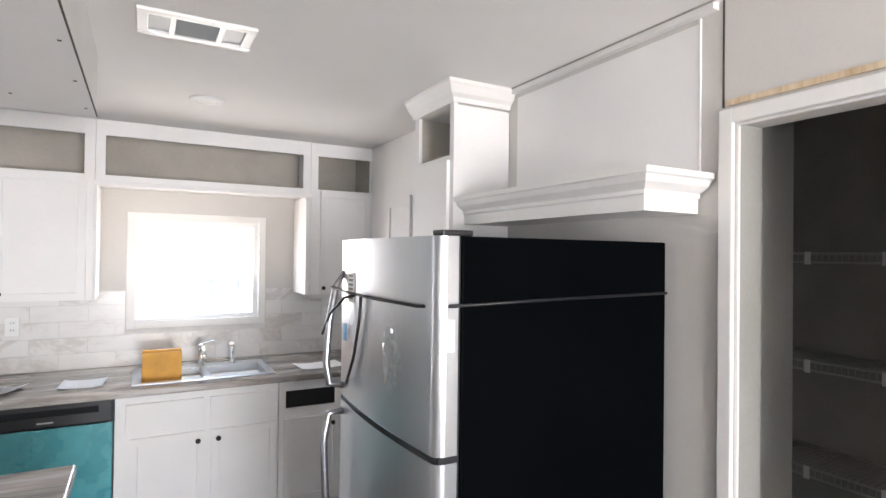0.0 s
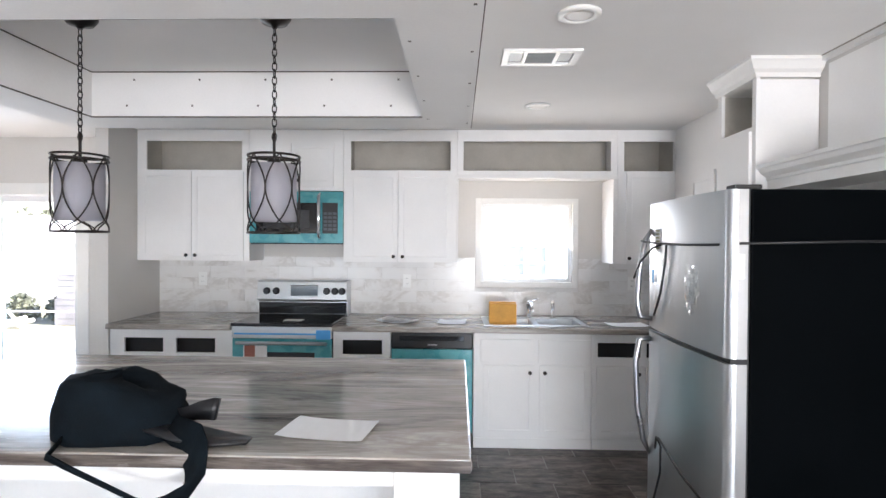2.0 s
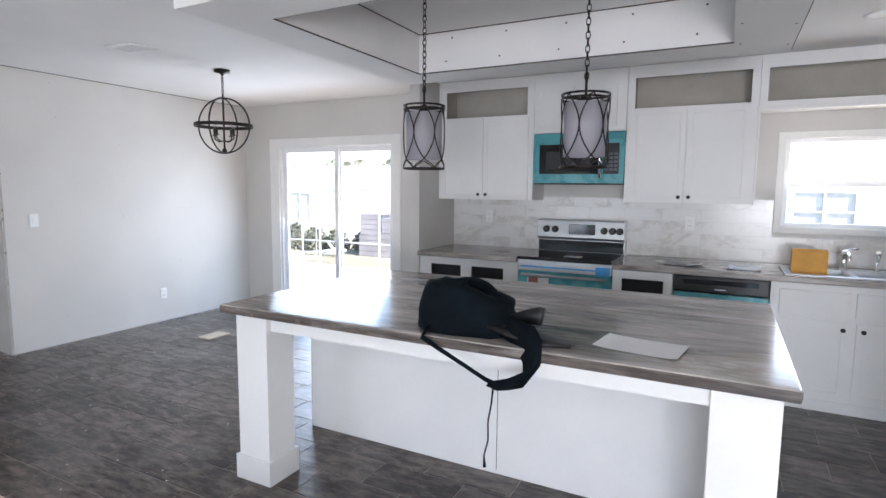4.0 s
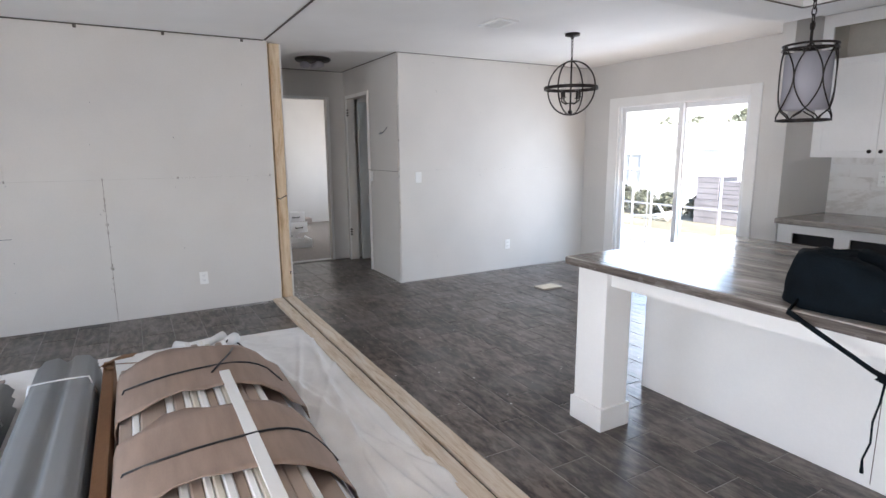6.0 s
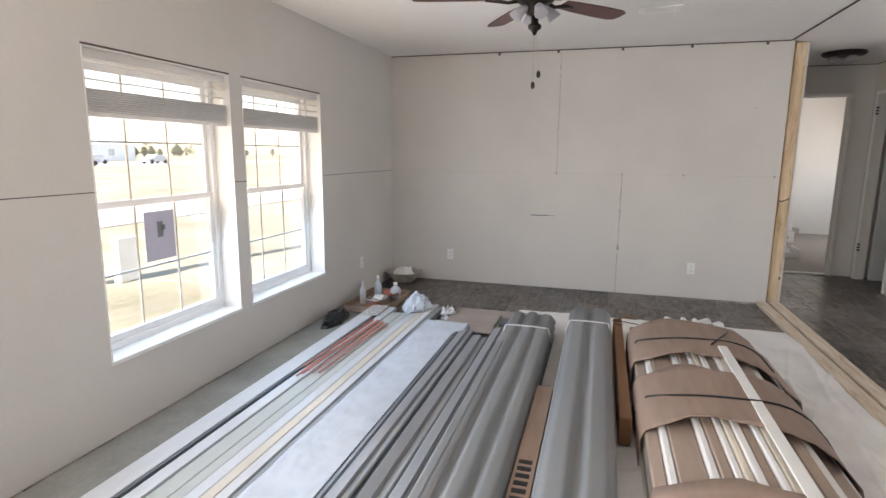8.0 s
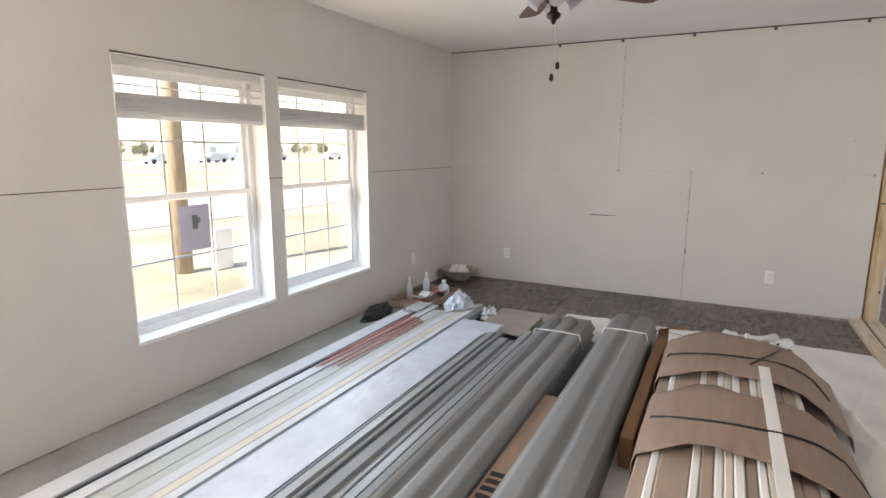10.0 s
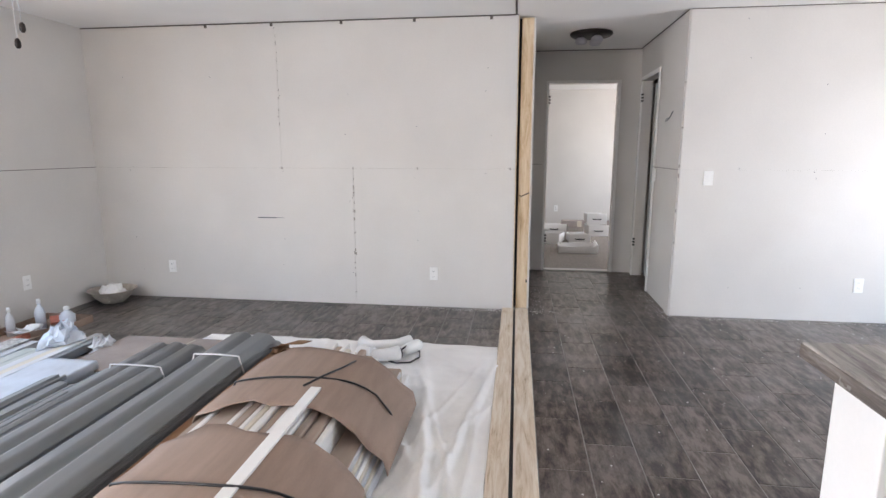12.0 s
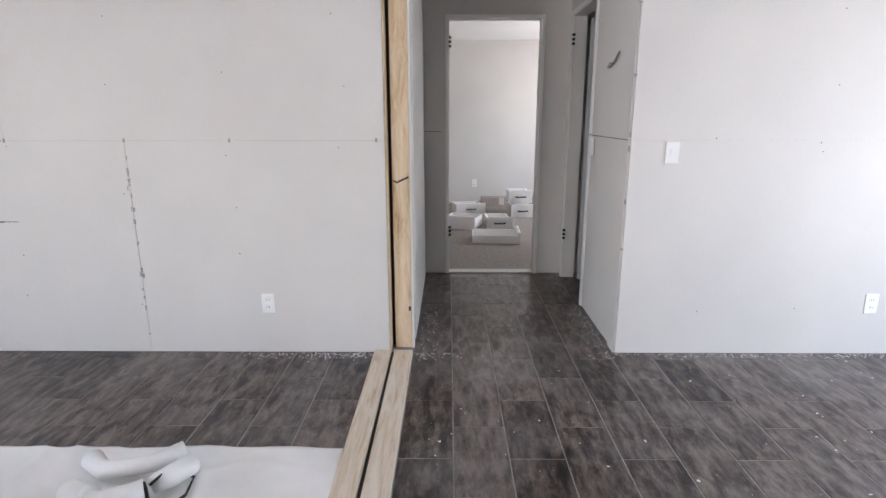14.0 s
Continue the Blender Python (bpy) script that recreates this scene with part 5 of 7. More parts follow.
def pendant(x, y):
    p = thing("pendant_light", "dark metal cage pendant with frosted cylinder shade, unlit", "pendant light", (x, y, H), "pendants over the island")
    part("canopy", lathe(bmesh.new(), [(0.066, H - 0.0005), (0.066, H - 0.012), (0.05, H - 0.034), (0.018, H - 0.042), (0.008, H - 0.055)], x, y, 24), M["bronze"], p)
    bm = bmesh.new()
    z, k = H - 0.05, 0
    while z > 1.965:
        pts = []
        for j in range(10):
            a = j * math.tau / 10
            u, w = 0.009 * math.cos(a), 0.019 * math.sin(a)
            pts.append((x + (u if k % 2 else 0), y + (0 if k % 2 else u), z - 0.016 + w))
        tube(bm, pts, 0.0026, 5, closed=True)
        z, k = z - 0.0285, k + 1
    part("chain", bm, M["bronze"], p)
    part("stem", tube(bmesh.new(), [(x, y, 1.975), (x, y, 1.875)], 0.006, 8), M["bronze"], p)
    R, zt, zb = 0.102, 1.877, 1.567
    for z in (zt, zt - 0.018, zb):
        part("ring", tube(bmesh.new(), [(x + R * math.cos(a * math.tau / 32), y + R * math.sin(a * math.tau / 32), z) for a in range(32)], 0.005, 6, closed=True), M["bronze"], p)
    bm = bmesh.new()
    for a in range(4):
        c, s = math.cos(a * math.pi / 2 + 0.4), math.sin(a * math.pi / 2 + 0.4)
        tube(bm, [(x, y, zt - 0.012), (x + R * c, y + R * s, zt - 0.012)], 0.0035, 6)
    part("spokes", bm, M["bronze"], p)
    n = 6
    for a in range(n):
        for sg in (-1, 1):
            pts = []
            for j in range(17):
                w = j / 16
                th = (a / n) * math.tau + (sg * 0.52 * math.sin(math.pi * w / 0.86) if w < 0.86 else -sg * 0.52 * math.sin(math.pi * (w - 0.86) / 0.28))
                pts.append((x + R * math.cos(th), y + R * math.sin(th), zt + (zb - zt) * w))
            part("cage_bar", tube(bmesh.new(), pts, 0.0032, 6), M["bronze"], p)
    bm = bmesh.new()
    rs = 0.09
    prof = [(rs, zt - 0.035), (rs, zb + 0.045), (rs - 0.004, zb + 0.045), (rs - 0.004, zt - 0.035)]
    lathe_open = [[bm.verts.new((x + r * math.cos(k * math.tau / 32), y + r * math.sin(k * math.tau / 32), z)) for k in range(32)] for r, z in prof]
    for a, b in zip(lathe_open, lathe_open[1:] + lathe_open[:1]):
        for k in range(32):
            bm.faces.new((a[k], a[(k + 1) % 32], b[(k + 1) % 32], b[k])).smooth = True
    part("shade", bm, M["shade"], p, "frosted fabric cylinder shade")
    part("lamp_holder", lathe(bmesh.new(), [(0.012, 1.875), (0.026, 1.865), (0.026, 1.83), (0.012, 1.82)], x, y, 12), M["bronze"], p)
    return p


pendant(-0.60, 1.875)
pendant(-1.405, 1.875)

# orb chandelier over the dining area
ch = thing("orb_chandelier", "dark metal orb chandelier with small candle lamps, unlit", "chandelier", (-3.90, 2.81, H))
OX, OY, OZ, OR = -3.90, 2.81, 1.985, 0.232
part("canopy", lathe(bmesh.new(), [(0.065, H - 0.0005), (0.065, H - 0.02), (0.02, H - 0.03), (0.008, H - 0.05)], OX, OY, 20), M["bronze"], ch)
bm = bmesh.new()
for k in range(6):
    z = H - 0.055 - 0.026 * k
    tube(bm, [(OX + (0.010 * math.cos(j * 0.7854) if k % 2 else 0), OY + (0 if k % 2 else 0.010 * math.cos(j * 0.7854)), z + 0.018 * math.sin(j * 0.7854)) for j in range(8)], 0.003, 5, closed=True)
part("chain", bm, M["bronze"], ch)
part("stem", tube(bmesh.new(), [(OX, OY, 2.25), (OX, OY, 1.78)], 0.008, 8), M["bronze"], ch)
for a in (0.35, 0.35 + math.pi / 2):
    part("hoop", tube(bmesh.new(), [(OX + OR * math.cos(a) * math.cos(j * math.tau / 40), OY + OR * math.sin(a) * math.cos(j * math.tau / 40), OZ + OR * math.sin(j * math.tau / 40)) for j in range(40)], 0.007, 6, closed=True), M["bronze"], ch)
bm = bmesh.new()
rg = [[bm.verts.new((OX + r * math.cos(k * math.tau / 40), OY + r * math.sin(k * math.tau / 40), OZ + dz)) for k in range(40)] for r, dz in ((OR + 0.006, -0.014), (OR + 0.006, 0.014), (OR - 0.002, 0.014), (OR - 0.002, -0.014))]
for i in range(4):
    for k in range(40):
        bm.faces.new((rg[i][k], rg[i][(k + 1) % 40], rg[(i + 1) % 4][(k + 1) % 40], rg[(i + 1) % 4][k]))
part("belt", bm, M["bronze"], ch)
for k in range(4):
    a = k * math.pi / 2 + 0.2
    cx, cy = OX + 0.095 * math.cos(a), OY + 0.095 * math.sin(a)
    part("arm", tube(bmesh.new(), [(OX, OY, 1.86), (OX + 0.05 * math.cos(a), OY + 0.05 * math.sin(a), 1.85), (cx, cy, 1.875), (cx, cy, 1.90)], 0.006, 6), M["bronze"], ch)
    part("candle", lathe(bmesh.new(), [(0.022, 1.90), (0.022, 1.905), (0.011, 1.907), (0.011, 1.96)], cx, cy, 10), M["bronze"], ch)
    part("bulb", lathe(bmesh.new(), [(0.009, 1.961), (0.017, 1.985), (0.012, 2.01), (0.003, 2.03)], cx, cy, 10), M["clear"], ch)
part("finial", lathe(bmesh.new(), [(0.006, 1.80), (0.02, 1.785), (0.02, 1.765), (0.006, 1.745)], OX, OY, 10), M["bronze"], ch)

# flush light in the hall
hl = thing("hall_light", "dark bronze flush ceiling light with glass shades, unlit", "ceiling light", (-6.22, 1.17, H))
part("pan", lathe(bmesh.new(), [(0.19, H - 0.0005), (0.195, H - 0.018), (0.175, H - 0.035), (0.06, H - 0.042)], -6.22, 1.17, 28), M["bronze"], hl)
for k in range(3):
    a = k * 2.094 + 0.5
    part("glass_shade", lathe(bmesh.new(), [(0.028, H - 0.042), (0.05, H - 0.06), (0.055, H - 0.085), (0.04, H - 0.10)], -6.22 + 0.09 * math.cos(a), 1.17 + 0.09 * math.sin(a), 14), M["shade"], hl)

# ceiling fan over the living room
fan = thing("ceiling_fan", "dark bronze ceiling fan with mahogany blades, at rest", "ceiling fan", (-2.83, -1.50, H))
FXc, FYc = -2.83, -1.50
part("canopy", lathe(bmesh.new(), [(0.075, H - 0.0005), (0.075, H - 0.02), (0.045, H - 0.06), (0.015, H - 0.07)], FXc, FYc, 20), M["bronze"], fan)
part("downrod", tube(bmesh.new(), [(FXc, FYc, H - 0.06), (FXc, FYc, 2.34)], 0.012, 8), M["bronze"], fan)
part("motor", lathe(bmesh.new(), [(0.03, 2.355), (0.095, 2.34), (0.115, 2.31), (0.115, 2.265), (0.09, 2.245), (0.05, 2.235), (0.05, 2.19), (0.035, 2.18)], FXc, FYc, 24), M["bronze"], fan)
for k in range(5):
    a = radians(138 + 72 * k)
    c, s = math.cos(a), math.sin(a)
    def fp(r, w, dz):
        return (FXc + r * c - w * s, FYc + r * s + w * c, 2.262 + dz - 0.16 * w)
    bm = bmesh.new()
    outline = [(0.20, -0.045), (0.30, -0.058), (0.50, -0.068), (0.64, -0.066), (0.68, -0.05), (0.69, 0.0), (0.68, 0.05), (0.64, 0.066), (0.50, 0.068), (0.30, 0.058), (0.20, 0.045)]
    lo, hi = [bm.verts.new(fp(r, w, 0)) for r, w in outline], [bm.verts.new(fp(r, w, 0.007)) for r, w in outline]
    bm.faces.new(lo[::-1]), bm.faces.new(hi)
    for i in range(len(outline)):
        j = (i + 1) % len(outline)
        bm.faces.new((lo[i], lo[j], hi[j], hi[i]))
    bld = part("blade", bm, M["mahog"], fan)
    part("blade_iron", tube(bmesh.new(), [fp(0.09, 0, -0.005), fp(0.15, 0.01, -0.015), fp(0.22, 0, -0.004), fp(0.28, 0, -0.003)], [0.012, 0.010, 0.012, 0.006], 8), M["bronze"], bld)
for k in range(4):
    a = k * math.pi / 2 + 0.4
    cx, cy = FXc + 0.075 * math.cos(a), FYc + 0.075 * math.sin(a)
    part("glass_shade", tube(bmesh.new(), [(FXc + 0.03 * math.cos(a), FYc + 0.03 * math.sin(a), 2.215), (cx, cy, 2.205), (FXc + 0.10 * math.cos(a), FYc + 0.10 * math.sin(a), 2.185), (FXc + 0.115 * math.cos(a), FYc + 0.115 * math.sin(a), 2.165)], [0.016, 0.024, 0.032, 0.038], 14), M["shade"], fan)
part("finial", lathe(bmesh.new(), [(0.02, 2.18), (0.02, 2.14), (0.038, 2.125), (0.036, 2.11), (0.016, 2.095), (0.008, 2.075)], FXc, FYc, 16), M["bronze"], fan)
for dy, zb in ((0.0, 1.802), (0.03, 1.862)):
    part("pull_chain", tube(bmesh.new(), [(FXc, FYc + dy * 0.4, 2.10), (FXc, FYc + dy, zb + 0.02)], 0.0016, 5), M["rail"], fan)
    part("pull_bob", lathe(bmesh.new(), [(0.004, zb + 0.022), (0.010, zb + 0.014), (0.012, zb - 0.006), (0.006, zb - 0.018)], FXc, FYc + dy, 10), M["bronze"], fan)

# ---- island ----
isl = thing("kitchen_island", "white painted island with overhanging top on square legs", "island", (-1.0, 1.9, 0))
part("panel", boxes((-2.235, 0.165, 1.955, 1.975, 0.0, 0.864), bevel=0.002), M["cab"], isl)
part("panel_joint", boxes((-1.012, -1.009, 1.9535, 1.9549, 0.02, 0.78)), M["seam"], isl)
part("body", boxes((-2.235, 0.165, 1.9755, 2.55, 0.0, 0.864), bevel=0.002), M["cab"], isl)
part("apron", boxes((-1.95, -0.04, 1.345, 1.365, 0.775, 0.864), (-2.145, -2.125, 1.50, 1.9545, 0.775, 0.864), (0.13, 0.15, 1.50, 1.9545, 0.775, 0.864)), M["cab"], isl)
for x in (-2.15, -0.04):
    lg = part("leg", boxes((x, x + 0.20, 1.315, 1.495, 0.0, 0.864), bevel=0.004), M["cab"], isl)
    part("foot_trim", boxes((x - 0.014, x + 0.214, 1.301, 1.3148, 0.0, 0.125), (x - 0.014, x + 0.214, 1.4952, 1.509, 0.0, 0.125), (x - 0.014, x - 0.0002, 1.3148, 1.4952, 0.0, 0.125), (x + 0.2002, x + 0.214, 1.3148, 1.4952, 0.0, 0.125), bevel=0.003), M["cab"], lg)
top = thing("island_top", "grey-brown streaked laminate island top with dark edge", "countertop", (-1.0, 1.9, 0.865))
bm = bmesh.new()
box(bm, -2.170, 0.195, 1.238, 2.605, 0.8645, 0.905, bevel=0.006)
part("slab", bm, M["counter"], top)
part("edge_shine", boxes((-2.168, 0.193, 1.2355, 1.2378, 0.8655, 0.9), (-2.1725, -2.1702, 1.245, 2.6, 0.8655, 0.9), (0.1952, 0.1975, 1.245, 2.6, 0.872, 0.896)), M["edge"], top, "dark streaked laminate edge")

# soft bag lying on the island's edge
bag = thing("cloth_bag", "dark navy soft cloth bag with strap hanging over the island edge", "bag", (-0.92, 1.42, 0.905))
bm = bmesh.new()
NS, NR = 20, 11
grid = []
for i in range(NR):
    ph = math.pi / 2 * i / (NR - 1)
    row = []
    for k in range(NS):
        th = k * math.tau / NS
        rx, ry = 0.215, 0.14
        w = 1 + 0.10 * noise.noise(Vector((2 * math.cos(th), 2 * math.sin(th), 2.5 * ph)))
        cx = math.cos(th)
        hgt = 0.20 * (1 - 0.28 * max(0, cx))
        row.append(bm.verts.new((-0.94 + rx * w * math.copysign(abs(cx) ** 0.85, cx) * math.cos(ph) ** 0.32, 1.415 + ry * w * math.sin(th) * math.cos(ph) ** 0.36, 0.9055 + hgt * w * math.sin(ph) ** 0.9)))
    grid.append(row)
for a, b in zip(grid, grid[1:]):
    for k in range(NS):
        bm.faces.new((a[k], a[(k + 1) % NS], b[(k + 1) % NS], b[k])).smooth = True
bm.faces.new(grid[0][::-1])
bmesh.ops.remove_doubles(bm, verts=bm.verts, dist=0.0005)
part("body", bm, M["navy"], bag)


def band(bm, pts, widths, across=(0, 0, 1), thick=0.006):
    """A flat strap along points, its width laid along 'across'."""
    ac = Vector(across).normalized()
    rows = []
    for p, w in zip(pts, widths):
        p = Vector(p)
        rows.append((bm.verts.new(p - ac * w / 2), bm.verts.new(p + ac * w / 2)))
    fs = [bm.faces.new((a[0], a[1], b[1], b[0])) for a, b in zip(rows, rows[1:])]
    for f in fs:
        f.smooth = True
    bm.normal_update()
    bmesh.ops.solidify(bm, geom=fs, thickness=thick)
    return bm


part("strap", band(bmesh.new(), [(-1.05, 1.31, 0.93), (-1.03, 1.205, 0.905), (-0.95, 1.20, 0.87), (-0.85, 1.20, 0.825), (-0.77, 1.20, 0.788), (-0.735, 1.20, 0.777)], [0.022, 0.018, 0.016, 0.014, 0.014, 0.018], (0.3, 0, 1)), M["navy"], bag)
part("flap", band(bmesh.new(), [(-0.755, 1.20, 0.772), (-0.70, 1.197, 0.778), (-0.65, 1.195, 0.800), (-0.61, 1.196, 0.838), (-0.595, 1.20, 0.875), (-0.60, 1.212, 0.908), (-0.645, 1.27, 0.94), (-0.74, 1.33, 0.955)], [0.022, 0.06, 0.088, 0.105, 0.112, 0.112, 0.11, 0.09], (0.55, 0, 0.8)), M["navy"], bag)
part("brim", band(bmesh.new(), [(-0.82, 1.36, 0.96), (-0.71, 1.34, 0.932), (-0.60, 1.33, 0.916), (-0.49, 1.33, 0.912)], [0.12, 0.11, 0.10, 0.04], (0.1, 1, 0.1), 0.008), M["black"], bag, "dark stiff brim piece")
part("buckle", band(bmesh.new(), [(-0.78, 1.42, 0.965), (-0.72, 1.41, 0.972), (-0.67, 1.405, 0.985), (-0.63, 1.40, 0.992), (-0.615, 1.40, 0.99)], [0.03, 0.045, 0.06, 0.07, 0.066], (0.15, 0.2, 1), 0.02), M["black"], bag, "black strap buckle")
part("cord", tube(bmesh.new(), [(-0.735, 1.198, 0.76), (-0.74, 1.197, 0.70), (-0.752, 1.197, 0.63), (-0.75, 1.197, 0.56), (-0.765, 1.197, 0.50), (-0.762, 1.197, 0.455)], [0.004, 0.003, 0.003, 0.003, 0.003, 0.006], 6), M["navy"], bag, "thin hanging cord")

# ---- living room floor: building materials ----
def drop_cloth():
    bm = bmesh.new()
    nx, ny = 280, 156
    g = []
    for i in range(nx + 1):
        row = []
        for j in range(ny + 1):
            x, y = -4.46 + 3.9 * i / nx, -1.75 + 2.17 * j / ny
            if j == ny:
                y += 0.02 * noise.noise(Vector((x * 3, 0, 4)))
            if i == 0:
                x += 0.03 * noise.noise(Vector((y * 3, 2, 4)))
            d = y + 0.10 * noise.noise(Vector((x * 1.2, y, 1)))
            h = 0.004 + 0.012 * max(0, noise.noise(Vector((x * 2.2, y * 3.5, 3)))) + 0.008 * (1 - abs(noise.noise(Vector((x * 3, y * 5, 5))))) ** 6 + 0.004 * (1 - abs(noise.noise(Vector((x * 9, y * 7, 8))))) ** 5
            for y0, sl, a, wd in ((0.10, 0.16, 0.045, 0.028), (0.25, -0.10, 0.030, 0.020), (-0.02, 0.45, 0.03, 0.03), (0.33, 0.04, 0.018, 0.014), (0.18, 0.30, 0.022, 0.012), (0.05, -0.22, 0.020, 0.011), (0.20, -0.45, 0.018, 0.014)):
                c = d - (y0 + sl * (x + 3.1))
                h += a * math.exp(-(c / wd) ** 2) * max(0.0, math.sin((x + 4.4) * 0.9))
            row.append(bm.verts.new((x, y, h)))
        g.append(row)
    for i in range(nx):
        for j in range(ny):
            bm.faces.new((g[i][j], g[i + 1][j], g[i + 1][j + 1], g[i][j + 1])).smooth = True
    bm.normal_update()
    bmesh.ops.solidify(bm, geom=bm.faces[:], thickness=0.002)
    return bm


solid("drop_cloth", drop_cloth(), M["cloth"], "rumpled off-white canvas drop cloth spread on the floor", "drop cloth")

# bundle of mouldings wrapped in cardboard
bun = thing("moulding_bundle", "bundle of white and cream mouldings wrapped in strapped cardboard", "bundle", (-2.2, -0.45, 0.0))


def crest(y):
    """The bundle's height across it."""
    u = (y + 0.45) / 0.42
    return 0.04 + 0.27 * max(0.0, 1 - abs(u) ** 3.0) ** 0.6 if u > 0 else 0.23 + 0.08 * max(0.0, 1 - u * u)


rs = random.Random(5)
y, k = -0.845, 0
BOARDS = ((0.055, "tan"), (0.034, "trim"), (0.11, "tan"), (0.034, "trim"), (0.045, "tan"), (0.03, "trim"), (0.032, "cream"), (0.036, "trim"), (0.04, "tan"), (0.03, "trim"), (0.035, "cream"), (0.03, "trim"), (0.04, "tan"))
while y < -0.07:
    w, mm = BOARDS[k % len(BOARDS)]
    k += 1
    z1 = min(crest(y), crest(y + w)) - 0.012 + rs.uniform(-0.006, 0.003) - (0.006 if mm == "tan" else 0.0)
    c = min(0.006, w * 0.25)
    n = max(2, int(z1 / 0.05))
    for q in range(n):
        a, b = 0.015 + (z1 - 0.015) * q / n, 0.015 + (z1 - 0.015) * (q + 1) / n - 0.0015
        x0 = -3.63 + rs.uniform(0, 0.13)
        if q < n - 1:
            part("moulding", boxes((x0, -0.88, y, y + w - 0.002, a, b)), M[mm if q % 2 else "trim"], bun)
        else:
            part("moulding", prism(bmesh.new(), [(y, a), (y + w - 0.002, a), (y + w - 0.002, b - c), (y + w - 0.002 - c, b), (y + c, b), (y, b - c)], "x", x0, -0.88), M[mm], bun)
    y += w
for k in range(7):
    yy = -0.10 + 0.011 * k
    part("moulding", boxes((-3.55 + 0.03 * k, -0.9, yy, yy + 0.008, 0.012, 0.17 - 0.018 * k)), M["cream"] if k % 2 else M["vinyl_w"], bun)
part("loose_strip", boxes((-2.98, -1.0, -0.385, -0.335, 0.312, 0.324), bevel=0.003), M["trim"], bun, "white strip lying on top")


def wrap(x0, x1, seed, end=-0.03, tip=0.05):
    prof = [(-0.862, 0.06), (-0.862, 0.19), (-0.845, 0.235)]
    for k in range(1, 9):
        yy = -0.845 + (0.845 - 0.12) * k / 8
        prof.append((yy, crest(min(yy, -0.12)) + 0.006))
    prof += [(-0.07, crest(-0.12) - 0.05), (end, 0.12), (end + 0.015, tip)]
    bm = bmesh.new()
    nx = 14
    rows = []
    for i in range(nx + 1):
        t = i / nx
        row = []
        for k, (u, v) in enumerate(prof):
            e = noise.noise(Vector((seed + u * 5, i == 0, 7)))
            x = x0 + (x1 - x0) * t + (0.05 * e if i in (0, nx) else 0)
            # the wrapper sags towards its open right side
            x += 0.12 * max(0, (u + 0.35)) * (1 if i > nx / 2 else 0.6)
            z = v + 0.012 * noise.noise(Vector((x * 5 + seed, u * 5, 2))) + (0.018 if i in (0, nx) and -0.7 < u < -0.5 else 0)
            row.append(bm.verts.new((x, u, max(0.02, z))))
        rows.append(row)
    for a, b in zip(rows, rows[1:]):
        for k in range(len(prof) - 1):
            bm.faces.new((a[k], a[k + 1], b[k + 1], b[k])).smooth = True
    bm.normal_update()
    bmesh.ops.solidify(bm, geom=bm.faces[:], thickness=0.004)
    return bm


for i, (a, b, e) in enumerate(((-3.44, -2.80, 0.0), (-2.58, -1.98, -0.03), (-1.52, -0.86, -0.03))):
    part("cardboard_wrap", wrap(a, b, i * 3.7, e), M["kraft"], bun, "torn brown cardboard sleeve")
for x, wv in ((-3.12, 0.05), (-2.28, 0.06), (-1.2, 0.04)):
    pts = [(x + wv * math.sin(3 * u), -0.868 + 0.75 * u, (crest(min(-0.868 + 0.75 * u, -0.12)) if u > 0.03 else 0.15) + 0.016) for u in [k / 16 for k in range(17)]]
    pts += [(x + 0.02, -0.05, 0.16), (x + 0.03, 0.0, 0.08)]
    part("strap", tube(bmesh.new(), pts, 0.005, 6), M["black"], bun, "black packing strap")
part("strap_tail", tube(bmesh.new(), [(-2.98, -0.42, 0.325), (-3.08, -0.36, 0.335), (-3.20, -0.30, 0.332), (-3.30, -0.27, 0.325)], 0.005, 6), M["black"], bun)

cc = thing("cardboard_carton", "orange-brown cardboard carton with torn open flaps beside the mouldings", "cardboard", (-3.0, -0.915, 0))
part("body", boxes((-3.90, -2.2, -0.945, -0.885, 0.02, 0.17), bevel=0.01), M["kraft_o"], cc)
for pts, ws, ac in (([(-3.84, -0.945, 0.172), (-3.88, -0.86, 0.190), (-3.91, -0.775, 0.182)], [0.14, 0.15, 0.11], (1, -0.25, 0.15)), ([(-3.83, -0.88, 0.168), (-3.81, -0.76, 0.160), (-3.77, -0.64, 0.115)], [0.10, 0.13, 0.09], (1, 0.2, 0.3)), ([(-3.80, -0.93, 0.174), (-3.70, -0.90, 0.182)], [0.05, 0.04], (0.3, 1, 0))):
    part("flap", band(bmesh.new(), pts, ws, ac, 0.004), M["kraft_o"], cc, "torn cardboard flap")


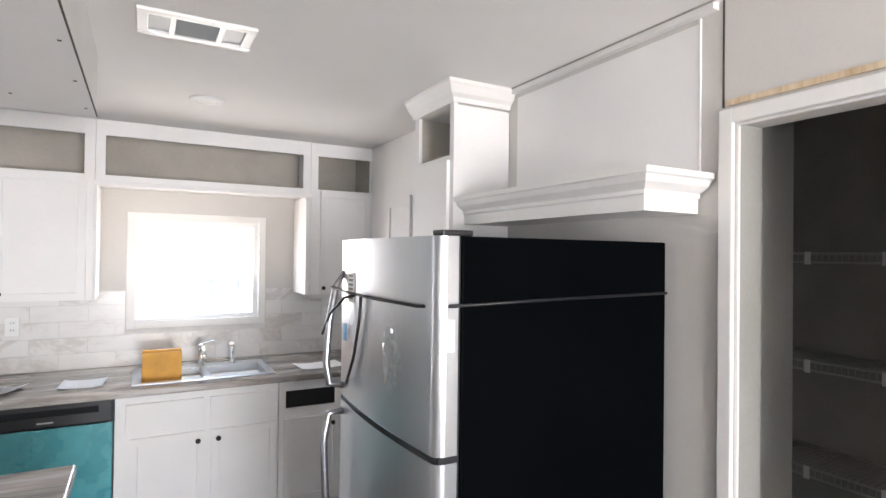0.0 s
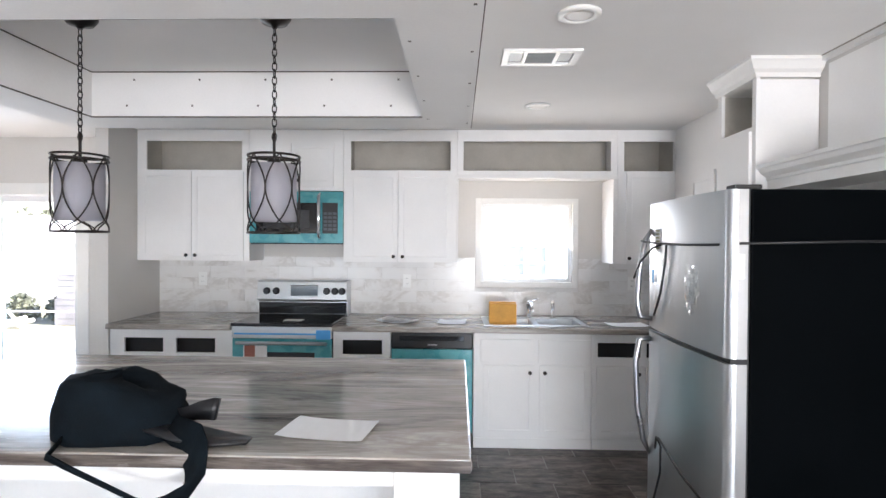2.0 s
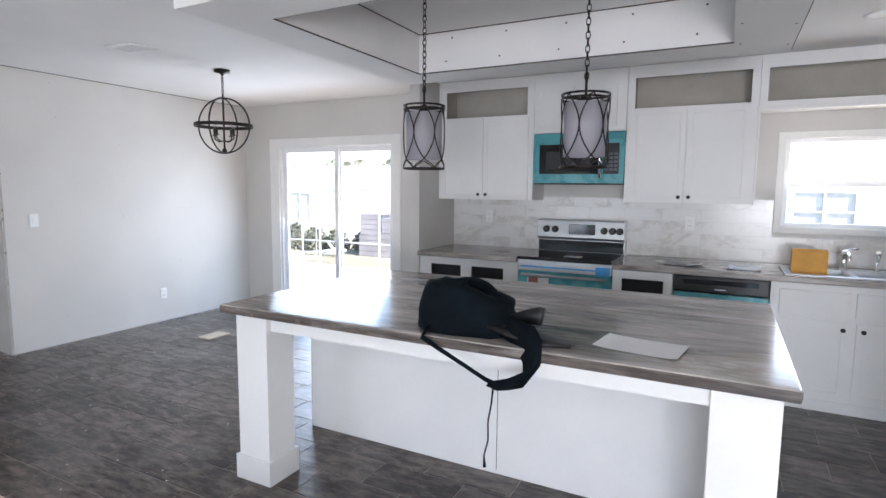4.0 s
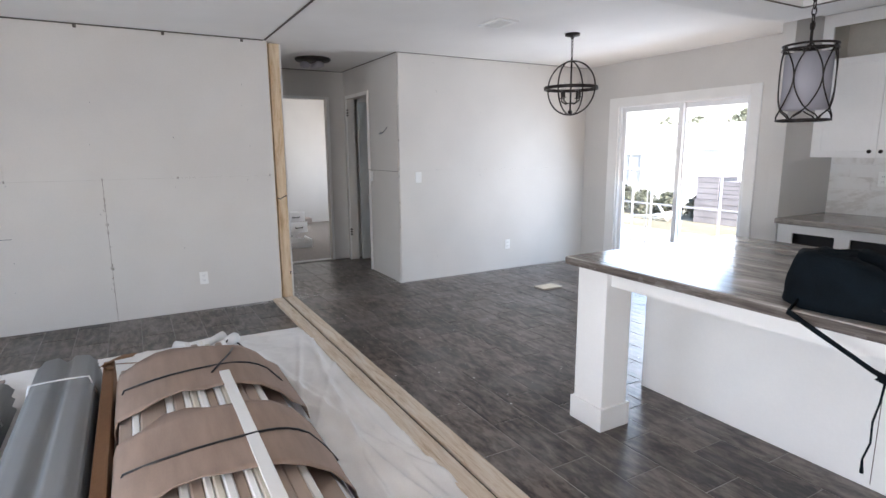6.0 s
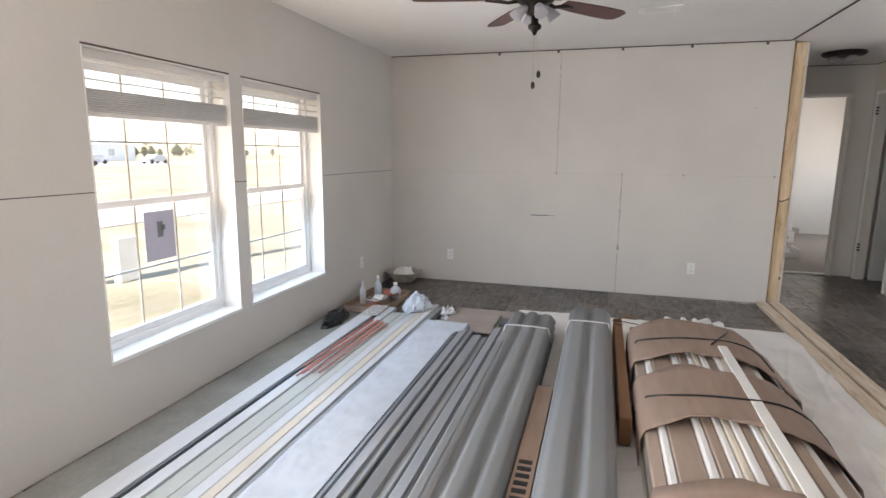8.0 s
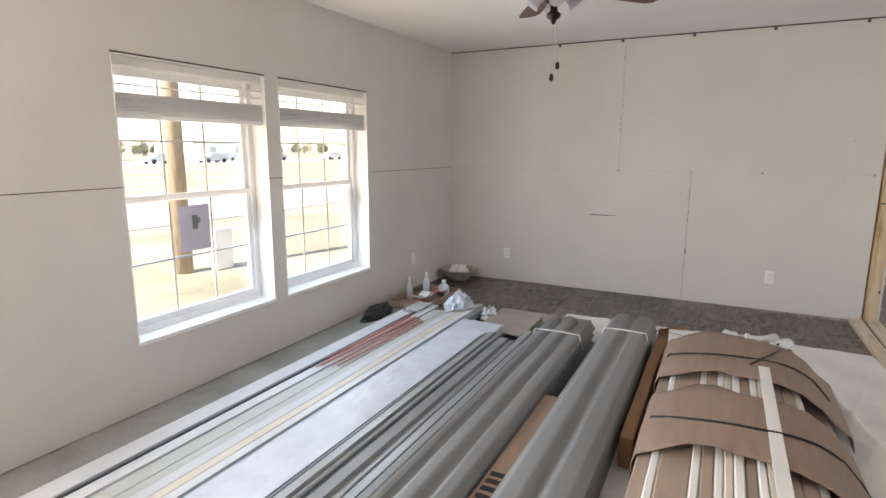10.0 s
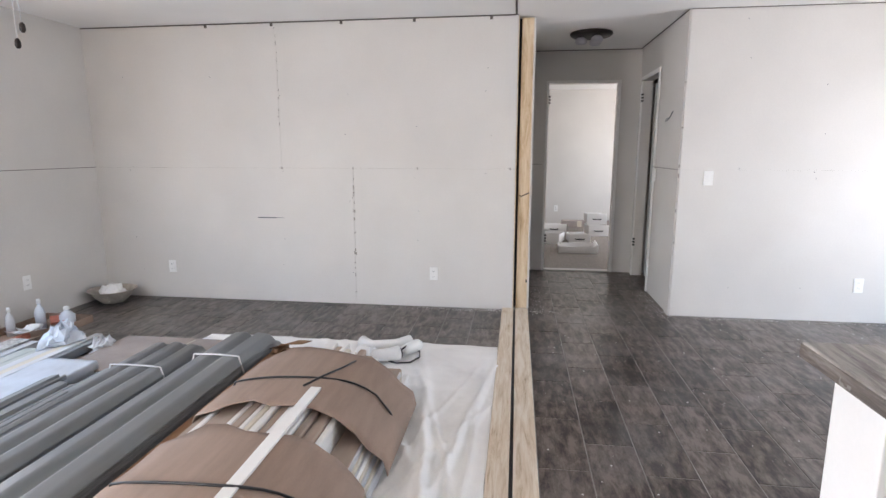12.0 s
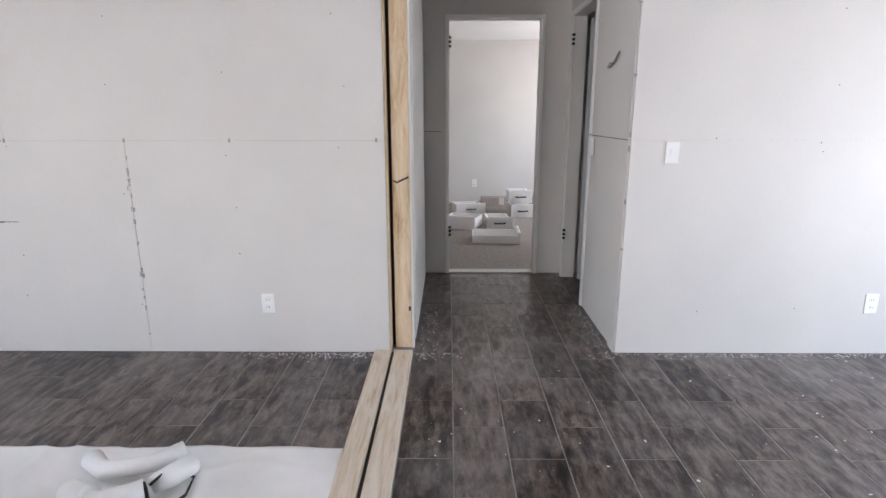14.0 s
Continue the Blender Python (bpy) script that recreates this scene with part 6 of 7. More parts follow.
def panel_stack(name, label, x0, x1, y0, y1, top, humps, layers, material, skew=0.0, tie=True, lean=0.0):
    """A stack of nested corrugated vinyl panels."""
    s = thing(name, label, "siding", ((x0 + x1) / 2, (y0 + y1) / 2, 0), "stacks of vinyl siding")
    for k in range(layers):
        prof = []
        n = 36
        zb = 0.014 + (top - 0.057) * k / max(1, layers - 1)
        for i in range(n + 1):
            u = i / n
            tri = abs(((u * humps) % 1) - 0.5) * 2
            s_ = min(1, max(0, (tri - 0.38) / 0.60))
            prof.append((y0 + (y1 - y0) * u + 0.004 * (k % 2), zb + 0.034 * (1 - s_ * s_ * (3 - 2 * s_)) + 0.016 * math.sin(math.pi * u)))
        off = 0.02 * ((k * 7) % 5) * (0.4 if lean else 1) + lean * k / max(1, layers - 1)
        bm = bmesh.new()
        sheet(bm, prof, "x", x0 + off, x1, 6, 0.003, ripple=0.004, seed=k)
        for f in bm.faces:
            f.smooth = True
        if skew:
            for v in bm.verts:
                v.co.y += skew * (v.co.x - x0)
        part("panel", bm, material, s)
    if tie:
        pts = []
        for i in range(13):
            u = i / 12
            yy = y0 - 0.01 + (y1 - y0 + 0.02) * u
            pts.append((x0 + 0.42 + lean, yy + skew * 0.42, top + 0.006 * math.sin(3.14 * u) - (0.10 if i in (0, 12) else 0) + 0.004))
        part("tie", tube(bmesh.new(), pts, 0.0045, 6), M["paper"], s, "white plastic tie")
    return s


panel_stack("siding_stack", "tall tied stack of grey vinyl siding panels", -4.14, -0.80, -1.275, -0.975, 0.245, 2, 12, M["siding"], lean=0.26)
panel_stack("siding_stack", "tied stack of grey ribbed vinyl siding panels", -3.78, -0.80, -1.72, -1.378, 0.20, 3, 7, M["siding"])
panel_stack("siding_stack", "low loose stack of dark grey vinyl panels", -3.30, -0.80, -2.03, -1.725, 0.11, 3, 3, M["siding_d"], tie=False)
for k, (x0, y0, w, z, tilt, mm) in enumerate(((-3.36, -2.085, 0.05, 0.085, 0.0, "siding_d"), (-3.30, -2.03, 0.105, 0.118, 0.10, "siding"), (-3.22, -1.91, 0.11, 0.125, -0.08, "siding"), (-3.42, -1.795, 0.10, 0.122, 0.12, "siding"), (-3.02, -1.70, 0.075, 0.175, -0.1, "siding"))):
    ch_ = thing("vinyl_siding", "loose grey vinyl siding panel lying on the stack", "siding", (-2.0, y0 + w / 2, z), "loose vinyl panels")
    bm = bmesh.new()
    prism(bm, [(y0, z), (y0 + w, z + tilt * w), (y0 + w, z + tilt * w + 0.026), (y0 + w - 0.008, z + tilt * w + 0.030), (y0 + w * 0.62, z + 0.018 + 0.62 * tilt * w), (y0 + w * 0.55, z + 0.034 + 0.5 * tilt * w), (y0 + 0.012, z + 0.030), (y0, z + 0.022)], "x", x0, -0.82)
    part("face", bm, M[mm], ch_)
    part("lip", boxes((x0 + 0.02, -0.82, y0 - 0.006, y0 - 0.001, z + 0.004, z + 0.024)), M["siding_d"], ch_)

bx = thing("long_carton", "long brown cardboard carton with dark printed lettering", "box", (-1.6, -1.34, 0))
part("body", boxes((-2.5, -0.8, -1.372, -1.285, 0.012, 0.15), bevel=0.004), M["kraft"], bx)
part("lettering", boxes(*[(-1.72 + 0.052 * k, -1.69 + 0.052 * k, -1.358, -1.302, 0.1502, 0.1512) for k in range(9)]), M["black"], bx, "dark printed lettering")

# plastic-wrapped panels and loose strips towards the windows
pw = thing("wrapped_panels", "white panels wrapped in clear creased polythene", "panel", (-2.2, -2.22, 0))
part("core", boxes((-3.60, -0.80, -2.37, -2.06, 0.006, 0.082), bevel=0.004), M["vinyl_w"], pw)
bm = bmesh.new()
pr = [(-2.39, 0.01), (-2.385, 0.08)] + [(-2.385 + 0.34 * k / 24, 0.090) for k in range(25)] + [(-2.04, 0.08), (-2.035, 0.01)]
sheet(bm, pr, "x", -3.66, -0.78, 110, 0.001, ripple=0.006, seed=9)
for v in bm.verts:
    if v.co.z > 0.07:
        v.co.z += 0.004 * (1 - abs(noise.noise(Vector((v.co.x * 9 + v.co.y * 7, v.co.y * 16 - v.co.x * 4, 2))))) ** 4
part("wrapping", bm, M["poly"], pw, "clear creased polythene")
rows = (("white_strip", -2.44, 0.045, 0.06, -4.15, "siding", "grey vinyl strip"), ("white_strip", -2.50, 0.05, 0.065, -4.2, "vinyl_w", "white vinyl strip"), ("white_strip", -2.56, 0.05, 0.06, -4.1, "cream", "cream wooden strip"), ("white_strip", -2.625, 0.06, 0.058, -4.18, "vinyl_w", "white vinyl strip"), ("white_strip", -2.69, 0.055, 0.05, -3.95, "vinyl_g", "sage-grey vinyl strip"), ("white_strip", -2.78, 0.085, 0.05, -3.9, "vinyl_g", "broad sage-grey vinyl board"), ("white_strip", -2.86, 0.07, 0.056, -4.02, "vinyl_w", "white vinyl strip"), ("white_strip", -2.90, 0.012, 0.05, -4.0, "siding_d", "thin dark strip"), ("white_strip", -3.02, 0.115, 0.055, -4.05, "vinyl_w", "broad white trim board"))
for nm, y0, w, z, x0, mm, lb in rows:
    solid("trim_board", boxes((x0, -0.80, y0, y0 + w, 0.004, z), bevel=0.003), M[mm], lb + " lying along the window wall", "trim board", group="loose strips by the window")
rs = random.Random(31)
for k in range(7):
    yy, x0, x1, sk = -2.85 + 0.026 * k, -3.62 + rs.uniform(0, 0.09), -2.44 + rs.uniform(-0.12, 0.1), rs.uniform(-0.035, 0.015)
    bm = boxes((x0, x1, yy, yy + 0.011, 0.0625 + 0.0075 * (k % 2), 0.069 + 0.0075 * (k % 2)), bevel=0.002)
    for v in bm.verts:
        v.co.y += sk * (v.co.x - x0)
    solid("red_strip", bm, M["red"], "thin red wooden strip lying on the white boards", "strip", group="red strips")
solid("dust_strip", boxes((-3.9, 0.6, YS + 0.02, -3.05, 0.0005, 0.003)), M["dusty"], "dusty grey protective paper along the window wall", "paper")

# far end of the pile
solid("hardboard_sheet", boxes((-4.25, -3.62, -2.28, -1.50, 0.03, 0.042), bevel=0.002), M["hardboard"], "brown hardboard sheet lying at the end of the pile", "board")
cs = thing("open_carton", "small olive open carton with flaps on the hardboard", "box", (-3.85, -1.72, 0.043))
part("base", boxes((-4.0, -3.68, -1.85, -1.62, 0.0425, 0.055), (-4.0, -3.68, -1.85, -1.84, 0.055, 0.09), (-4.0, -3.68, -1.63, -1.62, 0.055, 0.10), bevel=0.001), M["green"], cs)
part("flap", band(bmesh.new(), [(-4.02, -1.64, 0.10), (-3.86, -1.60, 0.13), (-3.70, -1.57, 0.14)], [0.08, 0.08, 0.06], (0, 1, 0.5), 0.004), M["cream"], cs)
part("content", boxes((-3.9, -3.74, -1.82, -1.7, 0.0555, 0.085), bevel=0.006), M["siding_d"], cs)


def crumple(bm, cx, cy, z0, rx, ry, h, seed, n=14, rough=0.35):
    """A crumpled soft lump resting on z0."""
    g = []
    for i in range(8):
        ph = math.pi / 2 * i / 7
        g.append([bm.verts.new((cx + rx * math.cos(ph) ** 0.6 * math.cos(k * math.tau / n) * (1 + rough * noise.noise(Vector((math.cos(k * math.tau / n) * 2 + seed, math.sin(k * math.tau / n) * 2, ph * 2)))), cy + ry * math.cos(ph) ** 0.6 * math.sin(k * math.tau / n) * (1 + rough * noise.noise(Vector((math.cos(k * math.tau / n) * 2 + seed, math.sin(k * math.tau / n) * 2, ph * 2 + 3)))), z0 + h * math.sin(ph) * (1 + rough * noise.noise(Vector((k + seed, ph * 3, 1))) * (i > 0)))) for k in range(n)])
    for a, b in zip(g, g[1:]):
        for k in range(n):
            bm.faces.new((a[k], a[(k + 1) % n], b[(k + 1) % n], b[k]))
    bm.faces.new(g[0][::-1])
    bmesh.ops.remove_doubles(bm, verts=bm.verts, dist=0.0005)
    return bm


solid("black_pouch", crumple(bmesh.new(), -3.62, -3.19, 0.0035, 0.21, 0.075, 0.10, 2), M["black"], "black soft pouch lying at the foot of the window wall", "pouch")
tb = thing("cardboard_tray", "shallow open cardboard tray with tools and bottles", "tray", (-4.3, -3.08, 0))
part("tray", boxes((-4.62, -3.95, -3.28, -2.88, 0.002, 0.012), (-4.62, -4.61, -3.28, -2.88, 0.012, 0.062), (-3.96, -3.95, -3.28, -2.88, 0.012, 0.050), (-4.61, -3.96, -3.28, -3.27, 0.012, 0.066), (-4.61, -3.96, -2.89, -2.88, 0.012, 0.055)), M["kraft"], tb)
for cx, cy, r, h, mm, nm, lb in ((-4.38, -3.12, 0.035, 0.24, "poly", "spray_bottle", "translucent plastic spray bottle standing in the tray"), (-4.48, -2.98, 0.055, 0.16, "poly", "plastic_tub", "translucent plastic tub in the tray"), (-4.2, -3.2, 0.03, 0.22, "vinyl_w", "caulk_tube", "white caulk tube standing in the tray")):
    b_ = thing(nm, lb, "bottle" if "bottle" in nm else "tub", (cx, cy, 0.012))
    part("body", lathe(bmesh.new(), [(r, 0.0125), (r, h * 0.6), (r * 0.7, h * 0.75), (r * 0.35, h * 0.82), (r * 0.35, h * 0.9)], cx, cy, 14), M[mm], b_)
    part("cap", lathe(bmesh.new(), [(r * 0.42, h * 0.9), (r * 0.42, h), (r * 0.3, h + 0.01)], cx, cy, 12), M["plate"], b_)
solid("red_tool", boxes((-4.18, -3.99, -3.06, -3.02, 0.0125, 0.05), (-4.1, -4.0, -3.02, -2.96, 0.0125, 0.03), bevel=0.006), M["red"], "red-handled hand tool lying in the tray", "tool")
rt = random.Random(14)
for nm, mm, lb in (("paper_packet", "red", "small red and white packet lying in the tray"), ("paper_packet", "paper", "crumpled white paper lying in the tray"), ("paper_packet", "news", "printed leaflet lying in the tray"), ("paper_packet", "paper", "white label sheet lying in the tray")):
    paper(nm, rt.uniform(-4.45, -4.1), rt.uniform(-3.12, -2.95), 0.052 + 0.006 * rt.random(), 0.16, 0.10, rt.uniform(-50, 50), M[mm], lb, "packet", 0.014, rt.randint(1, 9))
solid("paper_booklet", boxes((-4.0, -3.72, -2.99, -2.85, 0.06, 0.072), bevel=0.002), M["news"], "printed booklet lying on the white boards", "booklet")
solid("plastic_bag", crumple(bmesh.new(), -4.02, -2.60, 0.06, 0.12, 0.10, 0.11, 7, n=22, rough=1.1), M["poly"], "crumpled clear plastic bag on the strips", "bag")
solid("plastic_bag", crumple(bmesh.new(), -4.05, -2.32, 0.004, 0.09, 0.06, 0.08, 11, n=22, rough=1.1), M["vinyl_w"], "crumpled white plastic bag at the pile's end", "bag")
bw = thing("dust_bowl", "dusty beige shallow plastic bowl in the room corner", "bowl", (-5.2, -3.17, 0))
bm = bmesh.new()
pr = [(0.09, 0.003), (0.14, 0.05), (0.185, 0.115), (0.205, 0.125), (0.195, 0.125), (0.135, 0.06), (0.08, 0.015)]
part("bowl", lathe(bm, pr, -5.19, -3.145, 24), M["bowl"], bw)
solid("cloth_rag", crumple(bmesh.new(), -5.20, -3.15, 0.03, 0.12, 0.11, 0.13, 4, rough=0.6), M["cloth"], "crumpled off-white rag in the bowl", "rag")

# white pipe fittings on the cloth
pv = thing("pipe_fittings", "white plastic pipe elbows lying on the drop cloth", "pipe", (-4.136, -0.330, 0.026))
part("pipe", tube(bmesh.new(), [(-4.287, -0.524, 0.066), (-4.222, -0.438, 0.062), (-4.265, -0.280, 0.066), (-4.344, -0.193, 0.070)], [0.041, 0.037, 0.033, 0.037], 16), M["pvc"], pv)
part("elbow", tube(bmesh.new(), [(-4.100, -0.481, 0.070), (-4.064, -0.438, 0.066), (-4.049, -0.366, 0.062), (-4.064, -0.280, 0.066), (-4.100, -0.222, 0.066)], [0.046, 0.049, 0.038, 0.043, 0.049], 16), M["pvc"], pv)
part("collar", tube(bmesh.new(), [(-4.060, -0.406, 0.066), (-4.056, -0.384, 0.065)], 0.05, 18), M["pvc"], pv)
# dark disc painted as the shade inside the elbow's open end
part("bore", tube(bmesh.new(), [(-4.100, -0.221, 0.066), (-4.105, -0.215, 0.066)], 0.036, 16), M["dark"], pv)
part("vent_hose", tube(bmesh.new(), [(-4.150, -0.222, 0.055), (-4.186, -0.164, 0.073), (-4.244, -0.128, 0.073), (-4.272, -0.164, 0.055)], [0.033, 0.041, 0.041, 0.033], 14), M["plate"], pv)
part("cable", tube(bmesh.new(), [(-4.042, -0.280, 0.031), (-4.020, -0.222, 0.029), (-4.042, -0.136, 0.029), (-4.128, -0.092, 0.034), (-4.229, -0.107, 0.034), (-4.172, -0.179, 0.098), (-4.114, -0.208, 0.084)], 0.006, 6), M["black"], pv, "black cable")
solid("timber_offcut", boxes((-4.52, -4.36, 2.95, 3.20, 0.001, 0.014), bevel=0.002), M["brick"], "pale timber offcut lying on the tiles", "offcut")

# ---- bedroom: drawers on the carpet ----
def drawer(cx, cy, z, w, d, h, rz, handle=True):
    t = thing("loose_drawer", "white painted loose drawer box resting on the carpet", "drawer", (0, 0, 0), "loose drawers")
    a = 0.014
    part("box", boxes((-w / 2, w / 2, -d / 2, -d / 2 + a, 0, h), (-w / 2, -w / 2 + a, -d / 2 + a, d / 2, 0, h - 0.02), (w / 2 - a, w / 2, -d / 2 + a, d / 2, 0, h - 0.02), (-w / 2 + a, w / 2 - a, d / 2 - a, d / 2, 0, h - 0.02), (-w / 2 + a, w / 2 - a, -d / 2 + a, d / 2 - a, 0.01, 0.02)), M["cab"], t)
    part("front", boxes((-w / 2 - 0.02, w / 2 + 0.02, -d / 2 - 0.02, -d / 2 - 0.0005, -0.0, h + 0.015), bevel=0.003), M["cab"], t)
    if handle:
        part("handle", tube(bmesh.new(), [(-0.065, -d / 2 - 0.02, h * 0.55), (-0.06, -d / 2 - 0.045, h * 0.52), (0.06, -d / 2 - 0.045, h * 0.52), (0.065, -d / 2 - 0.02, h * 0.55)], 0.009, 8), M["black"], t, "black bar handle")
    t.matrix_basis = pose(cx, cy, z, 0, 0, rz)
    return t


drawer(-8.40, 1.36, 0.0045, 0.36, 0.50, 0.11, 178, False)
drawer(-9.28, 1.46, 0.0045, 0.28, 0.45, 0.13, 93)
drawer(-9.20, 1.02, 0.0045, 0.40, 0.40, 0.15, 72, False)
drawer(-10.03, 1.83, 0.0045, 0.28, 0.45, 0.17, 95)
drawer(-10.10, 1.82, 0.192, 0.28, 0.45, 0.16, 91)
drawer(-10.25, 1.12, 0.0045, 0.38, 0.40, 0.14, 100)
solid("carpet_scrap_box", boxes((-11.05, -10.85, 1.35, 2.4, 0.0045, 0.12), bevel=0.01), M["hardboard"], "flat brown carton along the bedroom wall", "box")
solid("yellow_tape", boxes((-10.848, -10.845, 1.62, 1.70, 0.01, 0.12)), M["cream"], "strip of yellow tape on the carton", "tape")

# marks and fixings on the drywall
for x_, y0, y1, z in ((XW, -1.80, -1.55, 0.78),):
    struct("wall_scratch", boxes((XW, XW + 0.0015, y0, y1 - 0.08, z - 0.005, z + 0.004), (XW, XW + 0.0012, y1 - 0.08, y1, z - 0.002, z + 0.002)), M["siding_d"], "dark scuff on the drywall", "mark")
bm = bmesh.new()
rk = random.Random(8)
for zz in (0.30, 0.60, 0.90, 1.195, 1.25, 1.55, 1.85, 2.05, 2.36):
    for yy in (-3.0, -2.17, -1.565, -0.93, -0.34, 0.27, 2.25, 2.85, 3.5, 4.1):
        if rk.random() < 0.4:
            a, b = yy + rk.uniform(-0.03, 0.03), zz + rk.uniform(-0.05, 0.05)
            box(bm, XW, XW + 0.0012, a - 0.0025, a + 0.0025, b - 0.003, b + 0.003)
tagged(part("screw_heads", bm, M["siding_d"]), "small screw heads dotted over the drywall boards", "screws", kind="stuff")
bm = bmesh.new()
for k in range(22):
    zz, wd, dy = rk.uniform(0.03, 1.21), rk.uniform(0.002, 0.007), rk.gauss(0, 0.004)
    box(bm, XW, XW + 0.0012 + 0.0001 * k, -0.900 + dy - wd, -0.900 + dy + wd, zz, zz + rk.uniform(0.006, 0.03))
for k in range(16):
    zz, wd, dy = rk.uniform(1.23, 2.40), rk.uniform(0.001, 0.004), rk.gauss(0, 0.003)
    box(bm, XW, XW + 0.0012 + 0.0001 * k, -1.55 + dy - wd, -1.55 + dy + wd, zz, zz + rk.uniform(0.006, 0.03))
for yy in (-1.55, -0.9, -0.33, 0.46):
    box(bm, XW, XW + 0.0014, yy - 0.006, yy + 0.006, 1.215, 1.236)
tagged(part("seam_damage", bm, M["chip"]), "chipped paper along the drywall joints", "mark", kind="stuff")
for yy in (-2.178, -1.58, -0.966, -0.345, 0.287):
    struct("ceiling_clip", boxes((XW + 0.0002, XW + 0.006, yy - 0.012, yy + 0.012, H - 0.035, H - 0.011), bevel=0.002), M["seam"], "dark torn notch at the head of the drywall", "mark")
struct("corner_chips", boxes(*[(XW + 0.0003, XW + 0.0012 + 0.0003 * k, HY1 - 0.014, HY1 - 0.004 + rk.uniform(0.0, 0.008), z, z + rk.uniform(0.01, 0.035)) for k, z in enumerate((0.62, 0.88, 1.16, 1.24, 1.55, 1.9))]), M["chip"], "chipped bare edge of the drywall corner", "mark")
bm = tube(bmesh.new(), [(-5.70, HY1 - 0.014, 1.70), (-5.78, HY1 - 0.014, 1.66), (-5.86, HY1 - 0.014, 1.635), (-5.92, HY1 - 0.014, 1.63), (-5.88, HY1 - 0.014, 1.655), (-5.80, HY1 - 0.014, 1.645)], 0.004, 5)
struct("wall_scribble", bm, M["siding_d"], "dark pencil scribble on the hall drywall", "mark")

# plaster dust and crumbs on the tiles
bm = bmesh.new()
rd = random.Random(21)
def flake(x, y, r, h):
    n = rd.randint(4, 6)
    vs = [bm.verts.new((x + r * rd.uniform(0.5, 1.3) * math.cos(k * math.tau / n), y + r * rd.uniform(0.5, 1.3) * math.sin(k * math.tau / n), 0.0006)) for k in range(n)]
    c = bm.verts.new((x, y, h))
    for k in range(n):
        bm.faces.new((vs[k], vs[(k + 1) % n], c))
for k in range(340):
    flake(rd.uniform(-5.35, -2.3), rd.uniform(0.68, 4.2), 0.0015 + 0.006 * rd.random() ** 3, 0.003)
for k in range(900):
    a = rd.random()
    if a < 0.4:
        flake(XW + abs(rd.gauss(0, 0.03)) + 0.004, rd.uniform(HY1, 4.4), rd.uniform(0.002, 0.006), 0.003)
    elif a < 0.75:
        flake(XW + abs(rd.gauss(0, 0.04)) + 0.004, rd.gauss(0.3, 0.3), rd.uniform(0.002, 0.006), 0.003)
    else:
        flake(rd.uniform(-6.2, -5.3), rd.choice((HY0 + 0.03 + abs(rd.gauss(0, 0.06)), HY1 - 0.02 - abs(rd.gauss(0, 0.06)))), rd.uniform(0.002, 0.006), 0.003)
tagged(part("plaster_crumbs", bm, M["ceil"], fix=False), "scattered white plaster crumbs and dust on the dark tiles", "debris", kind="stuff")

# ---- outside ----
GZ = -0.75
struct("ground", boxes((-300, 300, -300, 300, GZ - 0.3, GZ)), M["grass"], "dry yellowish lawn reaching the horizon", "ground")
struct("road", boxes((-120, 120, -21.0, -14.5, GZ + 0.002, GZ + 0.03)), M["asphalt"], "pale concrete road in front of the house", "road")
struct("road_far", boxes((-200, 200, -80, -66, GZ + 0.002, GZ + 0.03)), M["asphalt"], "far road beyond the field", "road")
struct("patio", boxes((-14.0, -1.5, YN + 0.14, 11.6, GZ + 0.002, GZ + 0.05)), M["concrete"], "pale concrete patio behind the sliding door", "pavement")


def house(x0, x1, y0, y1, wallh, roofh, mw_, wins, axis_face, label):
    h = thing("neighbour_house", label, "house", ((x0 + x1) / 2, (y0 + y1) / 2, GZ))
    part("wall", boxes((x0, x1, y0, y1, GZ, GZ + wallh)), M[mw_], h)
    bm = bmesh.new()
    ym, o = (y0 + y1) / 2, 0.08
    prism(bm, [(y0 - o, GZ + wallh), (y1 + o, GZ + wallh), (y1 + o, GZ + wallh + 0.12), (ym, GZ + wallh + roofh), (y0 - o, GZ + wallh + 0.12)], "x", x0 - o, x1 + o)
    part("roof", bm, M["roof"], h)
    yf, sg = (y0, -1) if axis_face < 0 else (y1, 1)
    for wx, wz, ww, wh in wins:
        a, b = sorted((yf + sg * 0.002, yf + sg * 0.06))
        fr_ = part("window", boxes((wx - ww / 2 - 0.08, wx - ww / 2, a, b, wz - 0.08, wz + wh + 0.08), (wx + ww / 2, wx + ww / 2 + 0.08, a, b, wz - 0.08, wz + wh + 0.08), (wx - ww / 2, wx + ww / 2, a, b, wz - 0.08, wz), (wx - ww / 2, wx + ww / 2, a, b, wz + wh, wz + wh + 0.08), (wx - 0.02, wx + 0.02, a, b, wz, wz + wh), (wx - ww / 2, wx + ww / 2, a, b, wz + wh / 2 - 0.02, wz + wh / 2 + 0.02)), M["trim"], h)
        a2, b2 = sorted((yf + sg * 0.001, yf + sg * 0.02))
        part("pane", boxes((wx - ww / 2, wx + ww / 2, a2, b2, wz, wz + wh)), M["winglass"], fr_)
    return h


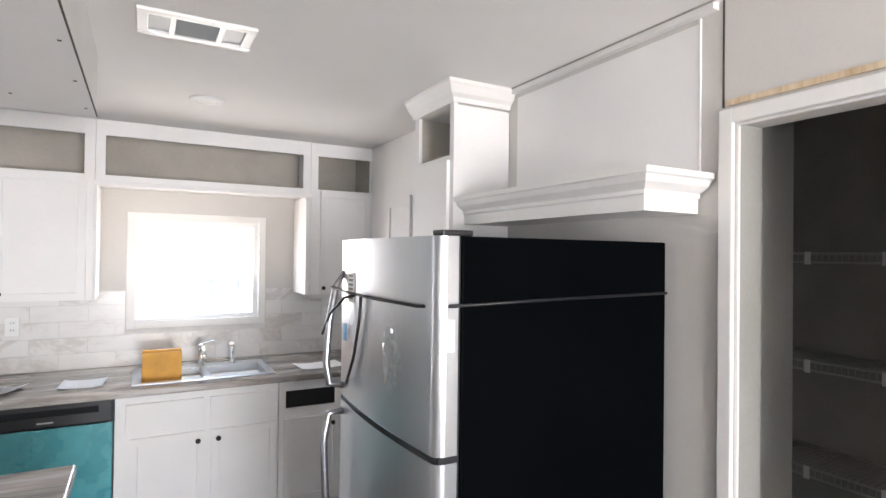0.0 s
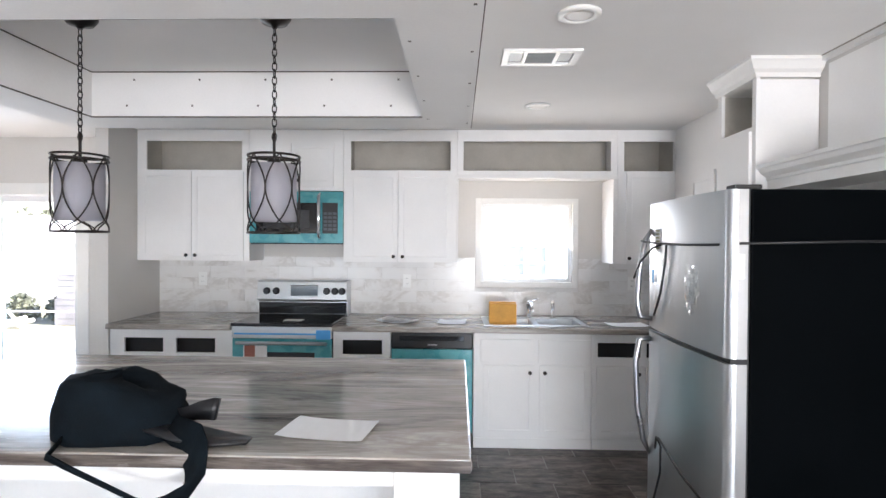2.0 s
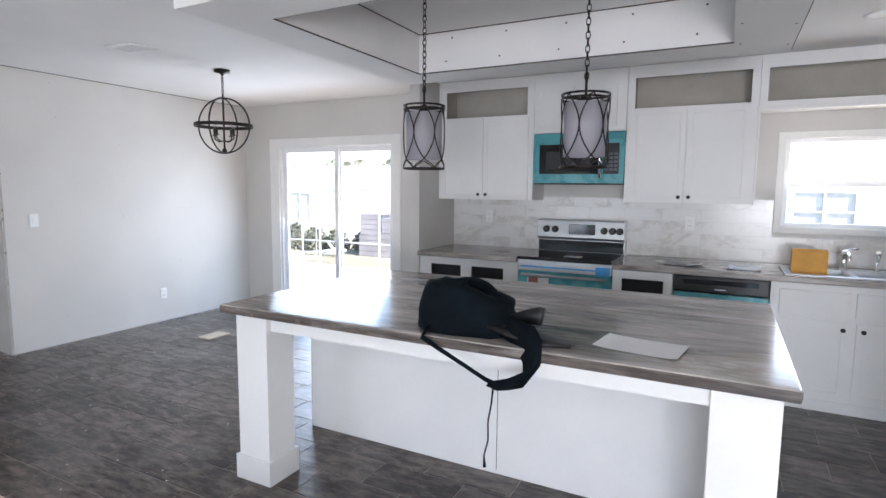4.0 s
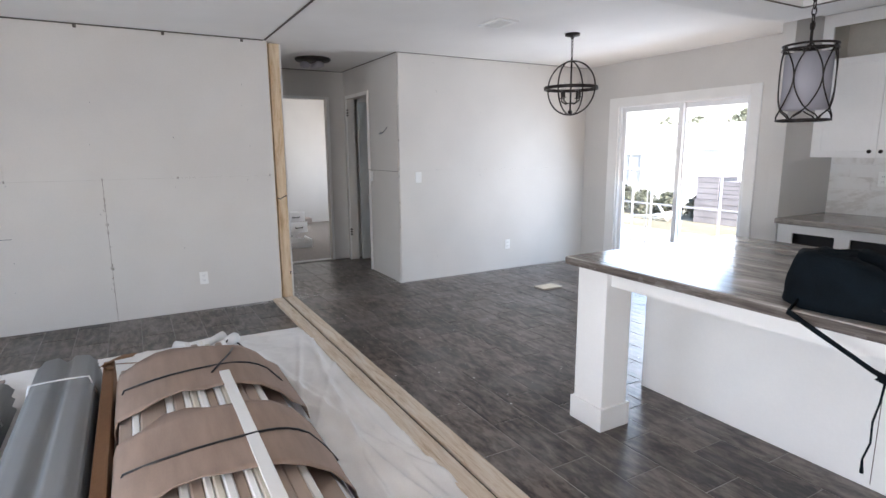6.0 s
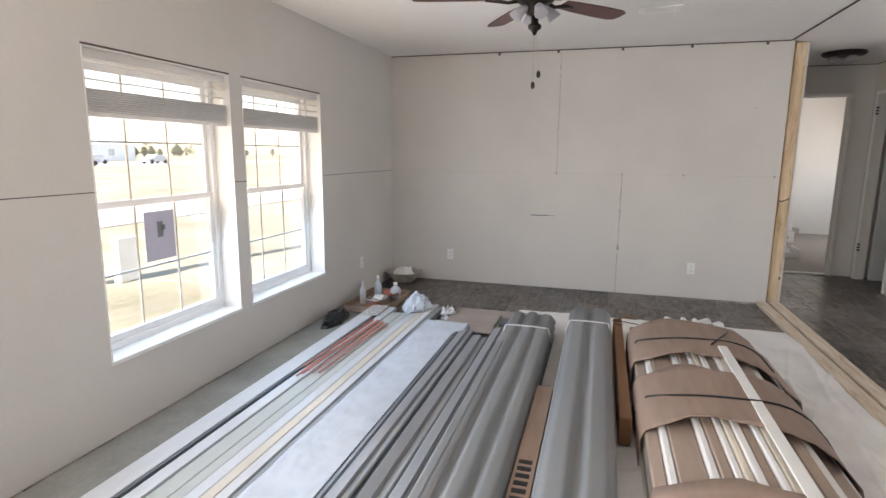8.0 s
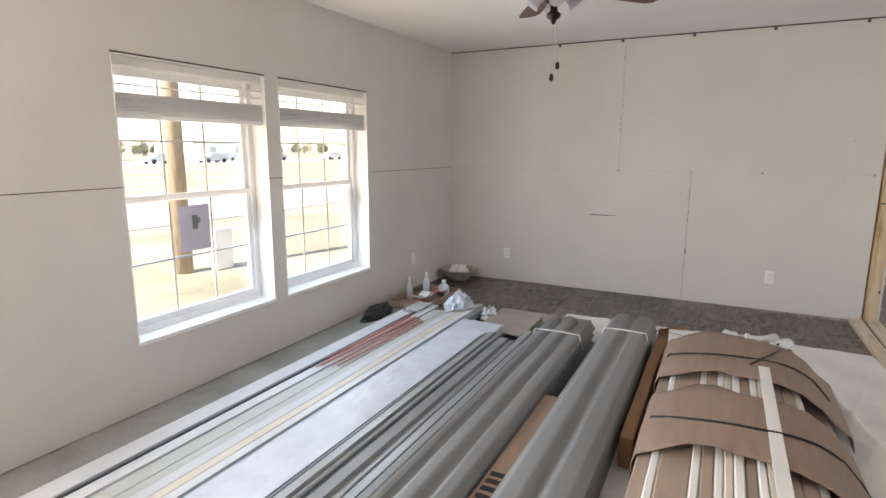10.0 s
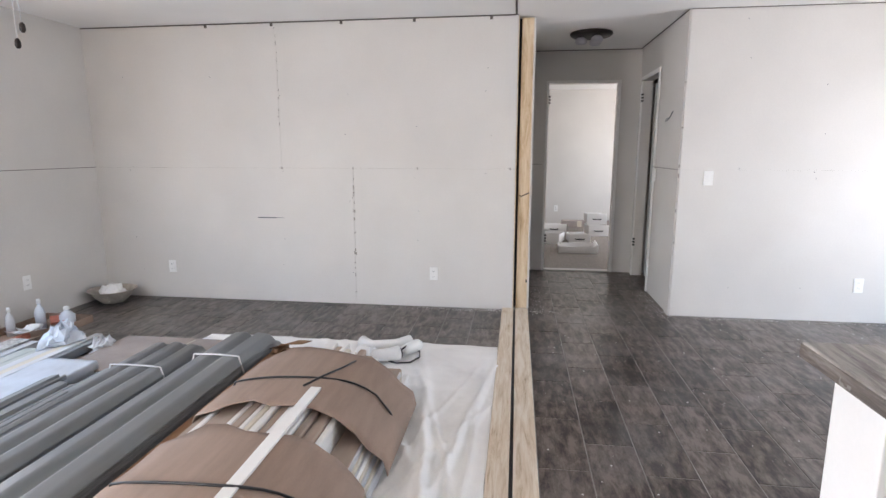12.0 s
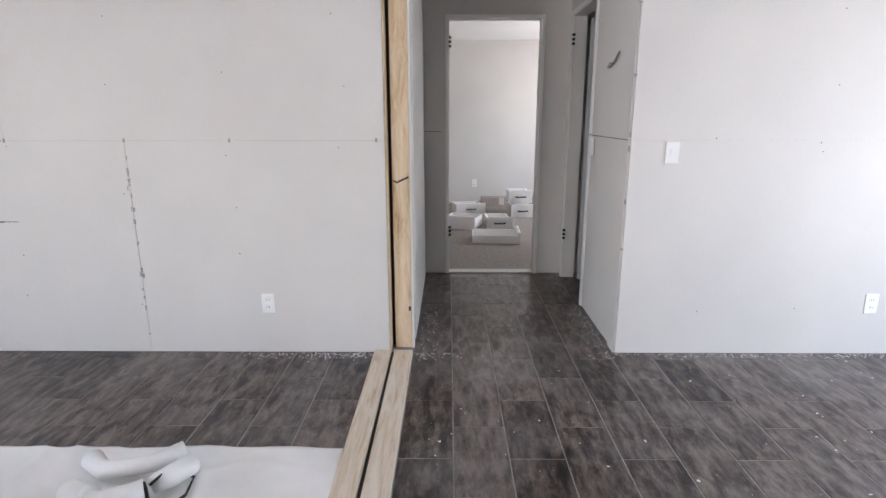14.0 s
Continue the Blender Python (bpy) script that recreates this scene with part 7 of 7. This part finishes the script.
house(-30, -12.85, 18.5, 26, 2.15, 1.15, "house_w", [(-17.15, 0.0, 1.15, 1.2), (-22, 0.0, 1.15, 1.2), (-26, 0.0, 1.15, 1.2)], -1, "white neighbouring house with pale roof behind the yard")
house(-14.75, -8.5, 26.2, 34, 2.75, 1.5, "house_b", [(-13.2, 0.55, 1.0, 0.9), (-10.2, 0.55, 1.0, 0.9)], -1, "blue-grey neighbouring house with white windows")
house(-2.0, 14.0, 15.0, 22, 2.8, 1.2, "house_w", [(2.0, 0.55, 1.2, 0.9)], -1, "white neighbouring house seen from the kitchen window")
house(-60, -44, -104, -95, 3.0, 1.6, "house_w", [(-55, 0.4, 1.4, 1.2), (-49, 0.4, 1.4, 1.2)], 1, "white house far across the road")
house(-96, -78, -110, -98, 3.2, 1.8, "house_w", [(-90, 0.4, 1.4, 1.2), (-83, 0.4, 1.4, 1.2)], 1, "pale house far across the road")
house(-34, -22, -112, -100, 3.0, 1.6, "house_w", [(-30, 0.4, 1.4, 1.2)], 1, "pale far house beyond the field")

fe = thing("yard_fence", "galvanised rail fence behind the patio", "fence", (-8, 9.5, GZ))
for x in (-18.0, -15.6, -13.2, -10.9, -9.02, -8.49, -6.82, -4.4, -2.0, 0.4):
    part("post", tube(bmesh.new(), [(x, 9.5, GZ), (x, 9.5, 0.98)], 0.026, 8), M["rail"], fe)
for z in (0.95, 0.22):
    part("rail", tube(bmesh.new(), [(-18.2, 9.5, z), (1.4, 9.5, z)], 0.020, 8), M["rail"], fe)
part("wire", tube(bmesh.new(), [(-8.6, 9.5, 1.68), (-6.0, 9.5, 1.70)], 0.008, 6), M["rail"], fe)
for x in (-8.6, -6.0):
    part("wire_post", tube(bmesh.new(), [(x, 9.5, GZ), (x, 9.5, 1.72)], 0.012, 6), M["rail"], fe)
sh = thing("stacked_crates", "greyish weathered board crates stacked behind the fence", "crates", (-9.85, 14, GZ))
for x0, x1, y0, z0, z1 in ((-10.63, -9.86, 14.0, GZ, -0.05), (-10.6, -9.9, 14.03, -0.045, 0.62), (-9.8, -9.05, 14.0, GZ, 0.02), (-9.78, -9.1, 14.03, 0.025, 0.50)):
    cr_ = part("crate", boxes((x0 + 0.02, x1 - 0.02, y0 + 0.02, y0 + 0.9, z0, z1 - 0.02)), M["siding_d"], sh)
    n = 4
    for k in range(n):
        a = z0 + (z1 - z0) * k / n
        part("slat", boxes((x0, x1, y0 - 0.012, y0 + 0.018, a + 0.008, a + (z1 - z0) / n - 0.008), bevel=0.004), M["pile"], cr_)
    part("lid", boxes((x0 - 0.01, x1 + 0.01, y0 - 0.02, y0 + 0.92, z1 - 0.02, z1), bevel=0.004), M["pile"], cr_)
for cx, cy, rr0, hh in ((-13.9, 14.6, 0.62, 0.86), (-12.9, 14.5, 0.55, 0.78), (-12.1, 14.7, 0.5, 0.72), (-11.2, 15.0, 0.45, 0.66), (-15.0, 14.6, 0.62, 0.8)):
    b_ = thing("shrub", "low green shrub in the yard behind the fence", "shrub", (cx, cy, GZ), "yard shrubs")
    bm = bmesh.new()
    r5 = random.Random(int(cx * 10))
    for k in range(900):
        th, ph, rr = r5.uniform(0, 6.28), r5.uniform(0, 1.5), r5.uniform(0.5, 1.0)
        p = Vector((cx + rr0 * rr * math.cos(th) * math.cos(ph), cy + rr0 * 0.8 * rr * math.sin(th) * math.cos(ph), GZ + 0.05 + hh * rr * math.sin(ph)))
        a, b = Vector((r5.uniform(-1, 1), r5.uniform(-1, 1), r5.uniform(-1, 1))) * 0.06, Vector((r5.uniform(-1, 1), r5.uniform(-1, 1), r5.uniform(-1, 1))) * 0.06
        bm.faces.new([bm.verts.new(p + q) for q in (a, b, -a, -b)])
    part("leaves", bm, M["leaf"], b_, fix=False)
    part("stem", tube(bmesh.new(), [(cx, cy, GZ), (cx, cy, GZ + 0.5)], [0.04, 0.015], 6), M["bark"], b_)
lum = thing("timber_pieces", "pale loose boards leaning in the yard behind the fence", "timber", (-11.0, 13.4, GZ))
for x, dx, z in ((-11.9, 0.9, 0.28), (-11.5, 0.7, 0.22), (-11.0, -0.5, 0.45), (-12.4, 1.2, 0.15)):
    part("board", tube(bmesh.new(), [(x, 13.3, GZ + 0.06), (x + dx, 13.5, GZ + z)], 0.05, 4), M["house_w"], lum)


def far_trees(name, label, x0, x1, y0, y1, count, seed, hmin, hmax):
    r6 = random.Random(seed)
    bm = bmesh.new()
    for k in range(count):
        cx, cy, hh = r6.uniform(x0, x1), r6.uniform(y0, y1), r6.uniform(hmin, hmax)
        tube(bm, [(cx, cy, GZ), (cx + 0.2, cy, GZ + hh * 0.7)], [0.2, 0.06], 5)
        for j in range(int(110 * hmax)):
            th, rr, zz = r6.uniform(0, 6.28), r6.random() ** 0.5, r6.random()
            w = hh * 0.36 * math.sin(math.pi * (0.12 + 0.85 * zz)) ** 0.8
            p = Vector((cx + w * rr * math.cos(th), cy + w * rr * math.sin(th), GZ + hh * (0.25 + 0.75 * zz)))
            s = r6.uniform(0.07, 0.2)
            a, b = Vector((r6.uniform(-1, 1), r6.uniform(-1, 1), r6.uniform(-1, 1))) * s, Vector((r6.uniform(-1, 1), r6.uniform(-1, 1), r6.uniform(-1, 1))) * s
            bm.faces.new([bm.verts.new(p + q) for q in (a, b, -a, -b)])
    return tagged(part(name, bm, M["leaf"], fix=False), label, "trees", kind="stuff")


far_trees("far_woods", "hazy line of trees behind the neighbouring houses", -75, 25, 48, 62, 70, 3, 4.2, 6.4)
far_trees("far_woods", "low line of trees beyond the far road", -190, 60, -160, -125, 150, 4, 2.4, 4.6)

up = thing("utility_pole", "brown timber utility pole in the front yard", "pole", (-6.2, -9.0, GZ))
part("pole", tube(bmesh.new(), [(-6.2, -9.0, GZ), (-6.2, -9.0, 8.0)], [0.15, 0.11], 12), M["pole"], up)
part("crossarm", boxes((-7.2, -5.2, -9.05, -8.95, 7.2, 7.32)), M["pole"], up)
solid("meter_box", boxes((-6.95, -6.55, -8.75, -8.6, GZ, GZ + 0.75), bevel=0.03), M["house_w"], "white leaning utility box beside the pole", "box")


def car(cx, cy, mm, rz=0):
    c = thing("parked_car", "car parked by the far road" if mm == "car_w" else "dark car parked by the far road, paled as by haze", "car", (0, 0, 0), "parked cars")
    bm = bmesh.new()
    prism(bm, [(-2.2, 0.35), (2.2, 0.35), (2.25, 0.75), (1.9, 0.9), (1.1, 0.95), (0.6, 1.42), (-0.9, 1.45), (-1.6, 1.0), (-2.2, 0.95)], "y", -0.85, 0.85)
    part("body", bm, M[mm], c)
    bm = bmesh.new()
    prism(bm, [(0.98, 0.98), (0.58, 1.36), (-0.85, 1.39), (-1.4, 1.0)], "y", -0.865, 0.865)
    part("side_glass", bm, M["winglass"], c)
    for wx in (-1.4, 1.4):
        for wy in (-0.8, 0.8):
            part("wheel", tube(bmesh.new(), [(wx, wy - 0.1, 0.33), (wx, wy + 0.1, 0.33)], 0.33, 14), M["tyre"], c)
    c.matrix_basis = pose(cx, cy, GZ + 0.032, 0, 0, rz)
    return c


for cx, cy, mm in ((-58, -69, "car_d"), (-50, -70, "car_w"), (-74, -72, "car_d"), (-86, -69, "car_w"), (-40, -71, "car_d"), (-30, -70, "car_w"), (-66, -76, "car_w")):
    car(cx, cy, mm)

# ---- floor tiles ----
TX, TY, Y0T = 0.470, 0.2285, 0.6405
tile_bm = bmesh.new()
box(tile_bm, 0.002, TX - 0.0025, 0.002, TY - 0.0025, -0.006, 0.0)
top_edges = [e for e in tile_bm.edges if all(abs(v.co.z) < 1e-6 for v in e.verts)]
bmesh.ops.bevel(tile_bm, geom=top_edges, offset=0.0018, segments=1, affect="EDGES")
bmesh.ops.recalc_face_normals(tile_bm, faces=tile_bm.faces)
tile_me = bpy.data.meshes.new("floor_tile")
tile_bm.to_mesh(tile_me)
tile_bm.free()
tile_me.materials.append(M["tile"])
floors = [bpy.data.objects[k] for k in ("floor_kitchen", "floor_living")]


def tile_spots(y_lo, y_hi):
    j0 = math.floor((y_lo - Y0T) / TY + 0.5)
    for j in range(j0, 40):
        y = Y0T + j * TY
        if y > y_hi - 0.03:
            return
        i = 0
        while True:
            x = -7.35 + (TX / 2 if j % 2 else 0) + 0.13 + i * TX
            i += 1
            if x > XE:
                break
            if x < -7.4:
                continue
            if x + TX < XW - 0.05 and not (0.5 < y < 1.9):
                continue
            yield x, y


ft = random.Random(2)
for fl, lo, hi in ((floors[0], 0.6405, 4.46), (floors[1], -3.47, 0.40)):
    for x, y in tile_spots(lo, hi):
        o = new("floor_tile", tile_me)
        o.parent = fl
        o.location = (x, y, ft.uniform(-0.0006, 0.0))
